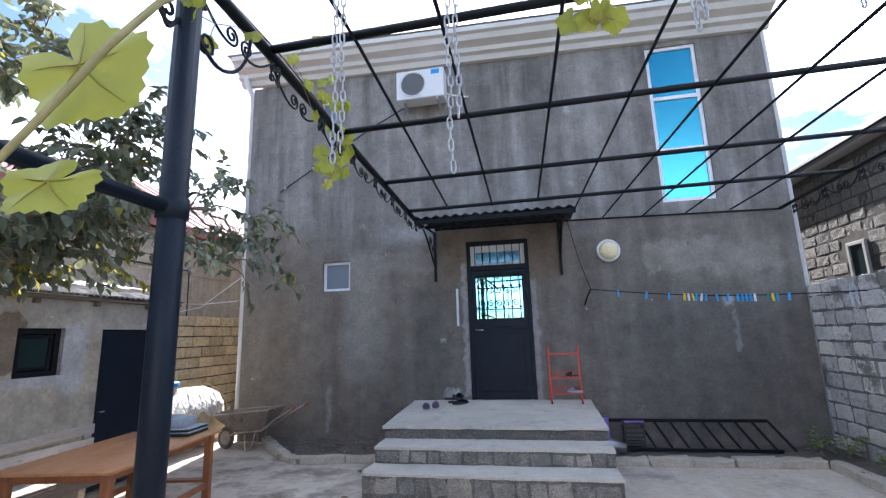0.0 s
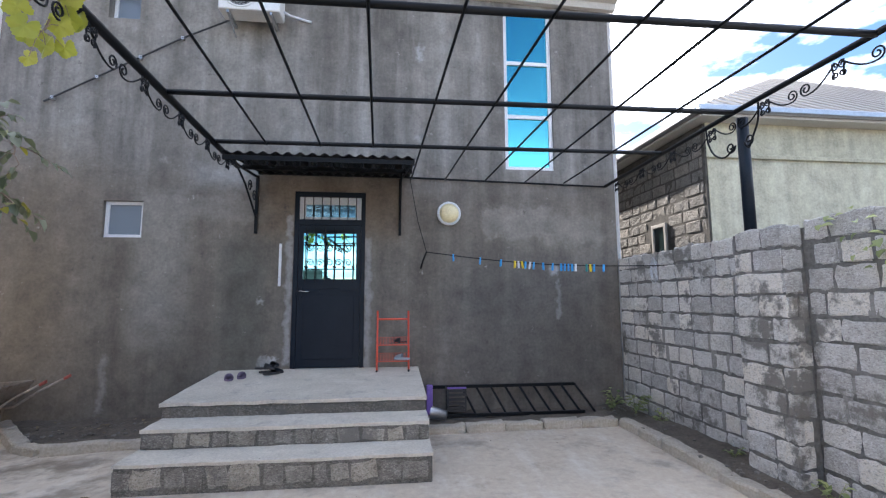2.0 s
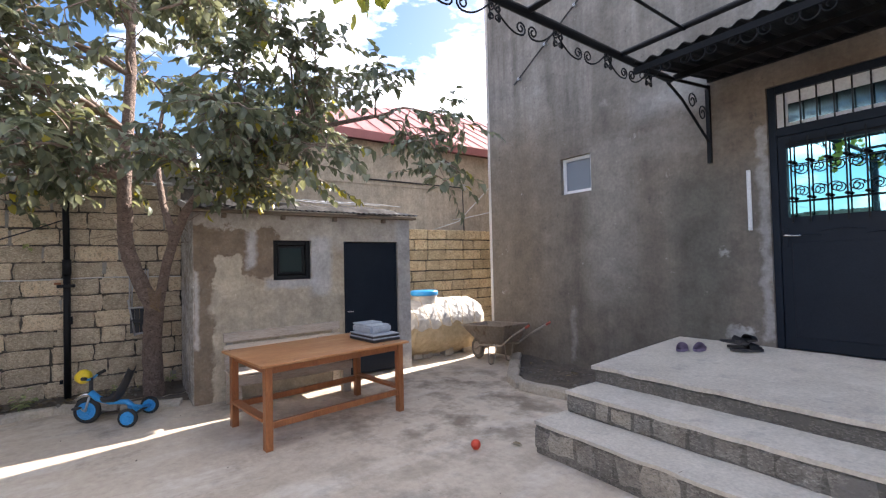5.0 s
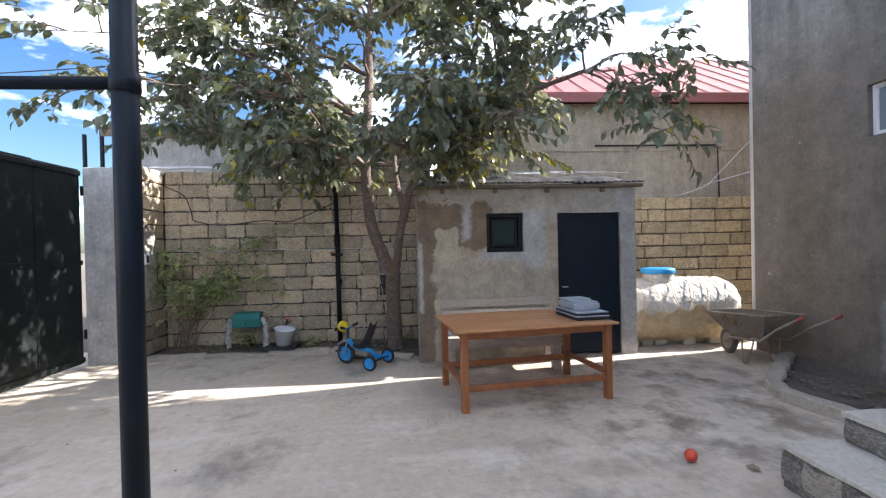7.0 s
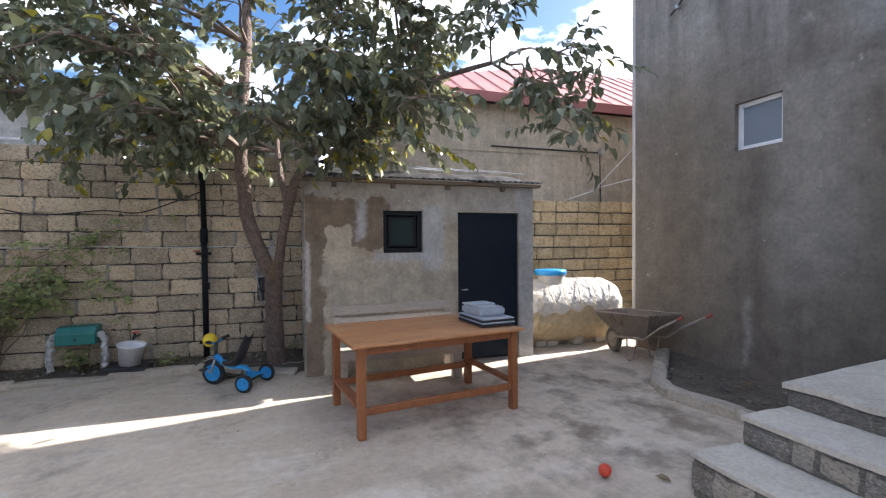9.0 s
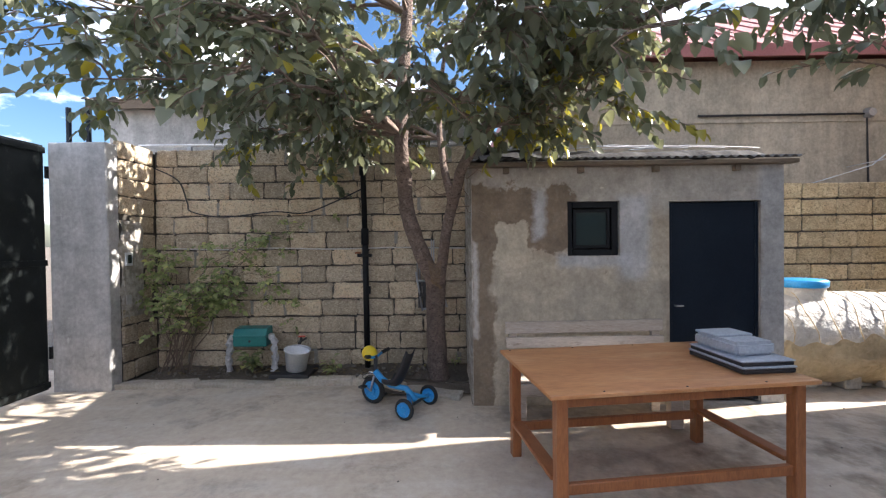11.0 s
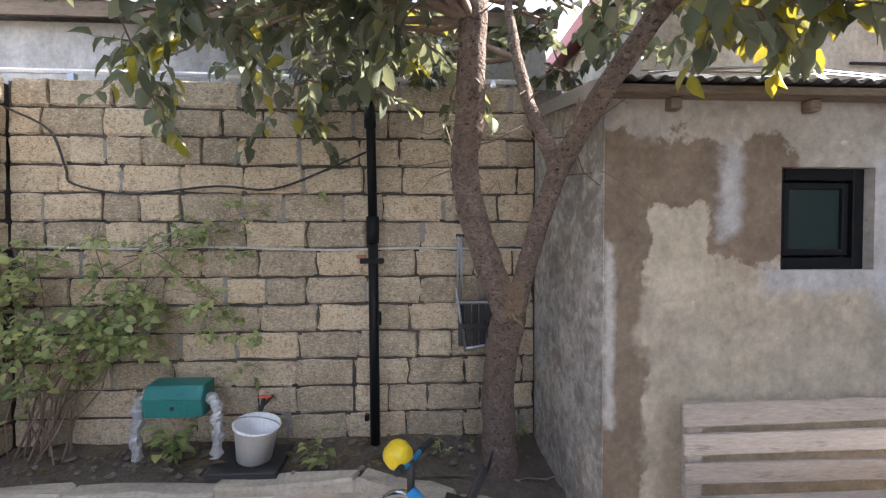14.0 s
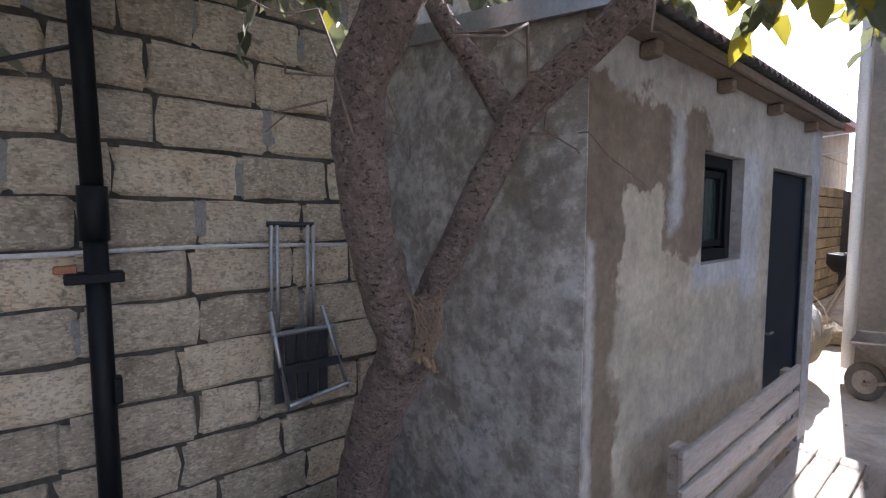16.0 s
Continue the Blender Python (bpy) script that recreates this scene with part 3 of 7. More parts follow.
def wall_bm(u0, u1, z0, z1, holes, thick):
    """A wall in the plane of x and z, thick towards +y, with rectangular holes (u0, u1, z0, z1)."""
    us = sorted({u0, u1, *(h[0] for h in holes), *(h[1] for h in holes)})
    zs = sorted({z0, z1, *(h[2] for h in holes), *(h[3] for h in holes)})
    bm = bmesh.new()
    grid = {}

    def vert(i, k, s):
        if (i, k, s) not in grid:
            grid[i, k, s] = bm.verts.new((us[i], s * thick, zs[k]))
        return grid[i, k, s]

    def solid(i, k):
        if not (0 <= i < len(us) - 1 and 0 <= k < len(zs) - 1):
            return False
        cu, cz = (us[i] + us[i + 1]) / 2, (zs[k] + zs[k + 1]) / 2
        return not any(h[0] < cu < h[1] and h[2] < cz < h[3] for h in holes)

    for i in range(len(us) - 1):
        for k in range(len(zs) - 1):
            if not solid(i, k):
                continue
            for s in (0, 1):
                bm.faces.new([vert(i, k, s), vert(i + 1, k, s), vert(i + 1, k + 1, s), vert(i, k + 1, s)])
            for di, dk, e in ((-1, 0, ((0, 0), (0, 1))), (1, 0, ((1, 0), (1, 1))), (0, -1, ((0, 0), (1, 0))), (0, 1, ((0, 1), (1, 1)))):
                if not solid(i + di, k + dk):
                    (a, b), (c, d) = e
                    bm.faces.new([vert(i + a, k + b, 0), vert(i + c, k + d, 0), vert(i + c, k + d, 1), vert(i + a, k + b, 1)])
    return bm


def corrugated(w, d, pitch, amp, thick=0.004, slope=0.0, per=6):
    """A wavy sheet: waves across x (width w), ridges along y (depth d), falling by slope over d."""
    bm = bmesh.new()
    k = int(w / pitch * per)
    rows = []
    for s in (0, 1):
        for j in (0, 1):
            rows.append([bm.verts.new((w * i / k, d * j, amp * math.sin(i / per * math.tau) - slope * j - s * thick)) for i in range(k + 1)])
    for i in range(k):
        bm.faces.new((rows[0][i], rows[0][i + 1], rows[1][i + 1], rows[1][i]))
        bm.faces.new((rows[2][i], rows[2][i + 1], rows[3][i + 1], rows[3][i]))
        bm.faces.new((rows[0][i], rows[0][i + 1], rows[2][i + 1], rows[2][i]))
        bm.faces.new((rows[1][i], rows[1][i + 1], rows[3][i + 1], rows[3][i]))
    bm.faces.new((rows[0][0], rows[1][0], rows[3][0], rows[2][0]))
    bm.faces.new((rows[0][k], rows[1][k], rows[3][k], rows[2][k]))
    return bm


def spiral(r0, r1, turns, start_angle=0.0, n=18):
    """Points of a flat scroll in the plane of x and z, winding in from r0 to r1."""
    return [(math.cos(start_angle + turns * math.tau * i / n) * (r0 + (r1 - r0) * i / n), 0.0,
             math.sin(start_angle + turns * math.tau * i / n) * (r0 + (r1 - r0) * i / n)) for i in range(n + 1)]


def rough_block(seed, lx, ly, lz, jag=0.006):
    """One sawn block, front face towards -y, its corners worn round and its edges chipped."""
    rng = random.Random(seed)
    bm = bmesh.new()
    us = [-0.5, -0.46, -0.2, 0.12, 0.46, 0.5]
    ws = [-0.5, -0.42, 0.05, 0.42, 0.5]
    nx, nz = len(us) - 1, len(ws) - 1
    front = [[bm.verts.new((u * lx, 0, w * lz)) for w in ws] for u in us]
    for i in range(nx + 1):
        for k in range(nz + 1):
            v = front[i][k].co
            ei, ek = i in (0, nx), k in (0, nz)
            v.y = rng.uniform(0.006, 0.016) if ei or ek else rng.uniform(-0.006, 0.003)
            if ei and ek:
                pull = rng.uniform(0.3, 2.2) * jag
                v.x -= math.copysign(pull, v.x)
                v.z -= math.copysign(pull * 0.8, v.z)
            elif ei:
                v.x += rng.uniform(-1, 0.5) * jag
            elif ek:
                v.z += rng.uniform(-0.7, 0.35) * jag * (1 if v.z > 0 else -1)
    for i in range(nx):
        for k in range(nz):
            bm.faces.new((front[i][k], front[i + 1][k], front[i + 1][k + 1], front[i][k + 1]))
    loop = [front[i][0] for i in range(nx + 1)] + [front[nx][k] for k in range(1, nz + 1)] + [front[i][nz] for i in range(nx - 1, -1, -1)] + [front[0][k] for k in range(nz - 1, 0, -1)]
    back = [bm.verts.new((v.co.x, ly, v.co.z)) for v in loop]
    for i in range(len(loop)):
        j = (i + 1) % len(loop)
        bm.faces.new((loop[i], back[i], back[j], loop[j]))
    return bm


def eased(pts, sub=5):
    """The same line through the same points, rounded."""
    P = [Vector(p) for p in pts]
    P = [P[0] * 2 - P[1]] + P + [P[-1] * 2 - P[-2]]
    out = []
    for i in range(1, len(P) - 2):
        for k in range(sub):
            t = k / sub
            a, b, c, d = P[i - 1], P[i], P[i + 1], P[i + 2]
            out.append(0.5 * (2 * b + (c - a) * t + (2 * a - 5 * b + 4 * c - d) * t * t + (3 * b - a - 3 * c + d) * t ** 3))
    return out + [P[-2]]


# ---- ground and yard ----
bm = bmesh.new()
bmesh.ops.create_grid(bm, x_segments=8, y_segments=8, size=1500)
bm.transform(Matrix.Translation((0, 0, -0.06)))
tagged(part("ground", bm, M_SOIL), "bare earth round the plots reaching the horizon", "ground", kind="structure")

bm = bmesh.new()
bmesh.ops.create_grid(bm, x_segments=60, y_segments=96, size=0.5)
bm.transform(Matrix.Translation((-1.25, 6.2, 0)) @ Matrix.Diagonal((9.95, 20.4, 1, 1)))
for v in bm.verts:
    v.co.z = 0.008 * (noise.noise(v.co * 0.8) + 0.3 * noise.noise(v.co * 3))
tagged(part("pavement", bm, M_FLOOR, smooth=True), "pale trowelled concrete yard with damp stains and dust", "pavement", kind="structure")

# ---- house ----
HX0, HX1, HY, HTOP = -4.935, 3.62, 7.5, 6.25
DOOR = (-1.045, -0.075, 0.6, 3.05)
WIN_S = (-3.485, -2.995, 2.372, 2.862)
WIN_U = (-3.62, -3.21, 5.43, 5.86)
WIN_T = (1.948, 2.69, 3.445, 5.98)
house = thing("house", "two-storey house in stained grey cement render with a white cornice", "house", kind="structure")
bm = wall_bm(HX0, HX1, -0.05, HTOP, [DOOR, WIN_S, WIN_U, WIN_T], 0.28)
bm.transform(Matrix.Translation((0, HY, 0)))
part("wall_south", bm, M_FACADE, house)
# unseen back half, drawn out to y 19.5 to shade the east neighbour's wall
part("wall_west", box(HX0, HX0 + 0.28, HY + 0.28, 19.5, -0.05, HTOP), M_FACADE, house)
part("wall_east", box(HX1 - 0.28, HX1, HY + 0.28, 19.5, -0.05, HTOP), M_FACADE, house)
part("wall_north", box(HX0 + 0.28, HX1 - 0.28, 19.22, 19.5, -0.05, HTOP), M_FACADE, house)
part("floor", box(HX0 + 0.28, HX1 - 0.28, HY + 0.28, 19.22, 0.3, 0.5), M_STEP, house)
part("ceiling", box(HX0 + 0.28, HX1 - 0.28, HY + 0.28, 19.22, 3.2, 3.4), M_STEP, house)
prof = [(7.5, 6.22), (7.42, 6.22), (7.38, 6.30), (7.30, 6.32), (7.30, 6.40), (7.16, 6.44), (7.12, 6.52), (7.06, 6.54), (7.06, 6.62), (7.5, 6.66)]
bm = extrude_profile(prof, "x", HX0 - 0.20, HX1 + 0.10)


def eave_fall(x):
    """The eave sags a little from the west corner to the east."""
    return 0.06 - 0.030 * (x - HX0)


for v in bm.verts:
    v.co.z += eave_fall(v.co.x)
part("cornice", bm, M_CORNICE, house, "cream moulded cornice with gutter")
bm = bmesh.new()
# roof lengthened with the unseen back walls
r = [bm.verts.new(p) for p in ((HX0 - 0.3, 7.06, 6.66), (HX1 + 0.12, 7.06, 6.66), (HX1 + 0.12, 19.8, 6.66), (HX0 - 0.3, 19.8, 6.66), (HX0 + 3.5, 13.2, 7.4), (HX1 - 3.5, 13.2, 7.4))]
for f in ((0, 1, 5, 4), (1, 2, 5), (2, 3, 4, 5), (3, 0, 4), (0, 3, 2, 1)):
    bm.faces.new([r[i] for i in f])
for v in bm.verts:
    v.co.z += eave_fall(v.co.x)
part("roof", bm, M_GREY_ROOF, house)
for x, nm in ((HX0 - 0.055, "downpipe"), (HX1 + 0.03, "downpipe")):
    part(nm, tube([(x, 7.3, 6.42), (x, 7.36, 6.30), (x, 7.56, 6.12), (x, 7.56, 0.12)], 0.05, 12), M_WHITE_PVC, house, "white plastic rain pipe", smooth=True)


def window_unit(name, hole, label, frame_w, depth, mat_pane, bars=(), y=HY):
    """A framed window set into its hole; bars are the heights of its transoms."""
    x0, x1, z0, z1 = hole
    w = thing(name, label, "window", kind="structure")
    yf = y + depth
    for a in ((x0, x0 + frame_w, z0, z1), (x1 - frame_w, x1, z0, z1), (x0 + frame_w, x1 - frame_w, z0, z0 + frame_w), (x0 + frame_w, x1 - frame_w, z1 - frame_w, z1)):
        part("window_frame", box(a[0], a[1], yf, yf + 0.06, a[2], a[3], 0.004), M_WHITE_PVC, w, "white plastic frame")
    edges = [z0 + frame_w, *bars, z1 - frame_w]
    for zb in bars:
        part("transom", box(x0 + frame_w, x1 - frame_w, yf, yf + 0.06, zb - 0.03, zb + 0.03, 0.004), M_WHITE_PVC, w)
    for a, b in zip(edges, edges[1:]):
        part("pane", box(x0 + frame_w, x1 - frame_w, yf + 0.025, yf + 0.035, a, b), mat_pane, w)
    return w


window_unit("window_1", WIN_S, "small square window with white plastic frame", 0.045, 0.05, M_GLASS_GR)
window_unit("window_2", WIN_U, "small upper window with white frame", 0.045, 0.12, M_GLASS_GR)
window_unit("window_3", WIN_T, "tall three-pane stair window of teal mirrored glass", 0.055, 0.03, M_TEAL, (4.27, 5.12))

# ---- porch steps ----
steps = thing("porch_steps", "three grey concrete steps with rough stone risers before the door", "steps", kind="structure")


def tread(x0, x1, y0, y1, z0, z1, seed):
    bm = bmesh.new()
    bmesh.ops.create_grid(bm, x_segments=40, y_segments=8, size=0.5)
    bm.transform(Matrix.Translation(((x0 + x1) / 2, (y0 + y1) / 2, z1)) @ Matrix.Diagonal((x1 - x0, y1 - y0, 1, 1)))
    rim = [e for e in bm.edges if e.is_boundary]
    ex = bmesh.ops.extrude_edge_only(bm, edges=rim)
    for v in [g for g in ex["geom"] if isinstance(g, bmesh.types.BMVert)]:
        v.co.z = z0
    for v in bm.verts:
        k = noise.noise(v.co * 5 + Vector((seed, 0, 0)))
        v.co += Vector((0.008 * noise.noise(v.co * 9), 0.018 * k, 0.006 * noise.noise(v.co * 7 + Vector((0, seed, 3)))))
    return bm


part("tread", tread(-1.905, 0.662, 5.208, 5.62, 0.215, 0.24, 1), M_STEP, steps)
part("tread", tread(-1.90, 0.66, 5.578, 6.02, 0.380, 0.41, 2), M_STEP, steps)
bm = tread(-1.93, 0.665, 5.985, 7.50, 0.517, 0.55, 3)
for v in bm.verts:
    if v.co.z > 0.515:
        v.co.z += 0.085 * (v.co.y - 5.97) / 1.53
part("landing", bm, M_STEP, steps, "worn concrete landing slab")
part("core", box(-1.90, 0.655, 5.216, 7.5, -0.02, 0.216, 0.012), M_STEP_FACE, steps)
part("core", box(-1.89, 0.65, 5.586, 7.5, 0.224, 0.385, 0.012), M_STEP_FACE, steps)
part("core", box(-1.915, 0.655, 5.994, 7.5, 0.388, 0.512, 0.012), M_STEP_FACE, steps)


# ---- front door ----
door = thing("door_1", "closed black steel front door with grilled mirrored glass", "door", kind="structure")
dx0, dx1, dz0, dz1 = -1.045, -0.075, 0.63, 3.05
DY = HY + 0.03
for a in ((dx0, dx0 + 0.06, dz0, dz1), (dx1 - 0.06, dx1, dz0, dz1), (dx0 + 0.06, dx1 - 0.06, dz1 - 0.07, dz1), (dx0 + 0.06, dx1 - 0.06, 2.58, 2.66)):
    part("door_frame", box(a[0], a[1], DY, DY + 0.08, a[2], a[3], 0.004), M_BLUEBLACK, door)
lx0, lx1 = dx0 + 0.065, dx1 - 0.065
leaf = part("leaf", wall_bm(lx0, lx1, dz0 + 0.01, 2.575, [(lx0 + 0.06, lx1 - 0.06, 1.83, 2.47)], 0.05), M_BLUEBLACK, door)
leaf.location.y = DY + 0.015
part("glass", box(lx0 + 0.06, lx1 - 0.06, 0.03, 0.036, 1.83, 2.47), M_DOORGLASS, leaf, "mirrored blue-green glass")
part("lower_panel", box(lx0 + 0.08, lx1 - 0.08, -0.008, -0.0005, 0.75, 1.60, 0.003), M_BLUEBLACK, leaf)
for k, (a, b, zz) in enumerate(((lx0 + 0.1, lx0 + 0.3, 1.66), (lx0 + 0.3, lx1 - 0.25, 1.70), (lx1 - 0.25, lx1 - 0.08, 1.66))):
    part("moulding", tube([(a, -0.006, zz), ((a + b) / 2, -0.008, zz + 0.012), (b, -0.006, zz)], 0.006, 6), M_BLUEBLACK, leaf)
h = part("door_handle", tube([(lx0 + 0.035, -0.01, 1.665), (lx0 + 0.035, -0.05, 1.665), (lx0 + 0.16, -0.05, 1.66)], 0.009, 8), M_CHROME, leaf, "chrome lever handle", smooth=True)
part("handle_plate", box(lx0 + 0.015, lx0 + 0.055, -0.012, -0.0005, 1.56, 1.73, 0.004), M_BLUEBLACK, leaf)
for i in range(6):
    x = lx0 + 0.10 + i * (lx1 - lx0 - 0.20) / 5
    part("grille_bar", tube([(x, -0.02, 1.78), (x, -0.02, 2.54)], 0.007, 6), M_BLACK, leaf)
    for zz in (2.0, 2.33):
        ring = part("grille_rosette", lathe([(0, -0.02), (0.018, -0.008), (0.024, 0), (0.018, 0.008), (0, 0.02)], 8), M_BLACK, leaf)
        ring.location = (x, -0.022, zz)
for zz in (1.97, 2.30, 2.50):
    part("grille_rail", tube([(lx0 + 0.07, -0.02, zz), (lx1 - 0.07, -0.02, zz)], 0.006, 6), M_BLACK, leaf)
scroll_bm = tube(spiral(0.055, 0.012, 1.4), 0.005, 5)
scroll_me = bpy.data.meshes.new("grille_scroll")
scroll_bm.to_mesh(scroll_me)
scroll_bm.free()
scroll_me.materials.append(M_BLACK)
for i in range(5):
    for zz, flip in ((2.0, 1), (2.33, -1)):
        sc = new("grille_scroll", scroll_me)
        sc.parent = leaf
        sc.location = (lx0 + 0.155 + i * (lx1 - lx0 - 0.20) / 5, -0.022, zz + 0.06 * flip)
        sc.scale = (1 if i % 2 else -1, 1, flip)
part("transom_glass", box(dx0 + 0.145, dx1 - 0.145, DY + 0.05, DY + 0.056, 2.70, 2.875), M_TRANSOM, door, "dull mirrored pane")
for a in ((dx0 + 0.06, dx0 + 0.145, 2.66, 2.98), (dx1 - 0.145, dx1 - 0.06, 2.66, 2.98), (dx0 + 0.145, dx1 - 0.145, 2.66, 2.70), (dx0 + 0.145, dx1 - 0.145, 2.875, 2.98)):
    part("transom_frame", box(a[0], a[1], DY + 0.045, DY + 0.075, a[2], a[3]), M_WHITEPL, door, "pale plastic transom frame")
for i in range(7):
    x = dx0 + 0.13 + i * (dx1 - dx0 - 0.26) / 6
    part("transom_bar", tube([(x, DY + 0.01, 2.66), (x, DY + 0.01, 2.98)], 0.007, 6), M_BLACK, door)

# ---- canopy over the door ----
canopy = thing("door_canopy", "black corrugated canopy on scrolled steel brackets above the door", "canopy")
CX0, CX1, CY, CZ = -1.53, 0.54, 6.13, 3.12
bm = corrugated(CX1 - CX0, 7.49 - CY, 0.13, 0.016, slope=-0.16)
bm.transform(Matrix.Translation((CX0, CY, CZ + 0.02)))
part("roof_sheet", bm, M_BLACK, canopy)
for y, z in ((CY + 0.02, CZ - 0.01), (7.46, CZ + 0.195), (6.8, CZ + 0.075)):
    part("rail", box(CX0, CX1, y - 0.018, y + 0.018, z - 0.055, z - 0.005), M_BLACK, canopy)
for x, xf in ((CX0 - 0.01, CX0 + 0.015), (0.405, CX1 - 0.015)):
    part("side_rail", tube([(xf, CY, CZ - 0.03), (x, 7.47, CZ + 0.10)], 0.016, 6), M_BLACK, canopy)
    part("wall_post", box(x - 0.018, x + 0.018, 7.455, 7.495, 2.44, CZ + 0.12), M_BLACK, canopy)
    part("brace", tube([(x, 7.46, 2.66), (x, 7.22, 2.82), (x, 6.95, 3.0), (x, 6.7, CZ - 0.01)], 0.014, 6), M_BLACK, canopy)
    for yy, zz in ((7.35, 2.93), (7.15, 3.02)):
        bm = tube(spiral(0.085, 0.02, 1.5), 0.007, 5)
        bm.transform(Matrix.Translation((x, yy, zz)) @ Matrix.Rotation(radians(90), 4, 'Z'))
        part("scroll", bm, M_BLACK, canopy)
bm = bmesh.new()
tube(spiral(0.052, 0.052, 1.0), 0.006, 5, bm)
ring_me = bpy.data.meshes.new("ring")
bm.to_mesh(ring_me)
bm.free()
ring_me.materials.append(M_BLACK)
bm = tube([(p[0] + 0.10, 0, p[2]) for p in spiral(0.055, 0.012, 1.6, 0.6)], 0.005, 5)
s_me = bpy.data.meshes.new("scroll")
bm.to_mesh(s_me)
bm.free()
s_me.materials.append(M_BLACK)
for i in range(6):
    x = CX0 + 0.18 + i * (CX1 - CX0 - 0.36) / 5
    for me, nm in ((ring_me, "ring"), (s_me, "scroll")):
        for sgn in ((1,) if nm == "ring" else (1, -1)):
            o = new(nm, me)
            o.parent = canopy
            o.matrix_basis = pose(x, CY + 0.015, CZ - 0.09, 0, 0, 0 if sgn > 0 else 180)

# ---- shed ----
SX, SY0, SY1 = -4.945, 3.2, 5.93
WX = -6.16
shed = thing("shed", "low outbuilding in patchy cement render with a corrugated roof", "shed", kind="structure")
S_WIN = (4.04, 4.50, 1.32, 1.80)
S_DOOR = (4.93, 5.73, 0.0, 1.79)
bm = wall_bm(SY0, SY1, -0.02, 2.15, [S_WIN, S_DOOR], 0.2)
bm.transform(Matrix.Translation((SX, 0, 0)) @ Matrix.Rotation(radians(90), 4, 'Z'))
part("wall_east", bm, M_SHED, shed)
S_RISE = 0.17                                      # the roof climbs towards the boundary wall
for nm, y in (("wall_south", SY0), ("wall_north", SY1 - 0.2)):
    prof = [(WX + 0.02, -0.02), (SX - 0.2, -0.02), (SX - 0.2, 2.13 + 0.2 * S_RISE), (WX + 0.02, 2.13 + (SX - WX - 0.02) * S_RISE)]
    part(nm, extrude_profile(prof, "y", y, y + 0.2), M_SHED_SIDE, shed)
bm = bmesh.new()
bmesh.ops.create_grid(bm, x_segments=48, y_segments=84, size=0.5)
for v in bm.verts:
    p = Vector((WX + 0.03 + (v.co.x + 0.5) * (SX - WX - 0.036), 0, 0))
    p.z = (v.co.y + 0.5) * (2.12 + (SX - p.x) * S_RISE)
    e = min(1.0, (0.5 - abs(v.co.x)) * 20)
    p.y = SY0 - 0.007 - e * (0.008 + 0.012 * noise.noise(p * 5) + 0.008 * noise.noise(p * 17))
    v.co = p
part("rough_cast", bm, M_SHED_SIDE, shed, "lumpy hand-thrown cement coat", smooth=True)
part("corner_render", box(SX - 0.205, SX - 0.001, SY0 - 0.005, SY0 - 0.0005, -0.02, 2.12), M_SHED_SIDE, shed)
part("floor", box(WX + 0.02, SX - 0.2, SY0 + 0.2, SY1 - 0.2, -0.02, 0.01), M_STEP, shed)
bm = corrugated(SY1 - SY0 + 0.12, 1.40, 0.076, 0.011, slope=-1.40 * S_RISE)
bm.transform(Matrix.Translation((SX + 0.13, SY0 - 0.04, 2.155)) @ Matrix.Rotation(radians(90), 4, 'Z'))
part("roof", bm, M_RUST_SHEET, shed, "weathered corrugated sheet roof")
part("fascia", box(SX + 0.085, SX + 0.105, SY0 - 0.03, SY1 + 0.06, 2.10, 2.135, 0.004), M_DULLWOOD, shed)
prof = [(SX + 0.12, 2.09), (SX + 0.12, 2.165), (WX + 0.05, 2.165 + (SX + 0.07 - WX) * S_RISE), (WX + 0.05, 2.09 + (SX + 0.07 - WX) * S_RISE)]
part("barge_strip", extrude_profile(prof, "y", SY0 - 0.05, SY0 - 0.03), M_STEEL, shed, "pale metal edge strip")
for y in (3.5, 4.15, 4.8, 5.5):
    part("rafter_end", box(SX + 0.002, SX + 0.06, y - 0.025, y + 0.025, 2.045, 2.095, 0.004), M_DULLWOOD, shed)
part("soffit", box(SX + 0.002, SX + 0.083, SY0 - 0.03, SY1 + 0.06, 2.10, 2.118), M_DULLWOOD, shed)
sdoor = thing("door_2", "closed black steel shed door", "door", kind="structure")
part("leaf", box(SX - 0.08, SX - 0.04, 4.94, 5.72, 0.03, 1.78, 0.004), M_BLUEBLACK, sdoor)
for a in ((4.935, 4.965), (5.695, 5.725)):
    part("stile", box(SX - 0.04, SX - 0.028, a[0], a[1], 0.03, 1.78, 0.002), M_BLUEBLACK, sdoor)
part("latch", tube([(SX - 0.03, 4.99, 0.87), (SX + 0.005, 4.99, 0.87), (SX + 0.005, 5.05, 0.87)], 0.008, 6), M_STEEL, sdoor, "steel latch")
swin = thing("window_4", "small shed window with black frame and dark glass", "window", kind="structure")
wx = SX - 0.10
for a in ((4.04, 4.095, 1.32, 1.80), (4.445, 4.50, 1.32, 1.80), (4.095, 4.445, 1.32, 1.375), (4.095, 4.445, 1.745, 1.80)):
    part("window_frame", box(wx, wx + 0.05, a[0], a[1], a[2], a[3], 0.004), M_BLACK, swin)
for a in ((4.105, 4.135, 1.385, 1.735), (4.405, 4.435, 1.385, 1.735), (4.135, 4.405, 1.385, 1.415), (4.135, 4.405, 1.705, 1.735)):
    part("sash", box(wx - 0.01, wx + 0.035, a[0], a[1], a[2], a[3], 0.003), M_BLACK, swin)
part("pane", box(wx + 0.01, wx + 0.016, 4.13, 4.41, 1.41, 1.71), M_GLASS_DK, swin)

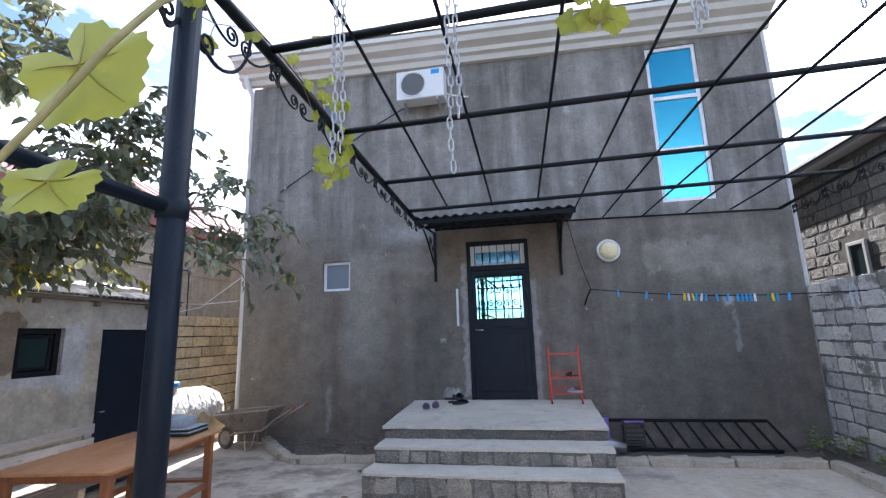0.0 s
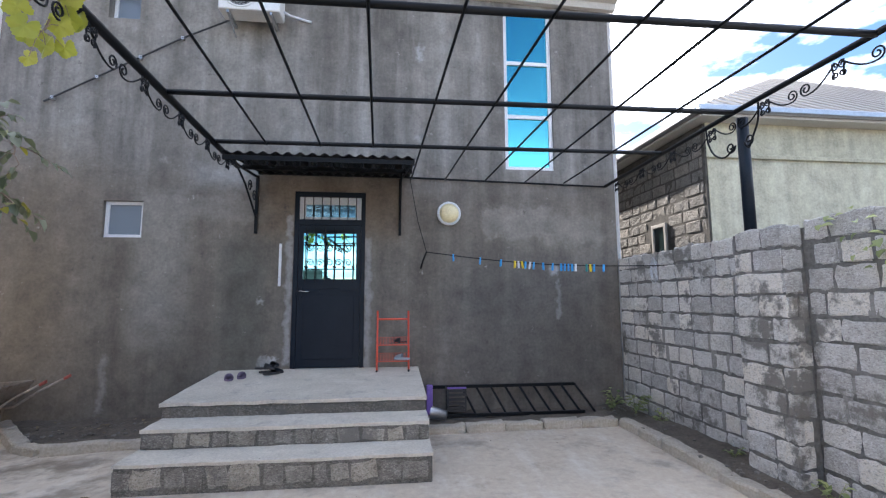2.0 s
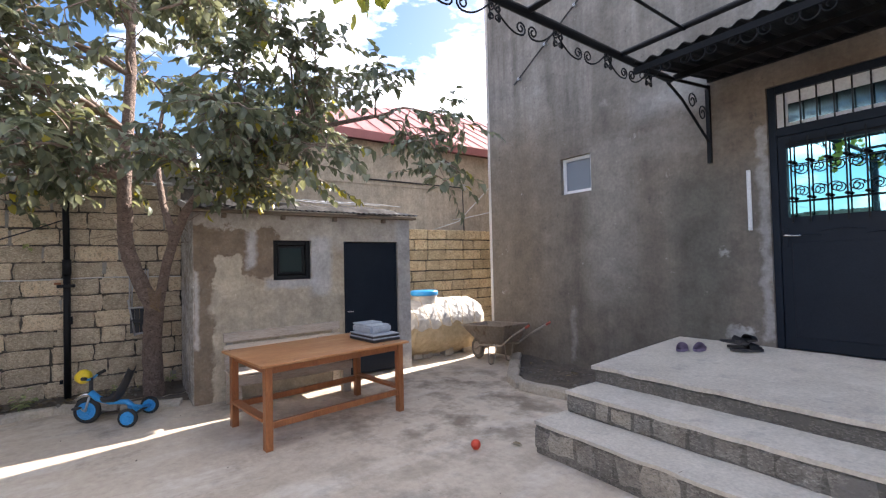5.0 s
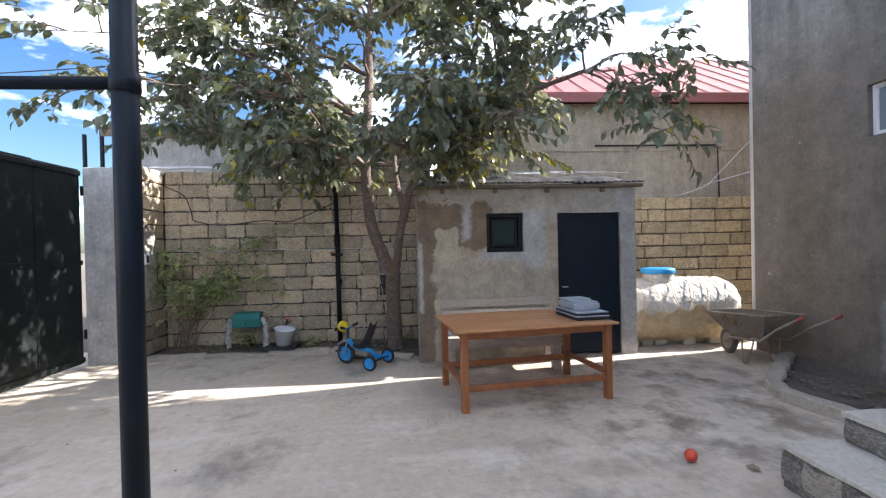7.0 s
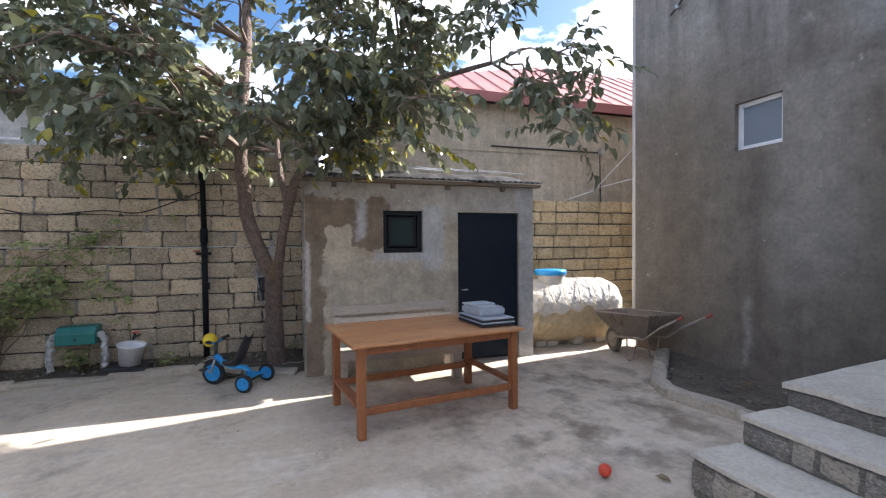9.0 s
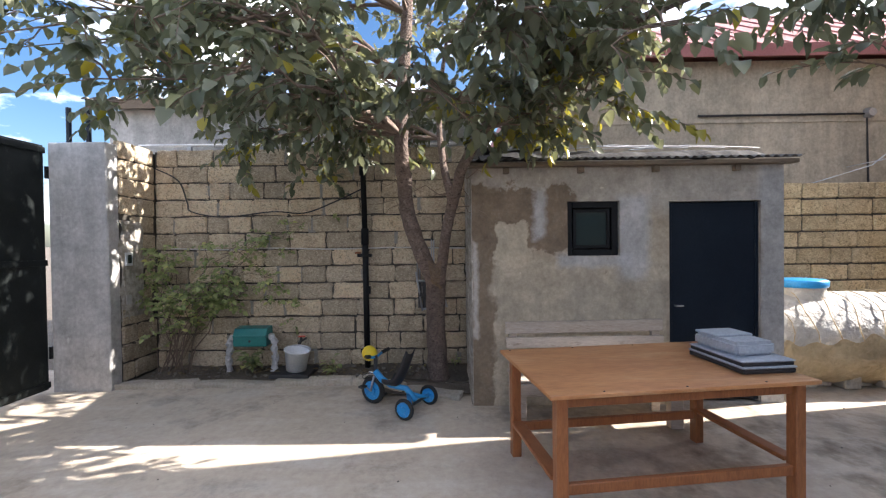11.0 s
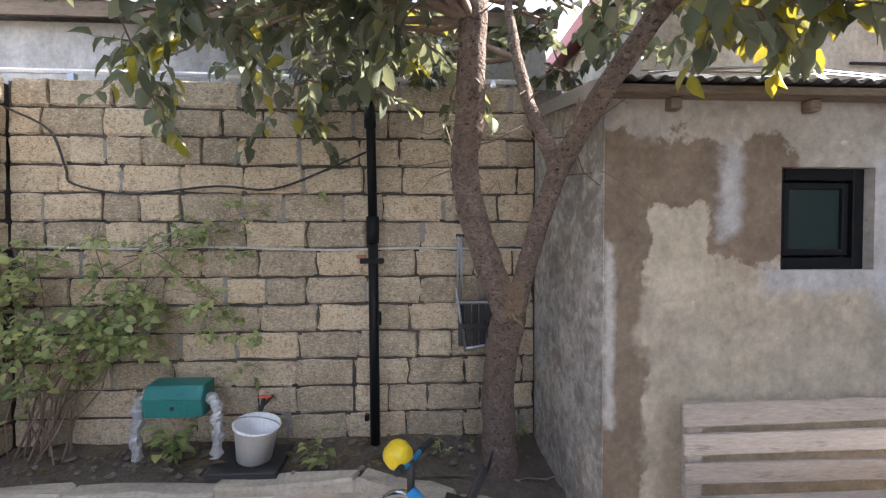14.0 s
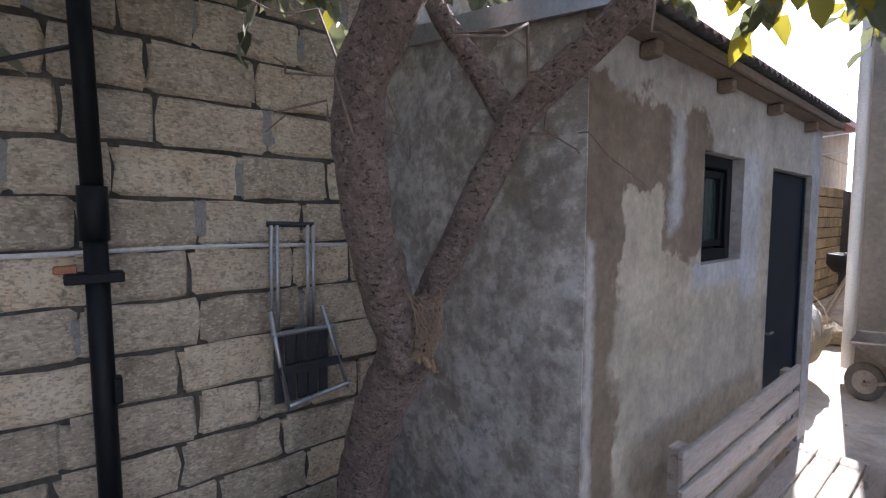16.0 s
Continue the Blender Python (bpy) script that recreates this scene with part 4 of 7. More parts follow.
# clutter of slats and sheeting on the shed roof
for i, (x, y0, y1, z, r) in enumerate(((-5.3, 3.4, 5.9, 2.23, 0.02), (-5.15, 4.3, 5.8, 2.235, 0.016), (-5.5, 4.0, 5.9, 2.235, 0.022), (-5.42, 3.7, 5.3, 2.24, 0.018), (-5.22, 3.9, 5.5, 2.245, 0.014))):
    z += 0.012 + 0.17 * (-5.0 - x) - 0.035
    o = part("roof_batten", box(x - r * 1.6, x + r * 1.6, y0, y1, z - r * 0.6, z + r * 0.9, 0.003), M_DULLWOOD if i % 2 else M_RUST_SHEET)
    tagged(o, "loose weathered batten lying on the shed roof" if i % 2 else "loose metal strip lying on the shed roof", "batten", "battens on shed roof")

bm = bmesh.new()
bmesh.ops.create_grid(bm, x_segments=16, y_segments=44, size=0.5)
for v in bm.verts:
    p = Vector((-5.37 + v.co.x * 0.86, 4.58 + v.co.y * 2.56, 0))
    e = min(0.5 - abs(v.co.x), 0.5 - abs(v.co.y))
    p.x += 0.05 * noise.noise(p * 3.0)
    p.z = 2.232 + 0.17 * (-5.0 - p.x) + 0.04 * noise.noise(p * 3.2) + 0.03 * noise.noise(p * 9) - 0.045 * max(0, 1 - e * 14)
    v.co = p
o = part("roof_sheeting", bm, M_TARP, smooth=True)
tagged(o, "crumpled black plastic sheeting lying on the shed roof", "sheeting")
for k in range(4):
    x, y = -5.14 - 0.16 * k, 3.5 + 0.45 * k
    up = 0.17 * (-5.0 - x) - 0.03
    o = part("roof_strip", tube([(x, y, 2.30 + up), (x + 0.02, y + 0.6, 2.335 + up), (x - 0.03, y + 1.35, 2.31 + up)], 0.007, 6), M_STEEL)
    tagged(o, "loose metal strip lying over the roof sheeting", "strip", "strips on shed roof")

# ---- boundary walls ----
wall_w = thing("wall_west_boundary", "tall boundary wall of pitted beige limestone blocks", "wall", kind="structure")
part("core", box(WX - 0.22, WX - 0.018, -0.4, 3.4, -0.05, 2.54), M_SHADED_MORTAR, wall_w)
wall_y = thing("wall_passage", "sunlit boundary wall of yellowish limestone blocks", "wall", kind="structure")
part("core", box(WX - 0.22, WX - 0.026, 3.4, 16.4, -0.05, 2.07), M_SHADED_MORTAR, wall_y)
tagged(part("wall_passage_end", box(-6.4, -4.6, 16.4, 16.65, -0.05, 2.4), M_NB_WALL), "plain plastered wall closing the passage", "wall", kind="structure")
wall_r = thing("wall_gate_return", "short return wall of limestone blocks beside the gate", "wall", kind="structure")
part("core", box(-6.38, -5.605, -0.62, -0.416, -0.05, 2.52), M_SHADED_MORTAR, wall_r)
part("pillar", box(-5.60, -5.435, -1.0, -0.41, -0.05, 2.50, 0.012), M_PILLAR, wall_r, "smooth grey cement gate pillar")
bm = bmesh.new()
bmesh.ops.create_grid(bm, x_segments=10, y_segments=24, size=0.5)
for v in bm.verts:
    e = max(abs(v.co.x), abs(v.co.y)) > 0.49
    v.co = Vector((-5.78 + v.co.x * (0.36 + 0.10 * noise.noise(v.co * 5)) + 0.05 * noise.noise(v.co * 9), -0.398 + (0.006 if not e else -0.008), 1.20 + v.co.y * 1.05))
part("plaster_patch", bm, M_SHED_SIDE, wall_r, "smeared cement patch")

EX = 3.62
wall_e = thing("wall_east_boundary", "low boundary wall of rough grey blocks smeared with mortar", "wall", kind="structure")
part("core", box(EX + 0.011, EX + 0.25, -3.5, 7.48, -0.05, 2.12), M_MORTAR_G, wall_e)
part("pier_core", box(3.436, EX + 0.011, 4.49, 5.0, -0.05, 2.12), M_MORTAR_G, wall_e)
tagged(part("wall_behind", box(-5.6, 3.9, -3.75, -3.5, -0.05, 2.4), M_NB_WALL), "plain plastered yard wall", "wall", kind="structure")

# ---- gate ----
gate = thing("metal_gate", "tall black painted steel yard gate, scuffed", "gate", kind="structure")
for i in range(5):
    x0 = -5.43 + i * 0.70
    part("panel", box(x0 + 0.004, x0 + 0.696, -1.06, -1.03, 0.03, 2.47 + 0.01 * i, 0.004), M_GATE, gate)
for zz in (0.08, 1.3, 2.42):
    part("rail", box(-5.43, -1.9, -1.03, -1.01, zz - 0.03, zz + 0.03, 0.004), M_GATE, gate)
for zz in (0.4, 2.2):
    part("hinge", tube([(-5.425, -1.0, zz - 0.06), (-5.425, -1.0, zz + 0.06)], 0.018, 8), M_BLACK, gate)

# ---- pergola ----
pergola = thing("pergola", "black steel pergola frame with scrolled beams over the yard", "pergola")
PZ = 3.2


def beam_x(y):
    return -1.42 - 0.042 * (y - 2.2)


part("beam", tube([(beam_x(-2.2), -2.2, PZ), (beam_x(6.9), 6.9, PZ)], 0.032, 8), M_BLACK, pergola, smooth=True)
part("beam", tube([(3.42, -2.2, PZ + 0.11), (3.44, 4.86, PZ + 0.065), (3.45, 7.45, PZ + 0.015)], 0.024, 8), M_BLACK, pergola, smooth=True)
for y in (0.4, 1.84, 2.56, 3.63, 4.87, 6.02):
    part("crossbar", tube([(beam_x(y), y, PZ + 0.01), (3.44, y, PZ + 0.095 - 0.0067 * (y + 0.4))], 0.024, 8), M_BLACK, pergola, smooth=True)
part("wall_bar", tube([(0.5, 7.46, PZ + 0.07), (3.46, 7.46, PZ + 0.01)], 0.014, 6), M_BLACK, pergola, smooth=True)
for (xa, xb) in ((-0.92, -1.04), (-0.44, -0.48), (0.17, 0.08), (0.73, 0.56), (1.29, 1.04), (1.84, 1.62), (2.33, 2.22), (2.88, 2.81)):
    end = 6.02 if xb < 0.5 else 7.45
    rise = 0.011 * (xa + 1.4)
    part("rod", tube([(xa, -2.0, PZ + rise), (xa, 2.6, PZ - 0.012 + rise), (xb, end, PZ - 0.012 + (rise if xb < 0.5 else 0.06))], 0.011, 6), M_BLACK, pergola, smooth=True)
part("post", tube([(-1.41, 1.95, 0.0), (-1.41, 1.95, PZ)], 0.05, 14), M_BLUEBLACK, pergola, smooth=True)
part("collar", tube([(-1.41, 1.95, 2.08), (-1.41, 1.95, 2.16)], 0.058, 14), M_BLUEBLACK, pergola, smooth=True)
part("side_rail", tube([(-1.41, 1.92, 2.12), (-1.40, -1.6, 2.12)], 0.028, 8), M_BLUEBLACK, pergola, smooth=True)
part("post", tube([(3.5, 4.86, 2.12), (3.5, 4.86, PZ)], 0.05, 12), M_BLUEBLACK, pergola, smooth=True)
part("base_plate", box(3.43, 3.60, 4.79, 4.93, 2.12, 2.135), M_BLUEBLACK, pergola)

# hanging scrollwork under the two long beams: a swag with curled ends and a twin curl
bm = bmesh.new()
tube([(0.30 - 0.24 * i / 8, 0, -0.02 - 0.13 * math.sin(i / 8 * 1.7)) for i in range(9)] + [(0.06 - p[0], 0, p[2] - 0.10) for p in spiral(0.05, 0.012, 1.5, -1.57)], 0.0065, 5, bm)
swag_me = bpy.data.meshes.new("swag")
bm.to_mesh(swag_me)
bm.free()
swag_me.materials.append(M_BLACK)
bm = bmesh.new()
tube([(0.032 + p[0], 0, p[2] - 0.05) for p in spiral(0.032, 0.008, 1.4, 1.2)][::-1] + [(0.026 + p[0], 0, p[2] - 0.115) for p in spiral(0.026, 0.008, 1.4, -1.2)], 0.006, 5, bm)
curl_me = bpy.data.meshes.new("curl")
bm.to_mesh(curl_me)
bm.free()
curl_me.materials.append(M_BLACK)
for side in (0, 1):
    for i in range(13):
        y = -0.9 + i * 0.64
        x = beam_x(y) if side == 0 else 3.445
        if y > 6.7 and side == 0:
            continue
        for me, nm, dy in ((swag_me, "swag", 0.0), (curl_me, "curl", 0.32)):
            for sgn in (1, -1):
                o = new(nm, me)
                o.parent = pergola
                o.matrix_basis = pose(x, y + dy, PZ - 0.025 if side == 0 else PZ + 0.04 - 0.0193 * max(0.0, y + dy - 4.86) + 0.0064 * max(0.0, 4.86 - y - dy), 0, 0, 90 * sgn)
# curled hooks that drop from the beam towards each post
for px, py, pz in ((-1.41, 1.95, PZ), (3.46, 4.86, PZ + 0.05)):
    for sgn, reach in ((1, 0.42), (-1, 0.24)):
        key = [(px, py + sgn * reach, pz), (px, py + sgn * (reach - 0.02), pz - 0.16), (px, py + sgn * (reach - 0.10), pz - 0.30), (px, py + sgn * (reach * 0.5 - 0.02), pz - 0.36), (px, py + sgn * 0.055, pz - 0.30)]
        bm = tube(eased(key, 4), 0.009, 6)
        tube([(px, py + sgn * (0.11 + p[0]), pz - 0.29 + p[2]) for p in spiral(0.06, 0.012, 1.4, 3.14)], 0.008, 5, bm)
        part("knee_scroll", bm, M_BLACK, pergola)

# ---- neighbours ----
def sheet_roof(name, corners, faces, material, parent, label=""):
    bm = bmesh.new()
    vs = [bm.verts.new(p) for p in corners]
    for f in faces:
        bm.faces.new([vs[i] for i in f])
    return part(name, bm, material, parent, label)


nb = thing("neighbour_house", "neighbour's plastered house with a red sheet roof", "house")
part("wall", box(-14, -6.80, 4.3, 18, -0.05, 3.72), M_NB_WALL, nb)
part("string_course", box(-6.80, -6.78, 4.3, 18, 2.93, 2.97), M_NB_WALL, nb)
rr = [(-6.5, 4.1, 3.80), (-6.5, 18.4, 3.80), (-14.4, 18.4, 3.80), (-14.4, 4.1, 3.80), (-9.4, 8.6, 5.55), (-9.4, 15.5, 5.55)]
sheet_roof("roof", rr, ((0, 1, 5, 4), (1, 2, 5), (2, 3, 4, 5), (3, 0, 4), (0, 3, 2, 1)), M_RED_ROOF, nb, "red metal sheet roof")
part("fascia", box(-6.53, -6.49, 4.1, 18.4, 3.66, 3.82, 0.004), M_RED_ROOF, nb)
part("fascia", box(-14.4, -6.53, 4.06, 4.10, 3.66, 3.82, 0.004), M_RED_ROOF, nb)
for i in range(30):
    y = 4.4 + i * 0.4
    t = min(1.0, (y - 4.1) / 4.5)
    part("roof_rib", tube([(-6.49, y, 3.81), (-6.5 - 2.9 * t, y, 3.81 + 1.75 * t)], 0.009, 4), M_RED_ROOF, nb)
part("gas_pipe", tube([(-6.77, 6.2, 3.02), (-6.77, 8.33, 3.02), (-6.77, 8.35, 2.0)], 0.014, 6), M_DARK, nb, "thin dark wall pipe")
bm = lathe([(0.0, 0.07), (0.05, 0.07), (0.07, 0.03), (0.07, 0.0)], 12)
bm.transform(Matrix.Translation((-6.79, 8.36, 3.03)) @ Matrix.Rotation(radians(90), 4, 'Y'))
part("vent", bm, M_STEEL, nb)

annex = thing("neighbour_annex", "neighbour's low grey plastered building beyond the wall", "house")
part("wall", box(-11, -6.75, -1.35, 3.45, -0.05, 3.2), M_GREY_PL, annex)
bm = corrugated(5.1, 4.6, 0.18, 0.02, slope=-0.35)
bm.transform(Matrix.Translation((-6.55, -1.55, 3.30)) @ Matrix.Rotation(radians(90), 4, 'Z'))
part("roof", bm, M_GREY_ROOF, annex)
part("fascia", box(-6.60, -6.57, -1.5, 3.5, 3.17, 3.28), M_DULLWOOD, annex)
lean = thing("lean_to", "dark weathered lean-to roof of timbers between the neighbours' houses", "lean-to")
part("wall", box(-10, -6.9, 3.48, 4.28, -0.05, 2.55), M_SHED_SIDE, lean)
bm = corrugated(0.78, 3.2, 0.11, 0.018, slope=-0.5)
bm.transform(Matrix.Translation((-6.6, 3.48, 2.62)) @ Matrix.Rotation(radians(90), 4, 'Z'))
part("roof", bm, M_RUST_SHEET, lean)
for k in range(2):
    part("timber", box(-6.70, -6.55, 3.56 + k * 0.4, 3.64 + k * 0.4, 2.50, 2.60, 0.004), M_OLDWOOD, lean)

nb3 = thing("neighbour_house", "neighbour's cream house with a grey metal roof and block side wall", "house")
part("wall", box(5.2, 14, 7.54, 18, -0.05, 4.32), M_CREAM, nb3)
part("gutter", box(4.86, 14.3, 7.18, 7.28, 4.36, 4.47, 0.02), M_STEEL, nb3, "pale metal gutter")
part("gutter", box(4.86, 4.96, 7.28, 18.3, 4.36, 4.47, 0.02), M_STEEL, nb3)
part("soffit", box(4.96, 14.3, 7.28, 18.3, 4.32, 4.36), M_CORNICE, nb3)
part("string_course", box(5.18, 14, 7.49, 7.54, 3.74, 3.80, 0.006), M_CREAM, nb3)
rr = [(4.9, 7.22, 4.46), (14.3, 7.22, 4.46), (14.3, 18.3, 4.46), (4.9, 18.3, 4.46), (10.2, 11.4, 7.3), (11.6, 13.0, 7.3)]
sheet_roof("roof", rr, ((0, 1, 5, 4), (1, 2, 5), (2, 3, 4, 5), (3, 0, 4), (0, 3, 2, 1)), M_GREY_ROOF, nb3, "brown-grey metal sheet roof")
for i in range(30):
    x = 5.2 + i * 0.3
    t = (x - 4.9) / 5.3 if x < 10.2 else max(0.1, 1 - (x - 10.2) / 4.1)
    part("roof_rib", tube([(x, 7.22, 4.47), (x, 7.22 + 4.18 * t, 4.47 + 2.84 * t)], 0.016, 4), M_GREY_ROOF, nb3)
nwin = part("window", box(5.142, 5.15, 8.66, 8.98, 2.33, 2.83), M_GLASS_DK, nb3, "small dark window in the block side wall")
for y0, y1, z0, z1 in ((8.60, 8.66, 2.27, 2.89), (8.98, 9.04, 2.27, 2.89), (8.66, 8.98, 2.27, 2.33), (8.66, 8.98, 2.83, 2.89)):
    part("window_frame", box(5.115, 5.158, y0, y1, z0, z1, 0.004), M_GREY_ROOF, nwin)
part("core", box(5.16, 5.198, 7.55, 14, -0.05, 4.3), M_SHADED_MORTAR, nb3)

pole = thing("utility_pole", "tall pale concrete utility pole beyond the gate", "pole")
part("shaft", tube([(-9.0, -2.33, -0.06), (-9.0, -2.33, 8.0)], [0.17, 0.12], 14), M_POLEC, pole, smooth=True)
for i, zz in enumerate((7.2, 7.5)):
    part("arm", box(-9.5, -8.5, -2.36, -2.30, zz - 0.03, zz + 0.03), M_STEEL, pole)
for i, (a, b) in enumerate((((-9.0, -2.3, 6.9), (-9.6, -40, 6.6)), ((-9.0, -2.3, 5.2), (-10.5, -40, 4.8)))):
    o = part("overhead_cable", tube([Vector(a).lerp(Vector(b), k / 12) - Vector((0, 0, 0.5 * math.sin(k / 12 * math.pi))) for k in range(13)], 0.012, 4), M_DARK)
    tagged(o, "black overhead cable strung from the utility pole", "cable")
bp = thing("water_pipe_frame", "blue-painted pipe uprights standing behind the gate pillar", "pipe")
for k, y in enumerate((-1.5, -1.75)):
    part("pipe", tube([(-6.6, y, -0.06), (-6.6, y, 3.3 - 0.1 * k)], 0.03, 8), M_BLUEBLACK, bp)

# ---- kerbs, soil and weeds ----
def kerb_run(name, pts, group, seed, h=0.09, w=0.15, wear=0.02, piece=0.43):
    rng = random.Random(seed)
    for a, b in zip(pts, pts[1:]):
        a, b = Vector((*a, 0)), Vector((*b, 0))
        n = max(1, round((b - a).length / piece))
        d = (b - a) / n
        ang = math.degrees(math.atan2(d.y, d.x))
        for i in range(n):
            c = a + d * (i + 0.5)
            L = d.length * 0.5 - 0.003
            bm = box(-L, L, -w / 2, w / 2, -0.03, h + rng.uniform(-0.015, 0.02), 0.014)
            bmesh.ops.subdivide_edges(bm, edges=bm.edges[:], cuts=3, use_grid_fill=True)
            for v in bm.verts:
                v.co += Vector([wear * noise.noise(v.co * 11 + Vector((seed + i * 3.1, k * 7.7, 0))) for k in range(3)])
            o = part(name, bm, M_KERB)
            o.matrix_world = pose(c.x, c.y, 0, rng.uniform(-2, 2), rng.uniform(-1.5, 1.5), ang + rng.uniform(-2, 2))
            tagged(o, "rough weathered stone kerb edging the soil bed", "kerb stone", group, "structure")


kerb_run("kerb", [(0.70, 6.63), (3.06, 6.68)], "kerb along the house", 3)
kerb_run("kerb", [(3.15, 6.62), (3.16, 2.0)], "kerb along the east wall", 5)
kerb_run("kerb", [(-1.98, 6.55), (-2.6, 6.48), (-3.2, 6.37), (-3.5, 6.52), (-4.02, 7.05), (-4.36, 7.42)], "kerb along the house", 7)
kerb_run("kerb", [(-5.55, -0.42), (-5.62, 2.0), (-5.13, 3.10)], "kerb along the west bed", 9, 0.06, 0.14, 0.025, 0.8)


def soil_bed(name, x0, x1, y0, y1, z, label, slope=(0, 0)):
    bm = bmesh.new()
    nx, ny = max(4, int((x1 - x0) / 0.06)), max(4, int((y1 - y0) / 0.06))
    bmesh.ops.create_grid(bm, x_segments=nx, y_segments=ny, size=0.5)
    for v in bm.verts:
        p = Vector((x0 + (v.co.x + 0.5) * (x1 - x0), y0 + (v.co.y + 0.5) * (y1 - y0), 0))
        p.z = z + 0.03 * noise.noise(p * 4) + 0.018 * noise.noise(p * 13) + slope[0] * (v.co.x + 0.5) + slope[1] * (v.co.y + 0.5)
        if p.x < -1.9 and p.y > 6.0 and p.y < max(6.56 - 0.15 * (-1.98 - p.x), 6.47 + 0.95 * (-3.35 - p.x)):
            p.z = -0.03                              # outside the kerb
        v.co = p
    tagged(part(name, bm, M_SOIL, smooth=True), label, "soil", kind="structure")


soil_bed("soil_bed", 0.66, 3.62, 6.68, 7.50, 0.04, "dark damp soil strip under the house wall")
soil_bed("soil_bed", 3.17, 3.62, -3.4, 6.68, 0.05, "dry soil strip along the grey block wall", (0.06, 0))
soil_bed("soil_bed", -4.3, -1.9, 6.40, 7.50, 0.03, "dark soil strip under the house wall", (0, 0.04))
soil_bed("soil_bed", -6.16, -5.62, -0.40, 3.2, 0.05, "littered soil bed under the limestone wall", (-0.02, 0))
soil_bed("soil_bed", -5.62, -5.2, 2.2, 3.2, 0.02, "littered soil around the tree")

pebble_bm = bmesh.new()
rng = random.Random(11)
for i in range(420):
    zone = rng.random()
    if zone < 0.35:
        p = Vector((rng.uniform(-6.1, -5.65), rng.uniform(-0.3, 3.1), 0.06))
    elif zone < 0.55:
        p = Vector((rng.uniform(3.1, 3.55), rng.uniform(2, 7.4), 0.09))
    elif zone < 0.7:
        p = Vector((rng.uniform(-4.0, -2.0), rng.uniform(6.65, 7.4), 0.06))
    else:
        p = Vector((rng.uniform(-5.2, 3.0), rng.uniform(-1, 6.4), 0.006))
    s = rng.uniform(0.008, 0.03) if zone < 0.7 else rng.uniform(0.003, 0.009)
    own = bmesh.new()
    bmesh.ops.create_icosphere(own, subdivisions=1, radius=s)
    for v in own.verts:
        v.co *= rng.uniform(0.7, 1.2)
        v.co.z *= 0.6
    own.transform(Matrix.Translation(p))
    join(pebble_bm, own)
tagged(part("gravel_crumbs", pebble_bm, M_PEBBLE), "loose stone crumbs scattered over soil and concrete", "gravel", kind="stuff")


# ---- leaves ----
def leaf_arrays():
    return [], []


def add_leaf(store, base, along, up, length, width, fold=0.25, droop=0.25):
    """One folded, pointed leaf of four faces from its base along a direction."""
    V, Fs = store
    along = along.normalized()
    side = along.cross(up)
    if side.length < 0.05:
        side = along.cross(Vector((1, 0, 0)))
    side.normalize()
    nrm = side.cross(along)
    k = len(V)

    def at(a, s, lift=0.0):
        return base + along * (a * length) + side * (s * width * 0.5) + nrm * (lift * width - droop * length * a * a)
    V.extend([tuple(at(0, 0)), tuple(at(0.34, 0.95, fold)), tuple(at(0.38, 0, 0)), tuple(at(0.34, -0.95, fold)), tuple(at(0.72, 0.72, fold * 0.8)), tuple(at(0.74, 0, 0)), tuple(at(0.72, -0.72, fold * 0.8)), tuple(at(1.0, 0, 0))])
    Fs.extend([(k, k + 2, k + 1), (k, k + 3, k + 2), (k + 1, k + 2, k + 5, k + 4), (k + 2, k + 3, k + 6, k + 5), (k + 4, k + 5, k + 7), (k + 5, k + 6, k + 7)])


def leaf_part(name, store, material, parent, label=""):
    me = bpy.data.meshes.new(name)
    me.from_pydata(store[0], [], store[1])
    me.materials.append(material)
    for p in me.polygons:
        p.use_smooth = True
    o = new(name, me)
    o.parent = parent
    if label:
        o["label"] = label
    return o


# ---- the tree ----
tree = thing("persimmon_tree", "leafy persimmon tree with a forked trunk and drooping dark leaves", "tree")


def gnarled(pts, radii, n, seed, sub=9):
    """A limb with knots and an uneven girth."""
    P, R = [], []
    for i in range(len(pts) - 1):
        for k in range(sub):
            t = k / sub
            P.append(Vector(pts[i]).lerp(Vector(pts[i + 1]), t))
            R.append(radii[i] + (radii[i + 1] - radii[i]) * t)
    P.append(Vector(pts[-1]))
    R.append(radii[-1])
    for _ in range(2):
        P = [P[0]] + [(P[i - 1] + P[i] * 2 + P[i + 1]) / 4 for i in range(1, len(P) - 1)] + [P[-1]]
    bm = tube(P, R, n)
    for i, v in enumerate(bm.verts):
        c = P[min(i // n, len(P) - 1)]
        v.co = c + (v.co - c) * (1 + 0.13 * noise.noise(v.co * 9 + Vector((seed, 0, 0))) + 0.06 * noise.noise(v.co * 26) + 0.035 * noise.noise(v.co * 60))
    return bm


trunk_pts = [(-5.73, 2.87, -0.05), (-5.715, 2.86, 0.2), (-5.70, 2.85, 0.5), (-5.57, 2.85, 0.82), (-5.43, 2.87, 1.05), (-5.37, 2.875, 1.14)]
part("trunk", gnarled(trunk_pts, [0.125, 0.105, 0.10, 0.094, 0.098, 0.06], 18, 1), M_BARK, tree, smooth=True)
limbA = [(-5.41, 2.865, 1.02), (-5.37, 2.76, 1.26), (-5.335, 2.68, 1.476), (-5.27, 2.61, 1.71), (-5.215, 2.59, 1.88), (-5.10, 2.60, 2.0), (-4.95, 2.59, 2.12), (-4.87, 2.59, 2.4), (-4.90, 2.62, 2.9), (-5.0, 2.65, 3.5), (-5.1, 2.65, 4.1), (-5.2, 2.7, 4.8)]
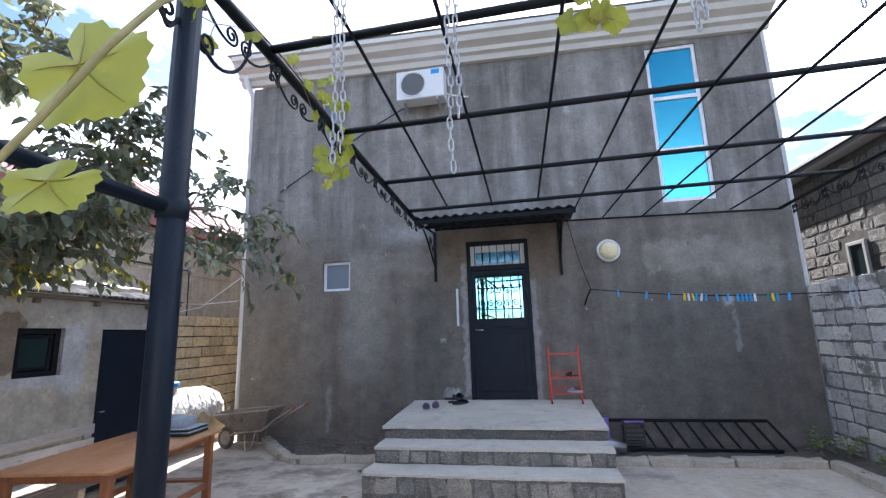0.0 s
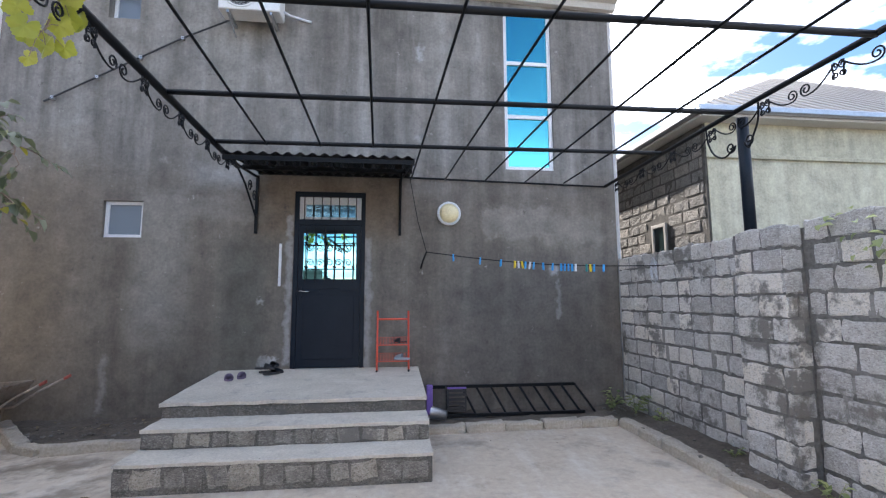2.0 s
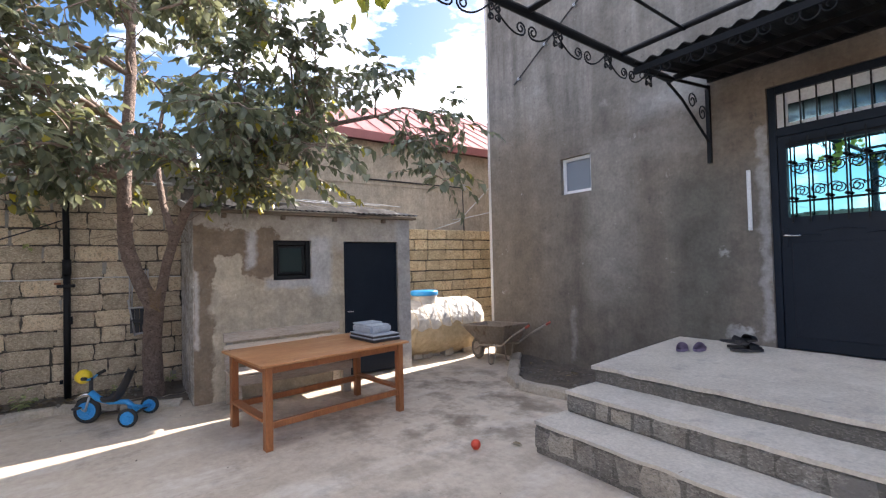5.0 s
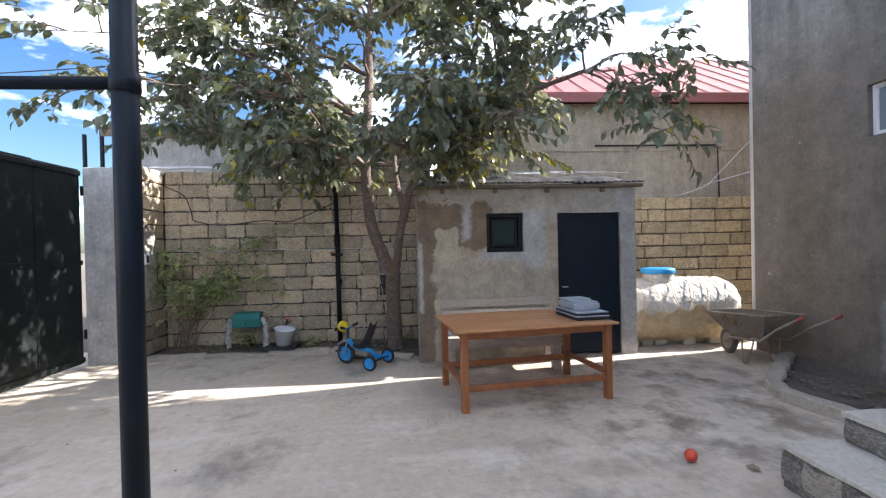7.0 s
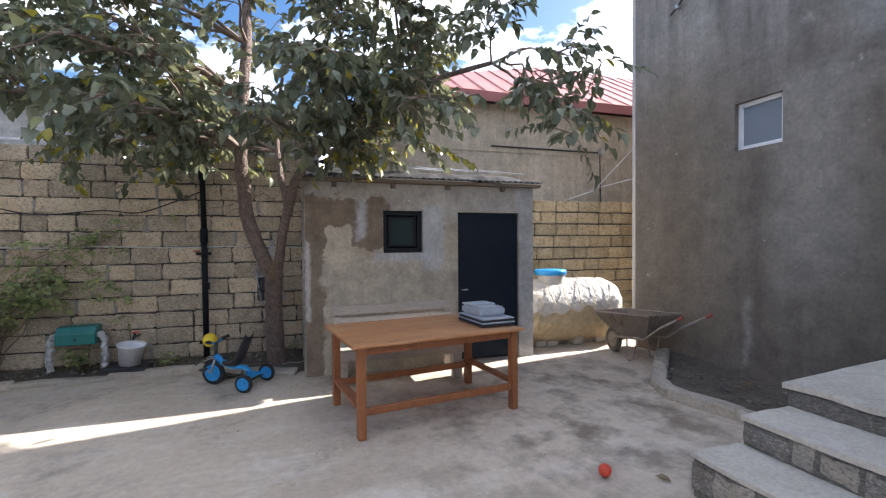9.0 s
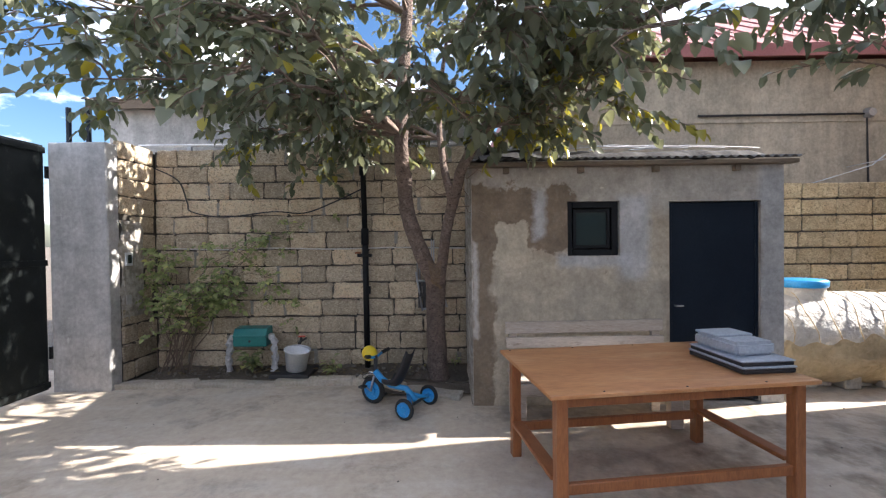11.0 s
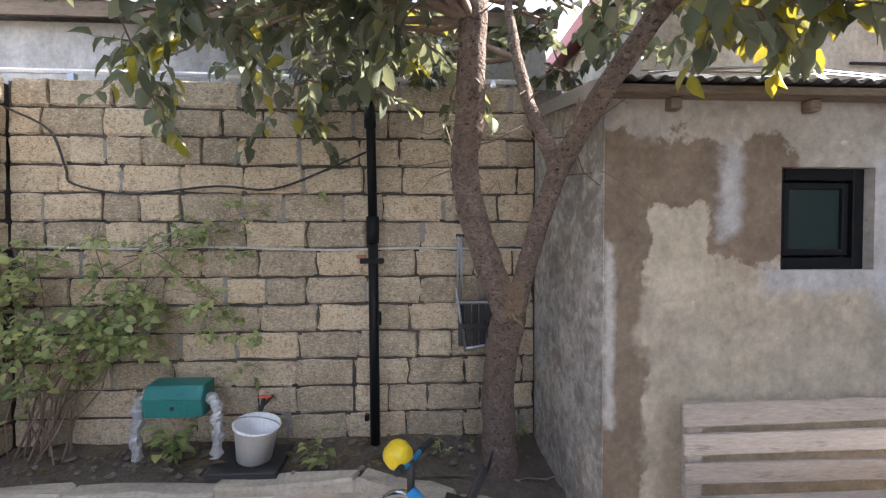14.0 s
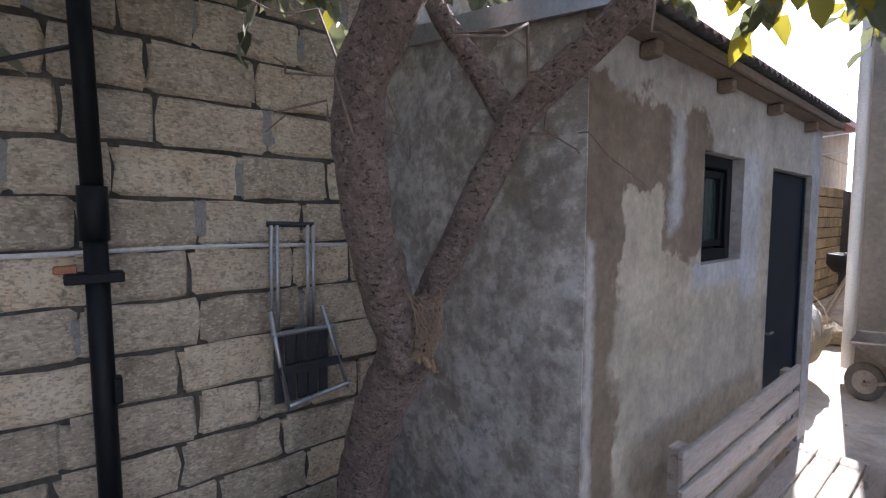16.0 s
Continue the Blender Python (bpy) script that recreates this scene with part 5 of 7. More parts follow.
limbB = [(-5.42, 2.885, 1.03), (-5.36, 2.93, 1.27), (-5.275, 2.95, 1.41), (-5.186, 2.977, 1.588), (-5.115, 3.013, 1.73), (-5.075, 3.035, 1.82), (-4.985, 3.06, 1.893), (-4.871, 3.08, 1.967), (-4.756, 3.10, 2.05), (-4.58, 3.25, 2.32), (-4.42, 3.6, 2.68), (-4.2, 4.3, 3.0), (-3.9, 4.9, 3.15)]
limbC = [(-5.09, 3.03, 1.79), (-5.208, 3.0, 1.977), (-5.352, 2.953, 2.184), (-5.50, 2.92, 2.5), (-5.68, 2.9, 2.9), (-5.8, 3.0, 3.6)]
part("limb", gnarled(limbA, [0.078, 0.078, 0.076, 0.072, 0.07, 0.068, 0.064, 0.06, 0.055, 0.05, 0.042, 0.03], 16, 2, 6), M_BARK, tree, smooth=True)
part("limb", gnarled(limbB, [0.06, 0.054, 0.052, 0.05, 0.05, 0.052, 0.05, 0.047, 0.044, 0.04, 0.036, 0.03, 0.02], 14, 3, 6), M_BARK, tree, smooth=True)
part("limb", gnarled(limbC, [0.042, 0.039, 0.036, 0.031, 0.025, 0.018], 12, 4), M_BARK, tree, smooth=True)

rng = random.Random(21)
dark, yellow = leaf_arrays(), leaf_arrays()
twig_bm = bmesh.new()


def wander(a, b, n, sag, jitter):
    pts = []
    for i in range(n + 1):
        t = i / n
        p = a.lerp(b, t)
        p += Vector((rng.uniform(-1, 1), rng.uniform(-1, 1), rng.uniform(-1, 1))) * jitter * math.sin(t * math.pi)
        p.z += sag * math.sin(t * math.pi)
        pts.append(p)
    return pts


def leafy_twig(a, d, length, count, scale=1.0):
    """A thin drooping twig with alternate leaves."""
    b = a + d * length
    b.z -= 0.16 * length
    low = 2.02 if b.x > -5.0 else 1.9
    if b.z < low:
        b.z = low + rng.uniform(0, 0.15)
    pts = wander(a, b, 4, 0.05 * length, 0.03 * length)
    tube(pts, [0.005, 0.0045, 0.004, 0.003, 0.002], 3, twig_bm, caps=False)
    for i in range(count):
        t = 0.15 + 0.85 * i / max(1, count - 1)
        k = min(3, int(t * 4))
        p = pts[k].lerp(pts[k + 1], t * 4 - k)
        out = (pts[k + 1] - pts[k]).normalized()
        side = out.cross(Vector((0, 0, 1))) * (1 if i % 2 else -1)
        along = out * 0.6 + side * rng.uniform(0.3, 0.9) + Vector((rng.uniform(-0.4, 0.4), rng.uniform(-0.4, 0.4), rng.uniform(-0.75, 0.25)))
        L = rng.uniform(0.08, 0.128) * scale
        # more yellow leaves behind the limbs, their colour standing for sun shining through
        is_y = rng.random() < (0.4 if (p.z < 2.75 and p.y > 2.7 and p.x < -4.3) else 0.16 if (p.z < 2.6 and p.x < -5.0) else 0.02)
        add_leaf(yellow if is_y else dark, p, along, Vector((rng.uniform(-0.5, 0.5), rng.uniform(-0.5, 0.5), 1)), L, L * rng.uniform(0.56, 0.70), rng.uniform(0.1, 0.35), rng.uniform(0.1, 0.5))


starts = [Vector(p) for p in limbA[7:] + limbB[9:] + limbC[3:]]
targets = []
for i in range(44):
    az = i * 2.39996 + rng.uniform(-0.3, 0.3)
    el = rng.uniform(-0.5, 1.15)
    k = 0.6 + 0.4 * rng.random()
    targets.append(Vector((-5.05 + math.cos(az) * 1.9 * k * math.cos(el * 0.9), 2.65 + math.sin(az) * (2.2 if math.sin(az) > 0 else 2.9) * k * math.cos(el * 0.9), 3.3 + 2.0 * math.sin(el))))
# the long boughs that reach out over the yard and past the shed
targets += [Vector(p) for p in ((-3.75, 5.75, 2.45), (-3.1, 5.5, 2.95), (-3.0, 5.2, 2.5), (-3.3, 4.6, 3.3), (-3.2, 3.2, 2.75), (-3.3, 1.8, 2.75), (-3.5, 0.8, 2.9), (-4.4, -0.4, 3.1), (-3.6, 2.5, 3.6), (-5.4, -0.2, 2.9), (-5.0, 1.4, 2.45), (-4.4, 2.2, 2.4), (-4.3, 3.6, 2.6), (-3.3, 4.1, 2.55), (-4.7, 4.5, 3.5), (-5.6, 4.9, 3.3), (-3.7, 0.1, 3.4), (-6.6, 1.2, 3.2), (-6.5, 4.4, 3.4), (-4.4, 0.8, 2.75), (-4.2, 0.4, 2.9), (-4.7, 0.3, 2.65), (-5.75, 1.5, 2.25), (-4.6, 3.7, 2.45), (-4.5, 4.3, 2.5), (-3.3, 1.9, 2.35), (-3.5, 1.1, 2.4), (-4.6, -0.3, 3.3))]
for tg in targets:
    s0 = min(starts, key=lambda p: (p - tg).length + 0.7 * max(0, p.z - tg.z))
    s = s0 + (tg - s0).normalized() * 0.02
    L = (tg - s).length
    pts = wander(s, tg, 7, 0.10 * L, 0.075 * L)
    r0 = 0.008 + 0.0065 * L
    branch_bm = tube(pts, [r0 * (1 - 0.8 * i / 7) for i in range(8)], 5, caps=False)
    thin = (tg.y > 4.5 and tg.x > -4.0) or tg.z < 2.42                   # the outermost boughs carry few leaves
    for j in range(0, 9, 2 if thin else 1):
        t = 0.28 + 0.72 * j / 8
        k = min(6, int(t * 7))
        p = pts[k].lerp(pts[k + 1], t * 7 - k)
        out = (pts[k + 1] - pts[k]).normalized()
        d = (out * rng.uniform(0.2, 0.9) + Vector((rng.uniform(-1, 1), rng.uniform(-1, 1), rng.uniform(-0.5, 0.7)))).normalized()
        q = p + d * rng.uniform(0.15, 0.38)
        sub = wander(p, q, 3, 0.02, 0.02)
        tube(sub, [0.009, 0.007, 0.006, 0.005], 4, branch_bm, caps=False)
        for m_ in range(3):
            dd = (d * 0.6 + Vector((rng.uniform(-1, 1), rng.uniform(-1, 1), rng.uniform(-0.5, 0.5)))).normalized()
            leafy_twig(sub[1 + m_] if m_ < 3 else q, dd, rng.uniform(0.16, 0.40), rng.randint(7, 10))
    leafy_twig(pts[-1], (pts[-1] - pts[-2]).normalized(), 0.4, 9)
    part("bough", branch_bm, M_TWIG, tree, smooth=True)
part("twigwork", twig_bm, M_TWIG, tree)["kind"] = "stuff"
leaf_part("crown", dark, M_LEAF, tree, "dense crown of drooping dark green leaves")
leaf_part("backlit_yellow_leaves", yellow, M_LEAF_Y, tree, "yellow-green leaves low in the crown, backlight put into their colour")
# bare twigs inside, low on the limbs
bare = bmesh.new()
for i in range(22):
    b0 = Vector(rng.choice(limbA[3:8] + limbB[4:8] + limbC[:4]))
    d = Vector((rng.uniform(-0.4, 1), rng.uniform(-1, 1), rng.uniform(-0.5, 0.4)))
    tube(wander(b0, b0 + d * rng.uniform(0.25, 0.7), 5, 0.05, 0.07), [0.006, 0.0045, 0.0035, 0.003, 0.0025, 0.0015], 4, bare, caps=False)
part("bare_twigwork", bare, M_TWIG, tree)["kind"] = "stuff"
net_bm = bmesh.new()
top_a, top_b, foot = Vector((-5.285, 2.79, 1.29)), Vector((-5.275, 2.92, 1.28)), Vector((-5.305, 2.865, 1.06))


def net_point(u, v):
    p = top_a.lerp(top_b, u).lerp(foot + Vector((0, (u - 0.5) * 0.07, 0)), v)
    p.x += 0.035 * math.sin(v * math.pi) - 0.02 * (2 * u - 1) ** 2 + 0.006 * math.sin(9 * u + 7 * v)
    p.z -= 0.03 * math.sin(u * math.pi) * (1 - v)
    return p


for i in range(8):
    for s in (-1, 1):
        tube([net_point(min(1, max(0, i / 7 + s * 0.06 * math.sin(k * 1.6))), k / 12) for k in range(13)], 0.0017, 4, net_bm)
for j in range(9):
    tube([net_point(u / 8, j / 9 + 0.02 * math.sin(u * 2.2)) for u in range(9)], 0.0017, 4, net_bm)
tube([foot + Vector((0.01 * math.cos(k), -0.05 + 0.009 * k, 0.025 - 0.006 * k + 0.012 * math.sin(k * 1.7))) for k in range(12)], 0.011, 6, net_bm)
part("net_wrap", net_bm, M_ROPE, tree, "straw-coloured net tied in the fork")

# ---- rose bush by the wall ----
bush = thing("climbing_bush", "loose climbing rose bush against the limestone wall", "bush")
stem_bm, green = bmesh.new(), leaf_arrays()


def compound_leaf(p, d, size):
    """Five or seven rounded leaflets on one stalk."""
    d = d.normalized()
    end = p + d * size * 2.4 + Vector((0, 0, -0.25 * size))
    tube([p, (p + end) / 2 + Vector((0, 0, 0.1 * size)), end], 0.0012, 3, stem_bm, caps=False)
    side = d.cross(Vector((0, 0, 1)))
    if side.length < 0.1:
        side = Vector((0, 1, 0))
    up = Vector((0.7, rng.uniform(-0.4, 0.4), 0.8))
    for t in (0.45, 0.8):
        for s in (-1, 1):
            add_leaf(green, p.lerp(end, t), side * s + d * 0.5 + Vector((0, 0, rng.uniform(-0.5, 0.3))), up, size * rng.uniform(0.8, 1.1), size * rng.uniform(0.62, 0.78))
    add_leaf(green, end, d + Vector((0, 0, rng.uniform(-0.5, 0.1))), up, size * 1.2, size * 0.85)


def rose_cane(pts, r0, first, count):
    n = len(pts) - 1
    tube(pts, [r0 * (1 - 0.75 * i / n) for i in range(n + 1)], 5, stem_bm, caps=False)
    for j in range(count):
        t = first + (1 - first) * rng.random() ** 0.8
        k = min(n - 1, int(t * n))
        p = pts[k].lerp(pts[k + 1], t * n - k)
        q = p + Vector((rng.uniform(-0.02, 0.11), rng.uniform(-0.11, 0.11), rng.uniform(-0.07, 0.09)))
        q.x = max(q.x, -6.12)
        tube([p, (p + q) / 2 + Vector((0, 0, 0.01)), q], 0.0018, 3, stem_bm, caps=False)
        for m_ in range(1 + j % 2):
            compound_leaf(q, Vector((rng.uniform(-0.3, 1), rng.uniform(-1, 1), rng.uniform(-0.6, 0.5))), rng.uniform(0.040, 0.064))


for i in range(17):
    p0 = Vector((rng.uniform(-6.06, -5.9), -0.28 + 0.35 * rng.random(), 0.04))
    p1 = Vector((rng.uniform(-6.08, -5.80), -0.36 + 1.25 * (i / 16) + rng.uniform(-0.1, 0.1), rng.uniform(1.0, 1.68) - 0.15 * i / 16))
    rose_cane(wander(p0, p1, 7, 0.12, 0.07), rng.uniform(0.005, 0.009), 0.5 if i % 3 else 0.22, 10)
# long shoots trained along the conduit and hanging down the wall
for a, b, sag, cnt in (((-6.08, 0.3, 1.25), (-6.10, 1.28, 1.62), 0.04, 9), ((-6.06, 0.4, 1.35), (-6.10, 1.22, 1.36), 0.05, 9), ((-6.08, 0.5, 1.42), (-6.10, 1.30, 0.55), 0.14, 9), ((-6.05, 0.3, 1.1), (-6.08, 1.0, 1.05), 0.05, 6), ((-6.06, 0.5, 1.4), (-6.1, 1.62, 1.78), 0.02, 4)):
    rose_cane(wander(Vector(a), Vector(b), 7, sag, 0.03), 0.004, 0.3, cnt)
part("stemwork", stem_bm, M_TWIG, bush)["kind"] = "stuff"
leaf_part("foliage", green, M_LEAF_B, bush, "small fresh green leaves")


def weed(x, y, z, n, size, seed):
    r = random.Random(seed)
    w = thing("weed", "small broad-leaved weed growing in the soil", "weed", at=(x, y, z), group="weeds")
    st = leaf_arrays()
    sb = bmesh.new()
    for i in range(n):
        a = r.uniform(0, math.tau)
        tip = Vector((math.cos(a) * size * r.uniform(0.2, 0.8), math.sin(a) * size * r.uniform(0.2, 0.8), size * r.uniform(0.3, 1.3)))
        tube([(0, 0, 0), tip * 0.5 + Vector((0, 0, 0.02)), tip], 0.002, 3, sb)
        for k in range(3):
            add_leaf(st, tip * (0.6 + 0.2 * k), Vector((math.cos(a + r.uniform(-1.5, 1.5)), math.sin(a + r.uniform(-1.5, 1.5)), r.uniform(-0.3, 0.5))), Vector((0, 0, 1)), size * r.uniform(0.35, 0.6), size * 0.34)
    part("stalks", sb, M_LEAF_B, w)
    leaf_part("leaves", st, M_LEAF_B, w)


for i, (x, y, n, s) in enumerate(((-5.75, 1.72, 8, 0.14), (-5.80, 0.86, 14, 0.19), (-5.85, 2.5, 6, 0.08), (3.45, 6.9, 12, 0.2), (3.5, 6.4, 7, 0.12), (3.45, 5.2, 6, 0.10), (3.4, 4.2, 8, 0.13), (-6.0, 3.05, 5, 0.1), (3.3, 7.2, 10, 0.18))):
    weed(x, y, 0.07, n, s, 40 + i)

# dry leaves
litter = leaf_arrays()
for i in range(110):
    if i % 5:
        p = Vector((rng.uniform(-6.1, -5.68), rng.uniform(-0.3, 3.1), 0.085))
    else:
        p = Vector((rng.uniform(-4.0, -2.1), rng.uniform(6.7, 7.4), 0.09))
    a = rng.uniform(0, math.tau)
    L = rng.uniform(0.04, 0.09)
    add_leaf(litter, p, Vector((math.cos(a), math.sin(a), rng.uniform(-0.1, 0.25))), Vector((0, 0, 1)), L, L * 0.55, rng.uniform(0.1, 0.4), rng.uniform(-0.1, 0.3))
tagged(leaf_part("leaf_litter", litter, M_DRYLEAF, None), "dry brown leaves littering the soil beds", "leaf litter", kind="stuff")
for x, y, a in ((-2.12, 5.16, 0.4), (-2.22, 6.02, 2.4)):
    fallen = leaf_arrays()
    add_leaf(fallen, Vector((x, y, 0.008)), Vector((math.cos(a), math.sin(a), 0.12)), Vector((0, 0, 1)), 0.10, 0.055, 0.25, 0.12)
    tagged(leaf_part("fallen_leaf", fallen, M_DRYLEAF, None), "curled dry leaf lying on the concrete", "leaf", "fallen leaves")

# greenery spilling over the grey wall
spill = thing("wall_creeper", "green creeper hanging over the grey block wall", "creeper")
st = leaf_arrays()
for i in range(90):
    p = Vector((3.56 + rng.uniform(-0.08, 0.05), 3.55 + rng.gauss(0, 0.28), 1.9 + rng.gauss(0, 0.13)))
    L = rng.uniform(0.05, 0.09)
    add_leaf(st, p, Vector((-0.5, rng.uniform(-1, 1), rng.uniform(-1, 0.3))), Vector((-0.6, 0, 1)), L, L * 0.8)
leaf_part("leaves", st, M_LEAF_B, spill)
part("stem", tube([(3.66, 3.5, 2.12), (3.58, 3.5, 2.05), (3.57, 3.6, 1.8)], 0.005, 4), M_TWIG, spill)


# ---- vine and chains on the pergola ----
def vine_leaf(store, c, size, facing, spin):
    """A lobed, toothed vine leaf about its stalk point."""
    V, Fs = store
    f = facing.normalized()
    u = f.cross(Vector((0, 0, 1)))
    if u.length < 0.1:
        u = Vector((1, 0, 0))
    u.normalize()
    w = f.cross(u)
    k = len(V)
    n, rings = 40, 4
    V.append(tuple(c + f * 0.04 * size))
    for j in range(1, rings + 1):
        q = j / rings
        for i in range(n):
            a = spin + math.tau * i / n
            lobe = 0.86 + 0.085 * math.cos(5 * (a - spin)) + (0.045 if i % 2 else -0.035) * (q > 0.9)
            if i in (19, 20, 21):
                lobe *= (0.7, 0.35, 0.7)[i - 19]
            r = size * 0.55 * lobe * q
            pleat = 0.022 * size * q * math.cos(5 * (a - spin)) + 0.008 * size * math.cos(20 * a) * (q > 0.4)
            p = c + (u * math.cos(a) + w * math.sin(a)) * r - f * (0.16 * r * r / size + 0.03 * size * q * math.sin(3 * a) - pleat)
            V.append(tuple(p))
    Fs.extend([(k, k + 1 + i, k + 1 + (i + 1) % n) for i in range(n)])
    for j in range(rings - 1):
        o, o2 = k + 1 + j * n, k + 1 + (j + 1) * n
        Fs.extend([(o + i, o2 + i, o2 + (i + 1) % n, o + (i + 1) % n) for i in range(n)])


vine = thing("grape_vine", "grape vine shoots with yellow-green leaves on the pergola", "vine")
st = leaf_arrays()
sb = bmesh.new()
near_leaves = ((Vector((-0.457, 0.80, 1.855)), 0.122, Vector((0.15, -1.0, 0.15)), 2.4), (Vector((-0.478, 0.80, 1.75)), 0.075, Vector((0.3, -0.8, 0.5)), 1.0))
for c, s, f, spin in near_leaves:
    own = leaf_arrays()
    vine_leaf(own, c, s, f, spin)
    leaf_part("leaf", own, M_LEAF_V, vine)
    f = f.normalized()
    u = f.cross(Vector((0, 0, 1))).normalized()
    w = f.cross(u)
    for k in range(5):
        a = spin + math.tau * k / 5
        part("leaf_vein", tube([c + f * 0.045 * s, c + (u * math.cos(a) + w * math.sin(a)) * s * 0.24 + f * 0.012 * s, c + (u * math.cos(a + 0.06) + w * math.sin(a + 0.06)) * s * 0.46 - f * 0.02 * s], [0.0012, 0.0008, 0.0004], 4), M_LEAF_Y, vine, "pale raised leaf vein")
part("shoot", tube([(-0.543, 0.778, 1.737), (-0.504, 0.779, 1.768), (-0.44, 0.78, 1.827), (-0.411, 0.78, 1.856), (-0.369, 0.785, 1.894), (-0.36, 0.95, 2.1), (-0.62, 1.25, 2.5), (-1.0, 1.84, 3.15)], [0.0034, 0.0033, 0.0032, 0.0032, 0.0031, 0.004, 0.005, 0.005], 8), M_SHOOT, vine, smooth=True)
part("shoot", tube([(-0.543, 0.778, 1.737), (-0.95, 0.9, 1.75), (-1.38, 1.2, 2.1)], 0.0034, 6), M_SHOOT, vine, smooth=True)
for c, n, s, sp in (((-1.42, 2.12, 3.05), 5, 0.11, 0.12), ((-1.40, 2.75, 3.25), 5, 0.08, 0.16), ((-1.42, 3.2, 3.3), 4, 0.08, 0.12), ((-1.50, 3.70, 3.45), 3, 0.10, 0.05), ((-1.50, 3.66, 3.18), 8, 0.12, 0.09), ((-1.52, 3.60, 2.93), 7, 0.115, 0.08), ((0.27, 2.45, 3.10), 6, 0.11, 0.10), ((0.30, 2.43, 2.98), 4, 0.10, 0.06), ((-1.0, 1.84, 3.17), 4, 0.1, 0.1)):
    for i in range(n):
        p = Vector(c) + Vector((rng.gauss(0, sp * 0.6), rng.gauss(0, sp), rng.gauss(0, sp * 0.7)))
        vine_leaf(st, p, s * rng.uniform(0.8, 1.25), Vector((rng.uniform(-0.6, 0.6), -1, rng.uniform(-0.8, 0.4))), rng.uniform(0, 6))
        tube([c, (Vector(c) + p) / 2 + Vector((0, 0, 0.02)), p], 0.002, 4, sb)
part("shoot", tube([(-1.42, 2.0, 3.24), (-1.44, 2.7, 3.27), (-1.47, 3.3, 3.26), (-1.51, 3.7, 3.2), (-1.52, 3.62, 2.95)], 0.006, 5), M_TWIG, vine, smooth=True)
part("shoot", tube([(0.27, 2.45, 3.22), (0.29, 2.44, 3.0)], 0.004, 5), M_TWIG, vine, smooth=True)
part("leaf_stalkwork", sb, M_TWIG, vine)["kind"] = "stuff"
leaf_part("leaves", st, M_LEAF_V, vine, "translucent yellow-green lobed leaves")

link_bm = bmesh.new()
pts = [(0.008 * math.cos(a), 0, 0.016 * math.sin(a) + (0.006 if math.sin(a) > 0 else -0.006)) for a in [math.tau * i / 10 for i in range(10)]]
tube(pts, 0.0032, 5, link_bm, closed=True)
link_me = bpy.data.meshes.new("link")
link_bm.to_mesh(link_me)
link_bm.free()
link_me.materials.append(M_CHAIN)
for x, zb in ((-0.70, 2.16), (-0.672, 2.2), (-0.295, 2.10), (-0.267, 2.3), (0.47, 2.46), (0.497, 2.5), (0.90, 2.48), (0.927, 2.52)):
    ch = thing("swing_chain", "galvanised steel chain hanging from the pergola bar", "chain", at=(x, 1.84, 3.19), group="swing chains")
    for i in range(int((3.19 - zb) / 0.037)):
        o = new("link", link_me)
        o.parent = ch
        o.matrix_basis = pose(0.004 * math.sin(i * 0.7), 0, -0.02 - i * 0.037, 0, 0, 90 * (i % 2) + 20)
        o.scale = (1.0, 1.0, 1.0)

# ---- fittings on the house front ----
lamp = thing("wall_lamp", "round bulkhead wall lamp with white rim and yellowed glass", "lamp", at=(1.10, 7.5, 2.765))
up_y = Matrix.Rotation(radians(90), 4, 'X')
part("rim", lathe([(0.0, 0.0), (0.165, 0.0), (0.172, 0.02), (0.168, 0.045), (0.145, 0.055), (0.138, 0.045)], 28, m=up_y), M_WHITEPL, lamp, smooth=True)
part("glass", lathe([(0.138, 0.045), (0.13, 0.075), (0.10, 0.098), (0.05, 0.11), (0.0, 0.113)], 28, m=up_y), M_LAMPGL, lamp, "yellowed ribbed glass", smooth=True)

ac = thing("air_conditioner", "white outdoor air-conditioning unit on wall brackets", "air conditioner", at=(-1.64, 7.1, 5.40))
part("casing", box(-0.40, 0.40, 0.0, 0.28, 0.02, 0.53, 0.012), M_ACWHITE, ac)
part("fan_guard", lathe([(0.20, 0.0), (0.21, 0.012), (0.225, 0.012), (0.235, 0.0)], 28, m=Matrix.Translation((-0.12, 0, 0.28)) @ up_y), M_ACWHITE, ac)
for i in range(7):
    r = 0.03 + i * 0.027
    part("guard_ring", tube([(-0.12 + r * math.cos(a), -0.006, 0.28 + r * math.sin(a)) for a in [math.tau * k / 20 for k in range(20)]], 0.0025, 4, closed=True), M_ACWHITE, ac)
part("fan_recess", lathe([(0, 0.001), (0.2, 0.001), (0.2, 0.0)], 24, m=Matrix.Translation((-0.12, 0, 0.28)) @ up_y), M_DARK, ac)
part("label_plate", box(0.19, 0.33, -0.003, 0.0, 0.42, 0.50), M_BLUE, ac, "blue maker's sticker")
for x in (-0.28, 0.28):
    part("bracket", box(x - 0.015, x + 0.015, 0.02, 0.398, -0.02, 0.018), M_STEEL, ac)
    part("bracket_strut", tube([(x, 0.05, -0.02), (x, 0.39, -0.16)], 0.01, 5), M_STEEL, ac)
part("pipe", tube([(0.40, 0.2, 0.15), (0.48, 0.25, 0.13), (0.62, 0.37, 0.16), (0.75, 0.39, 0.14)], 0.018, 6), M_WHITEPL, ac, "wrapped refrigerant pipe", smooth=True)
o = part("drain_pipe", tube([(-4.30, 7.46, 4.17), (-2.62, 7.46, 5.17), (-2.0, 7.42, 5.45)], 0.012, 6), M_DARK)
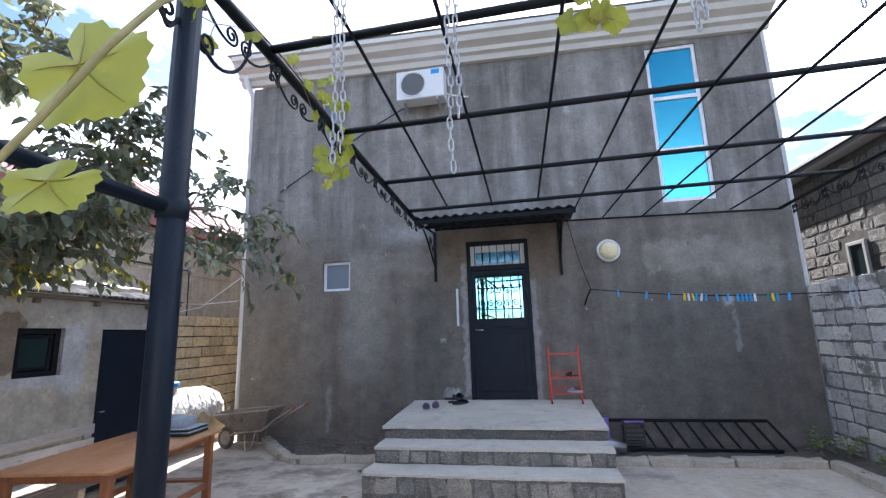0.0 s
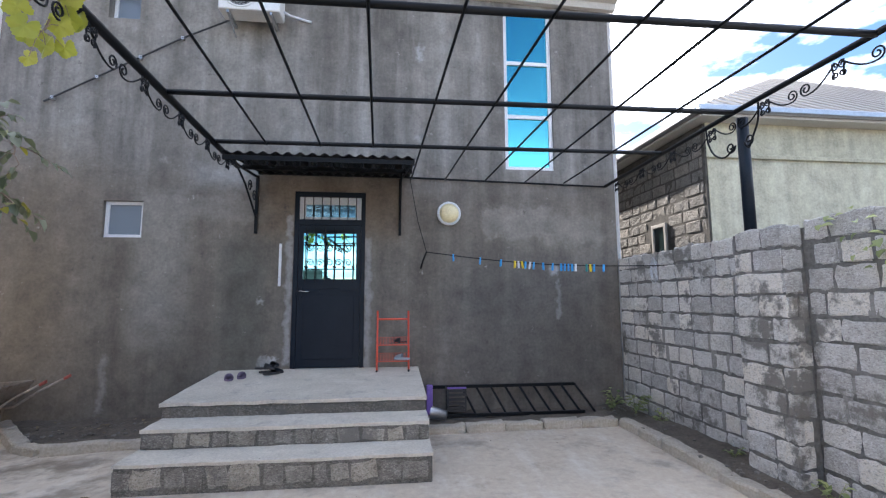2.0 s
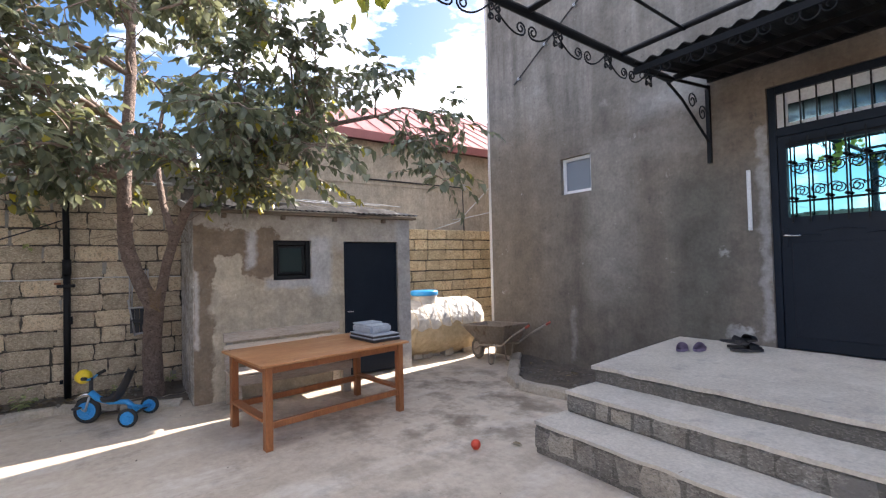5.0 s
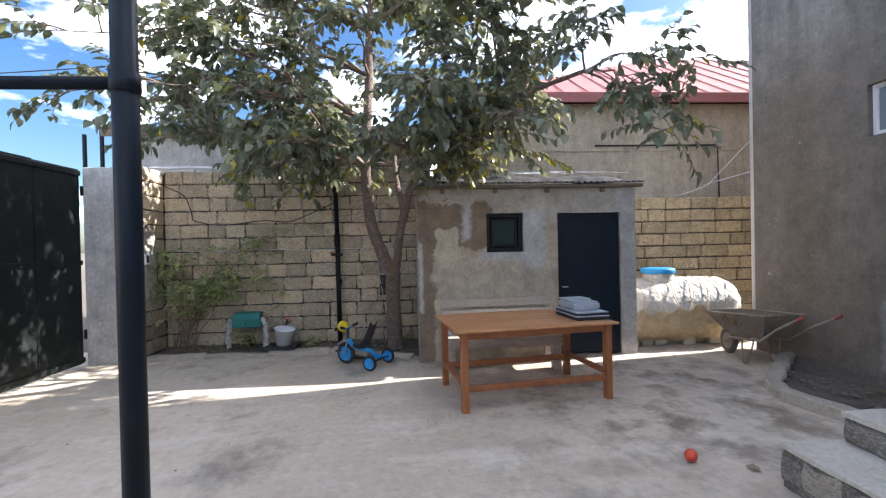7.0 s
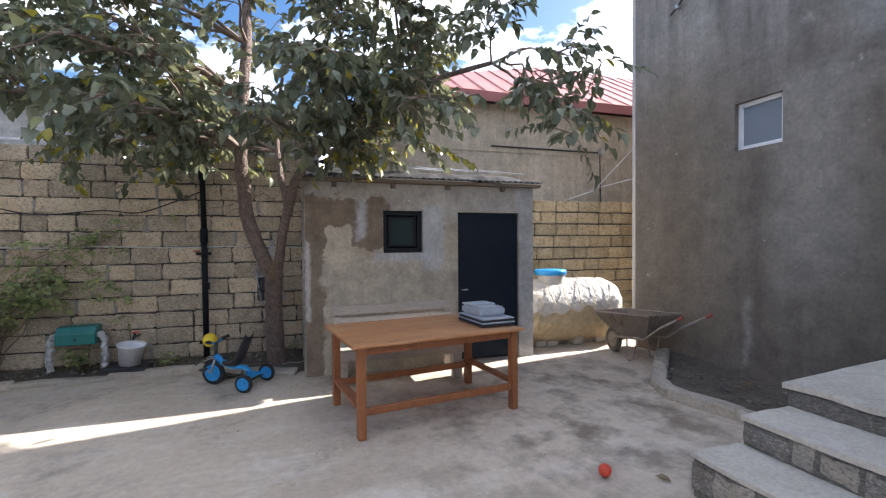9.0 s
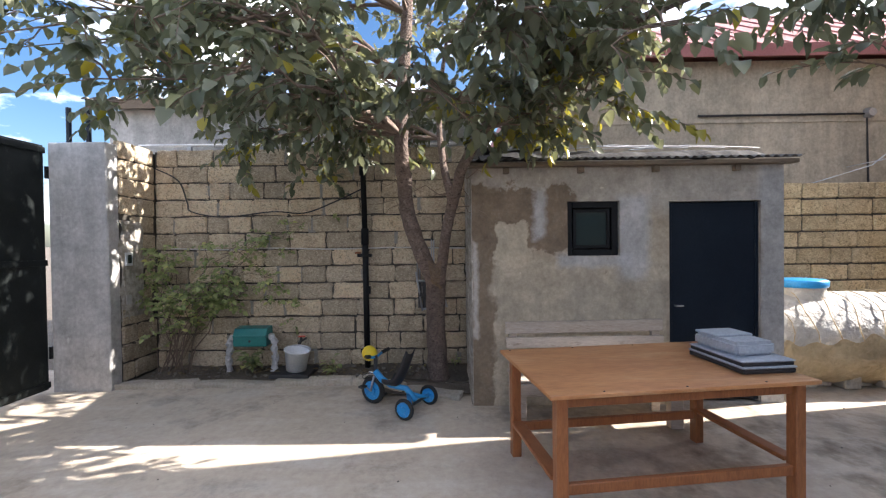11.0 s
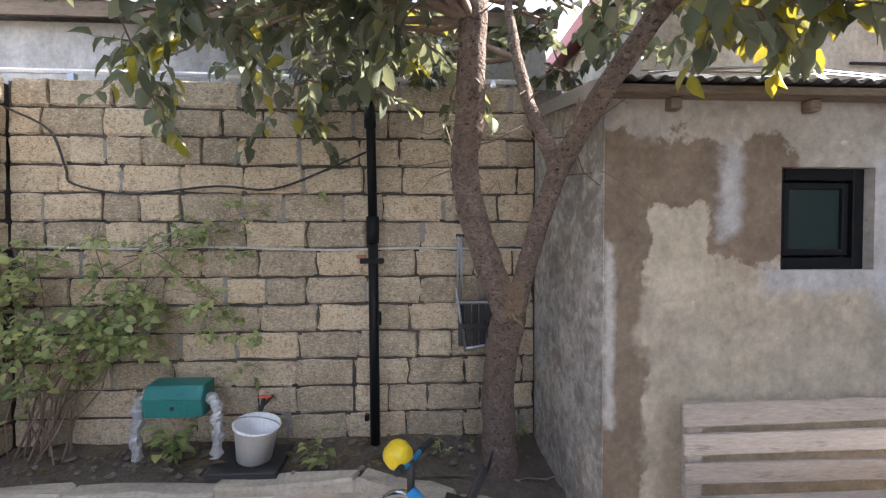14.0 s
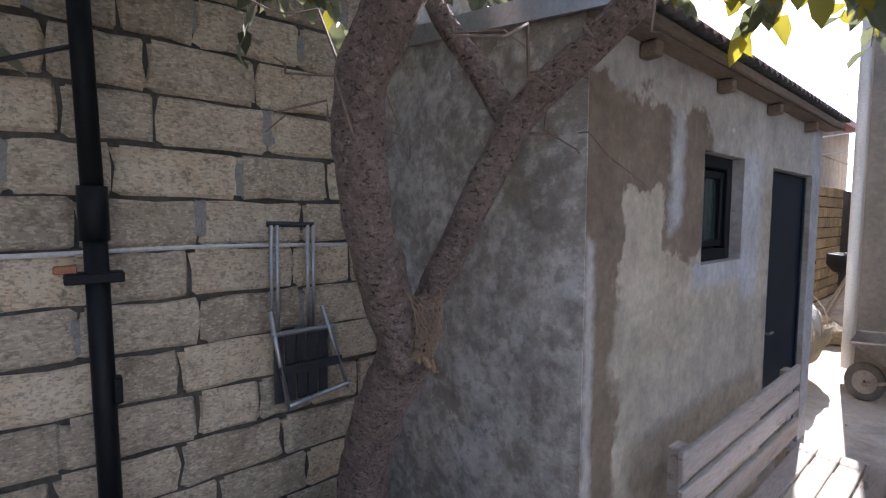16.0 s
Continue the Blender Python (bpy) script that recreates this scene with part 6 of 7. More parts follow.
tagged(o, "thin dark drain pipe fixed slantwise on the wall", "pipe")
for k in range(4):
    c = Vector((-4.2, 7.46, 4.23)).lerp(Vector((-2.62, 7.46, 5.17)), k / 3)
    part("clip", box(c.x - 0.02, c.x + 0.02, 7.45, 7.498, c.z - 0.02, c.z + 0.02), M_STEEL, o)
o = part("cable_duct", box(-1.225, -1.19, 7.478, 7.499, 1.73, 2.31, 0.006), M_WHITEPL)
tagged(o, "short white plastic strip fixed beside the door", "duct")

line = thing("clothesline", "black clothesline strung between the house and the wall", "clothesline")
part("bracket", tube([(0.70, 7.49, 1.98), (0.72, 7.32, 2.08), (0.75, 7.1, 2.17)], 0.012, 6), M_BLACK, line)
lp = [Vector((0.75, 7.1, 2.17)).lerp(Vector((3.60, 6.34, 1.95)), k / 16) - Vector((0, 0, 0.07 * math.sin(k / 16 * math.pi))) for k in range(17)]
part("rope", tube(lp, 0.006, 5), M_BLACK, line)
part("rope", tube([(0.75, 7.1, 2.17), (0.64, 7.2, 2.6), (0.54, 7.44, 3.26)], 0.005, 5), M_BLACK, line)
peg_bm = box(-0.009, 0.009, -0.012, 0.012, -0.075, 0.018, 0.002)
rngp = random.Random(8)
peg_cols = [M_BLUE, M_BLUE, M_WHITEPL, M_BLUE, M_TEALBOX, M_BLUE, M_YELLOW, M_WHITEPL, M_RED]
peg_mes = []
for c in peg_cols:
    me = bpy.data.meshes.new("clothes_peg")
    peg_bm.to_mesh(me)
    me.materials.append(c)
    peg_mes.append(me)
peg_bm.free()
for t in (0.12, 0.24, 0.33, 0.39, 0.405, 0.42, 0.435, 0.455, 0.47, 0.51, 0.55, 0.585, 0.60, 0.615, 0.63, 0.645, 0.69, 0.705, 0.72, 0.76):
    k = min(15, int(t * 16))
    p = lp[k].lerp(lp[k + 1], t * 16 - k)
    o = new("clothes_peg", rngp.choice(peg_mes))
    o.matrix_world = pose(p.x, p.y, p.z, 0, rngp.uniform(-15, 15), rngp.uniform(0, 60))
    tagged(o, "small plastic clothes peg clipped to the line", "clothes peg", "pegs on the line")
hank = bmesh.new()
for i in range(14):
    tube([(3.595 - 0.01 * rngp.random(), 6.55 + 0.07 * math.cos(a) * rngp.uniform(0.5, 1.2), 2.0 - 0.05 * i * 0.3 + 0.07 * math.sin(a)) for a in [math.tau * k / 10 for k in range(11)]], 0.003, 4, hank)
tagged(part("string_hank", hank, M_WHITEPL), "tangled hank of white string on the wall", "string")

# ---- on the landing ----
def slipper(at, rz, mat_, nm, label, length=0.25):
    s = thing(nm, label, "shoe", at=at, rz=rz, group="shoes by the door")
    sole = bmesh.new()
    ring = [(length * (0.5 * math.cos(a)), 0.045 * math.sin(a) * (1.15 if math.cos(a) > 0 else 0.85)) for a in [math.tau * i / 18 for i in range(18)]]
    lo = [sole.verts.new((x, y, 0)) for x, y in ring]
    hi = [sole.verts.new((x, y, 0.022)) for x, y in ring]
    for i in range(18):
        sole.faces.new((lo[i], lo[(i + 1) % 18], hi[(i + 1) % 18], hi[i]))
    sole.faces.new(lo[::-1])
    sole.faces.new(hi)
    part("sole", sole, mat_, s)
    up = bmesh.new()
    rows = []
    for j in range(5):
        x = length * (0.02 + 0.42 * j / 4)
        w = 0.052 * math.sqrt(max(0.05, 1 - (j / 4.3) ** 2))
        rows.append([up.verts.new((x, w * math.cos(math.pi * i / 8), 0.02 + (0.055 - 0.009 * j) * math.sin(math.pi * i / 8))) for i in range(9)])
    for a, b in zip(rows, rows[1:]):
        for i in range(8):
            up.faces.new((a[i], a[i + 1], b[i + 1], b[i]))
    bmesh.ops.solidify(up, geom=up.faces[:], thickness=0.005)
    part("upper", up, mat_, s, smooth=True)
    return s


slipper((-1.62, 6.95, 0.607), -75, M_MAUVE, "slipper", "purple rubber slipper lying on the landing")
slipper((-1.50, 7.04, 0.612), -82, M_MAUVE, "slipper", "purple rubber slipper lying on the landing")
for i, (x, y, a) in enumerate(((-1.24, 7.32, 20), (-1.17, 7.20, 40), (-1.28, 7.22, -10), (-1.20, 7.27, 75))):
    slipper((x, y, 0.627 + (0, 0, 0.055, 0.07)[i]), a, M_DARK, "shoe", "black shoe in a heap beside the door", 0.27)

rack = thing("shoe_rack", "red tubular folding shoe rack with net shelves", "rack", at=(0.32, 7.30, 0.626))
for x in (-0.205, 0.205):
    part("upright", tube([(x, -0.10, 0.0), (x, -0.02, 0.35), (x, 0.06, 0.77)], 0.013, 8), M_RED, rack, smooth=True)
    part("back_leg", tube([(x * 1.05, 0.13, 0.0), (x * 1.02, 0.0, 0.45)], 0.010, 6), M_RED, rack)
    part("rubber_foot", tube([(x, -0.10, 0.0), (x, -0.14, 0.012)], 0.015, 6), M_RUBBER, rack)
part("top_rail", tube([(-0.205, 0.045, 0.66), (0.205, 0.045, 0.66)], 0.012, 8), M_RED, rack)
for zz in (0.12, 0.33):
    part("shelf_rail", tube([(-0.205, -0.06, zz), (0.205, -0.06, zz)], 0.007, 6), M_RED, rack)
    net = bmesh.new()
    for i in range(11):
        tube([(-0.20 + i * 0.04, -0.06, zz), (-0.20 + i * 0.04, 0.08, zz + 0.09)], 0.0022, 4, net)
    for i in range(5):
        tube([(-0.20, -0.06 + 0.035 * i, zz + 0.022 * i), (0.20, -0.06 + 0.035 * i, zz + 0.022 * i)], 0.0022, 4, net)
    part("net_shelf", net, M_RED, rack)
slipper((0.44, 7.25, 0.769), 160, M_FOAM, "slipper", "pale grey slipper on the red rack", 0.22)
slipper((0.42, 7.32, 0.974), 175, M_DARK, "slipper", "dark slipper on the red rack", 0.18)

# ---- at the foot of the house wall ----
ladder = thing("steel_ladder", "black steel ladder lying on its side against the wall", "ladder", at=(0.95, 7.32, 0.09))
for (y, z) in ((-0.22, -0.02), (0.10, 0.28)):
    part("stile", box(-0.10, 2.05 - (0.15 if z else 0), y - 0.02, y + 0.02, z - 0.02, z + 0.02, 0.004), M_BLACK, ladder)
for i in range(9):
    x = 0.30 + i * 0.20
    part("rung", tube([(x + 0.14, -0.22, -0.02), (x, 0.10, 0.28)], 0.016, 6), M_BLACK, ladder)
tagged(part("purple_strip", box(0.76, 0.84, 7.20, 7.24, 0.06, 0.44, 0.01), M_PURPLE), "strip of purple cloth leaning by the steps", "cloth")
crate = thing("plastic_crate", "dark plastic crate with blue bottles beside the ladder", "crate", at=(1.15, 7.28, 0.10))
for i in range(5):
    part("slat", box(-0.12, 0.12, -0.12, -0.11, 0.03 + i * 0.055, 0.06 + i * 0.055), M_DARK, crate)
    part("slat", box(-0.12, -0.11, -0.12, 0.12, 0.03 + i * 0.055, 0.06 + i * 0.055), M_DARK, crate)
for x in (-0.115, 0.115):
    part("corner_post", box(x - 0.012, x + 0.012, -0.125, -0.105, 0, 0.30), M_DARK, crate)
part("rim", box(-0.125, 0.125, -0.126, -0.106, 0.29, 0.31), M_PURPLE, crate, "blue-purple rim")
part("base", box(-0.12, 0.12, -0.12, 0.12, 0, 0.02), M_DARK, crate)
pail = thing("metal_cup", "small galvanised pail lying on its side by the kerb", "pail", at=(0.98, 6.88, 0.13))
bm = lathe([(0.0, 0.0), (0.055, 0.0), (0.075, 0.19), (0.08, 0.195), (0.07, 0.19), (0.05, 0.01)], 20)
bm.transform(pose(0, 0, 0, 0, 82, 160))
part("body", bm, M_STEEL, pail, smooth=True)

# ---- tank and wheelbarrow ----
tank = thing("water_tank", "lying water tank wrapped in white sheeting and sacking", "tank", at=(-5.58, 6.9, 0.47))
axis = Matrix.Rotation(radians(-90), 4, 'X')
bm = lathe([(0.0, -0.95), (0.25, -0.93), (0.40, -0.85), (0.43, -0.7), (0.43, -0.35), (0.435, 0.0), (0.43, 0.34), (0.42, 0.52), (0.38, 0.62), (0.22, 0.69), (0.0, 0.71)], 36)
bmesh.ops.subdivide_edges(bm, edges=bm.edges[:], cuts=2, use_grid_fill=True)
for v in bm.verts:
    v.co *= 1 + 0.035 * noise.noise(v.co * 6) + 0.02 * noise.noise(Vector((v.co.x * 8, v.co.y * 8, v.co.z * 22)))
bm.transform(axis)
part("body", bm, M_WRAP, tank, smooth=True)
bm = bmesh.new()
bmesh.ops.create_grid(bm, x_segments=44, y_segments=14, size=0.5)
for v in bm.verts:
    a = radians(4 + 22 * noise.noise(Vector((v.co.x * 7, 0, 3))) - 86 * (v.co.y + 0.5))
    rr_ = 0.475 + 0.03 * noise.noise(v.co * 9) + 0.012 * noise.noise(v.co * 30)
    v.co = Vector((rr_ * math.cos(a), -0.9 + 1.52 * (v.co.x + 0.5) , rr_ * math.sin(a) + 0.02 * noise.noise(v.co * 5)))
part("sacking", bm, M_SACK, tank, "yellowed torn sacking", smooth=True)
part("neck", lathe([(0.21, 0.36), (0.20, 0.50)], 28, m=Matrix.Translation((0, -0.33, 0))), M_WRAP, tank, smooth=True)
part("lid", lathe([(0.215, 0.49), (0.225, 0.50), (0.225, 0.555), (0.21, 0.565), (0.0, 0.575)], 28, m=Matrix.Translation((0, -0.33, 0))), M_BLUE, tank, "bright blue screw lid", smooth=True)
for k in range(7):
    y = -0.75 + 0.22 * k
    part("tie", tube([(0.452 * math.cos(a), y + 0.03 * math.sin(5 * a + k), 0.452 * math.sin(a)) for a in [radians(-70 + 12 * i) for i in range(20)]], 0.005, 4), M_SACK, tank)
for i in range(9):
    bm = box(-0.2 + rng.uniform(-0.1, 0.1), 0.2 + rng.uniform(-0.05, 0.1), -0.9 + 0.19 * i, -0.74 + 0.19 * i, -0.47, -0.36 + rng.uniform(-0.03, 0.03), 0.01)
    part("packing_stone", bm, M_KERB, tank)

barrow = thing("wheelbarrow", "rusty dust-caked wheelbarrow parked by the house corner", "wheelbarrow", at=(-4.46, 7.05, 0.0), rz=3)
barrow.scale = (0.80, 0.82, 1.0)
bm = bmesh.new()
top = [(-0.52, -0.32, 0.53), (0.60, -0.30, 0.59), (0.60, 0.30, 0.59), (-0.52, 0.32, 0.53)]
bot = [(-0.10, -0.20, 0.26), (0.45, -0.20, 0.33), (0.45, 0.20, 0.33), (-0.10, 0.20, 0.26)]
T = [bm.verts.new(p) for p in top]
B = [bm.verts.new(p) for p in bot]
for i in range(4):
    bm.faces.new((T[i], T[(i + 1) % 4], B[(i + 1) % 4], B[i]))
bm.faces.new(B)
bmesh.ops.solidify(bm, geom=bm.faces[:], thickness=0.006)
part("tray", bm, M_TRAYMETAL, barrow, "dented dust-coated tray")
part("tray_rim", tube(top, 0.012, 6, closed=True), M_TRAYMETAL, barrow)
for y in (-0.2, 0.2):
    part("handle", tube([(-0.42, y * 0.4, 0.15), (-0.15, y, 0.25), (0.42, y * 1.05, 0.30), (0.72, y * 1.2, 0.47), (1.10, y * 1.3, 0.64)], 0.014, 8), M_TRAYMETAL, barrow, smooth=True)
    part("grip", tube([(1.03, y * 1.29, 0.605), (1.11, y * 1.3, 0.645)], 0.019, 8), M_GRIP, barrow, "worn red rubber grip")
    part("stand", tube([(0.08, y, 0.29), (0.10, y * 1.1, 0.03), (0.14, y * 1.1, 0.012), (0.22, y * 1.1, 0.03), (0.30, y, 0.31)], 0.012, 8), M_TRAYMETAL, barrow, smooth=True)
wheel = part("wheel", lathe([(0.02, -0.035), (0.10, -0.03), (0.10, 0.03), (0.02, 0.035)], 20, m=Matrix.Translation((-0.42, 0, 0.165)) @ up_y), M_TRAYMETAL, barrow)
part("tyre", tube([(-0.42 + 0.125 * math.cos(a), 0, 0.165 + 0.125 * math.sin(a)) for a in [math.tau * i / 24 for i in range(24)]], 0.04, 10, closed=True), M_DUSTRUB, wheel, "dusty rubber tyre", smooth=True)

ball = part("ball", lathe([(0.0, -0.04), (0.02, -0.035), (0.035, -0.02), (0.04, 0.0), (0.035, 0.02), (0.02, 0.035), (0.0, 0.04)], 20, m=Matrix.Translation((-2.217, 4.873, 0.042))), M_RED, smooth=True)
tagged(ball, "small red ball lying on the concrete", "ball")

# ---- table and what lies on it ----
table = thing("work_table", "long varnished plywood work table on wooden legs", "table", at=(-3.79, 4.17, 0), rz=8.0)
part("tabletop", box(-0.41, 0.55, -0.785, 0.705, 0.684, 0.705, 0.003), M_TABLE, table)
LX0, LX1, LY0, LY1 = -0.33, 0.46, -0.70, 0.64
for x in (LX0, LX1):
    for y in (LY0, LY1):
        part("leg", box(x - 0.035, x + 0.035, y - 0.03, y + 0.03, 0, 0.684, 0.005), M_TABLE_LEG, table)
for x in (LX0, LX1):
    part("apron", box(x - 0.012, x + 0.012, LY0 + 0.032, LY1 - 0.032, 0.615, 0.683, 0.002), M_TABLE_LEG, table)
    part("stretcher", box(x - 0.018, x + 0.018, LY0 + 0.032, LY1 - 0.032, 0.17, 0.225, 0.004), M_TABLE_LEG, table)
for y in (LY0, LY1):
    part("apron", box(LX0 + 0.037, LX1 - 0.037, y - 0.012, y + 0.012, 0.615, 0.683, 0.002), M_TABLE_LEG, table)
    part("stretcher", box(LX0 + 0.037, LX1 - 0.037, y - 0.04, y + 0.04, 0.225, 0.25, 0.004), M_TABLE_LEG, table)
for i in range(7):
    bolt = part("screw_head", lathe([(0.0, 0.0025), (0.006, 0.002), (0.007, 0.0)], 8), M_DARK, table)
    bolt.location = (-0.38 + 0.90 * (i % 2), -0.72 + 0.225 * i, 0.705)
trays = thing("food_trays", "shallow grey trays stacked on the table end", "tray", at=(-3.70, 4.735, 0.706), rz=6)
for k, (w, d, z0, z1, mt) in enumerate(((0.235, 0.16, 0.0, 0.028, M_DARK), (0.24, 0.165, 0.028, 0.040, M_FOAM), (0.225, 0.158, 0.040, 0.062, M_DARK), (0.23, 0.162, 0.062, 0.072, M_FOAM))):
    part("tray", box(-w, w, -d, d, z0, z1, 0.006), mt, trays)
foam = part("foam_box", box(-0.18, 0.18, -0.13, 0.13, 0.0, 0.08, 0.018, seg=2), M_FOAM)
foam.matrix_world = pose(-3.75, 4.73, 0.779, 0, 0, 8)
tagged(foam, "grey-blue foam box lid on the trays", "box")
part("raised_lip", box(-0.175, 0.02, -0.125, 0.125, 0.078, 0.093, 0.006), M_FOAM, foam)

# ---- pallet bench ----
bench = thing("pallet_bench", "rough bare-wood bench knocked together from pallets", "bench", at=(-4.61, 4.125, 0))
for z, dz in ((0.735, 0.05), (0.605, 0.045), (0.475, 0.045)):
    part("back_slat", box(-0.155, -0.135, -0.66, 0.66, z - dz, z + dz, 0.004, m=Matrix.Rotation(radians(rng.uniform(-0.6, 0.6)), 4, 'X')), M_OLDWOOD, bench)
for y in (-0.60, 0.60):
    part("back_post", box(-0.20, -0.157, y - 0.035, y + 0.035, 0.0, 0.77, 0.005), M_OLDWOOD, bench)
    part("front_leg", box(0.12, 0.20, y - 0.05, y + 0.05, 0.0, 0.33, 0.006), M_OLDWOOD, bench)
    part("side_rail", box(-0.157, 0.20, y - 0.03, y + 0.03, 0.33, 0.37, 0.004), M_OLDWOOD, bench)
for i in range(4):
    part("seat_slat", box(-0.13 + i * 0.088, -0.05 + i * 0.088, -0.66, 0.66, 0.372, 0.392, 0.004), M_OLDWOOD, bench)
part("front_board", box(0.20, 0.222, -0.66, 0.66, 0.27, 0.365, 0.004), M_OLDWOOD, bench)

# ---- tricycle ----
trike = thing("tricycle", "child's blue plastic tricycle with yellow bell lamp", "tricycle", at=(-5.03, 2.29, 0.0), rz=62)


def trike_wheel(x, y, r, parent):
    m = Matrix.Translation((x, y, r)) @ up_y
    w = part("wheel", lathe([(0.0, -0.022), (r * 0.25, -0.024), (r * 0.3, -0.012), (r * 0.56, -0.012), (r * 0.62, -0.02), (r * 0.68, -0.02), (r * 0.68, 0.02), (r * 0.62, 0.02), (r * 0.56, 0.012), (r * 0.3, 0.012), (r * 0.25, 0.024), (0, 0.022)], 22, m=m), M_BLUE, parent, smooth=False)
    part("tyre", tube([(x + r * 0.81 * math.cos(a), y, r + r * 0.81 * math.sin(a)) for a in [math.tau * i / 24 for i in range(24)]], r * 0.19, 8, closed=True), M_RUBBER, w, "black tyre", smooth=True)
    for k in range(5):
        a = math.tau * k / 5
        part("spoke", tube([(x + r * 0.25 * math.cos(a), y, r + r * 0.25 * math.sin(a)), (x + r * 0.7 * math.cos(a + 0.3), y, r + r * 0.7 * math.sin(a + 0.3))], 0.018, 5), M_BLUE, w)
    return w


trike_wheel(0.0, 0.0, 0.125, trike)
trike_wheel(0.47, 0.20, 0.09, trike)
trike_wheel(0.47, -0.20, 0.09, trike)
part("rear_axle", tube([(0.47, -0.2, 0.09), (0.47, 0.2, 0.09)], 0.012, 8), M_DARK, trike)
part("frame", tube(eased([(0.03, 0, 0.30), (0.10, 0, 0.235), (0.20, 0, 0.195), (0.36, 0, 0.19), (0.46, 0, 0.10)], 1), [0.030, 0.030, 0.024, 0.026, 0.026], 12), M_BLUE, trike, smooth=True)
for s in (-1, 1):
    part("frame_arm", tube([(0.38, 0, 0.15), (0.46, s * 0.1, 0.10), (0.47, s * 0.17, 0.09)], 0.02, 8), M_BLUE, trike, smooth=True)
    part("fork_leg", tube([(0.03, s * 0.02, 0.26), (0.02, s * 0.036, 0.20), (0.0, s * 0.036, 0.125)], 0.011, 8), M_STEEL, trike, smooth=True)
    part("grip", tube([(0.035, s * 0.09, 0.45), (0.06, s * 0.17, 0.47)], 0.017, 8), M_RUBBER, trike, "black rubber grip")
    part("pedal_crank", tube([(0, s * 0.04, 0.125), (0.03 * s, s * 0.075, 0.06 if s > 0 else 0.18)], 0.007, 6), M_STEEL, trike)
    part("pedal", box(0.03 * s - 0.03, 0.03 * s + 0.03, s * 0.11 - 0.03, s * 0.11 + 0.03, (0.05 if s > 0 else 0.17), (0.07 if s > 0 else 0.19), 0.005), M_DARK, trike)
part("handlebar", tube([(0.035, -0.1, 0.45), (0.03, -0.04, 0.43), (0.03, 0.04, 0.43), (0.035, 0.1, 0.45)], 0.012, 8), M_BLUE, trike, smooth=True)
part("steering_stem", tube([(0.03, 0, 0.24), (0.035, 0, 0.44)], 0.018, 10), M_DARK, trike, smooth=True)
part("mudguard", tube([(0.14 * math.cos(a), 0, 0.125 + 0.15 * math.sin(a)) for a in [radians(40 + 14 * i) for i in range(8)]], 0.022, 8), M_CHROME, trike, "silver front mudguard", smooth=True)
bm = lathe([(0.0, -0.05), (0.035, -0.045), (0.06, -0.02), (0.066, 0.0), (0.06, 0.02), (0.035, 0.045), (0.0, 0.05)], 20)
bm.transform(Matrix.Translation((-0.035, 0, 0.455)) @ Matrix.Rotation(radians(80), 4, 'Y') @ Matrix.Diagonal((1.08, 1.08, 1.35, 1)))
part("lamp_shell", bm, M_YELLOW, trike, "round yellow plastic lamp", smooth=True)
bm = bmesh.new()
bmesh.ops.create_grid(bm, x_segments=8, y_segments=8, size=0.5)
for v in bm.verts:
    u, w_ = v.co.x + 0.5, v.co.y * 2
    v.co = Vector((0.17 + 0.24 * u, w_ * 0.10 * (1 - 0.3 * u * u), 0.225 + 0.05 * w_ * w_ + 0.55 * max(0, u - 0.45) ** 1.2))
bmesh.ops.solidify(bm, geom=bm.faces[:], thickness=0.03)
part("seat", bm, M_DARK, trike, "black moulded seat", smooth=True)

# ---- things along the limestone wall ----
rising = thing("drain_pole", "black steel pipe pole clamped to the wall bed", "pole", at=(-6.05, 2.05, 0))
part("pipe", tube([(0, 0.01, 0.0), (0, 0, 1.62)], 0.034, 12), M_BLACK, rising, smooth=True)
part("sleeve", tube([(0, 0, 1.44), (0, 0, 1.62)], 0.043, 12), M_BLACK, rising, smooth=True)
part("upper_pipe", tube([(0, 0, 1.62), (-0.005, -0.02, 2.75)], 0.032, 12), M_BLACK, rising, smooth=True)
part("sleeve", tube([(0, -0.015, 2.22), (0, -0.015, 2.32)], 0.04, 12), M_BLACK, rising, smooth=True)
part("clamp", box(-0.045, 0.04, -0.085, 0.075, 1.30, 1.335, 0.004), M_BLACK, rising)
part("clamp_wood", box(-0.03, 0.02, -0.11, -0.05, 1.335, 1.36, 0.003), M_TABLE_LEG, rising)
part("lug", box(-0.02, 0.03, 0.03, 0.055, 0.88, 0.97, 0.004), M_BLACK, rising)
part("lug", box(-0.02, 0.03, -0.06, -0.03, 0.22, 0.26, 0.004), M_BLACK, rising)
o = part("wall_conduit", tube(eased([(-6.135, -0.2, 1.42), (-6.135, 0.4, 1.40), (-6.135, 0.96, 1.412), (-6.135, 1.7, 1.392), (-6.135, 2.4, 1.402), (-6.135, 3.18, 1.385)]), 0.009, 6), M_CONDUIT)
tagged(o, "thin grey conduit running along the block wall", "conduit")
o = part("wall_cable", tube(eased([(-6.12, -0.38, 2.35), (-6.12, -0.1, 2.2), (-6.12, 0.0, 1.95), (-6.12, 0.05, 1.84), (-6.12, 0.43, 1.775), (-6.12, 0.98, 1.83), (-6.12, 1.35, 1.81), (-6.12, 1.71, 1.94), (-6.10, 2.03, 2.08)]), 0.008, 6), M_DARK)
tagged(o, "black cable sagging along the block wall", "cable")
o = part("roof_conduit", tube([(-6.20, -0.6, 2.62), (-6.20, 3.1, 2.60)], 0.018, 6), M_WHITEPL)
tagged(o, "pale pipe laid along the top of the wall", "pipe")
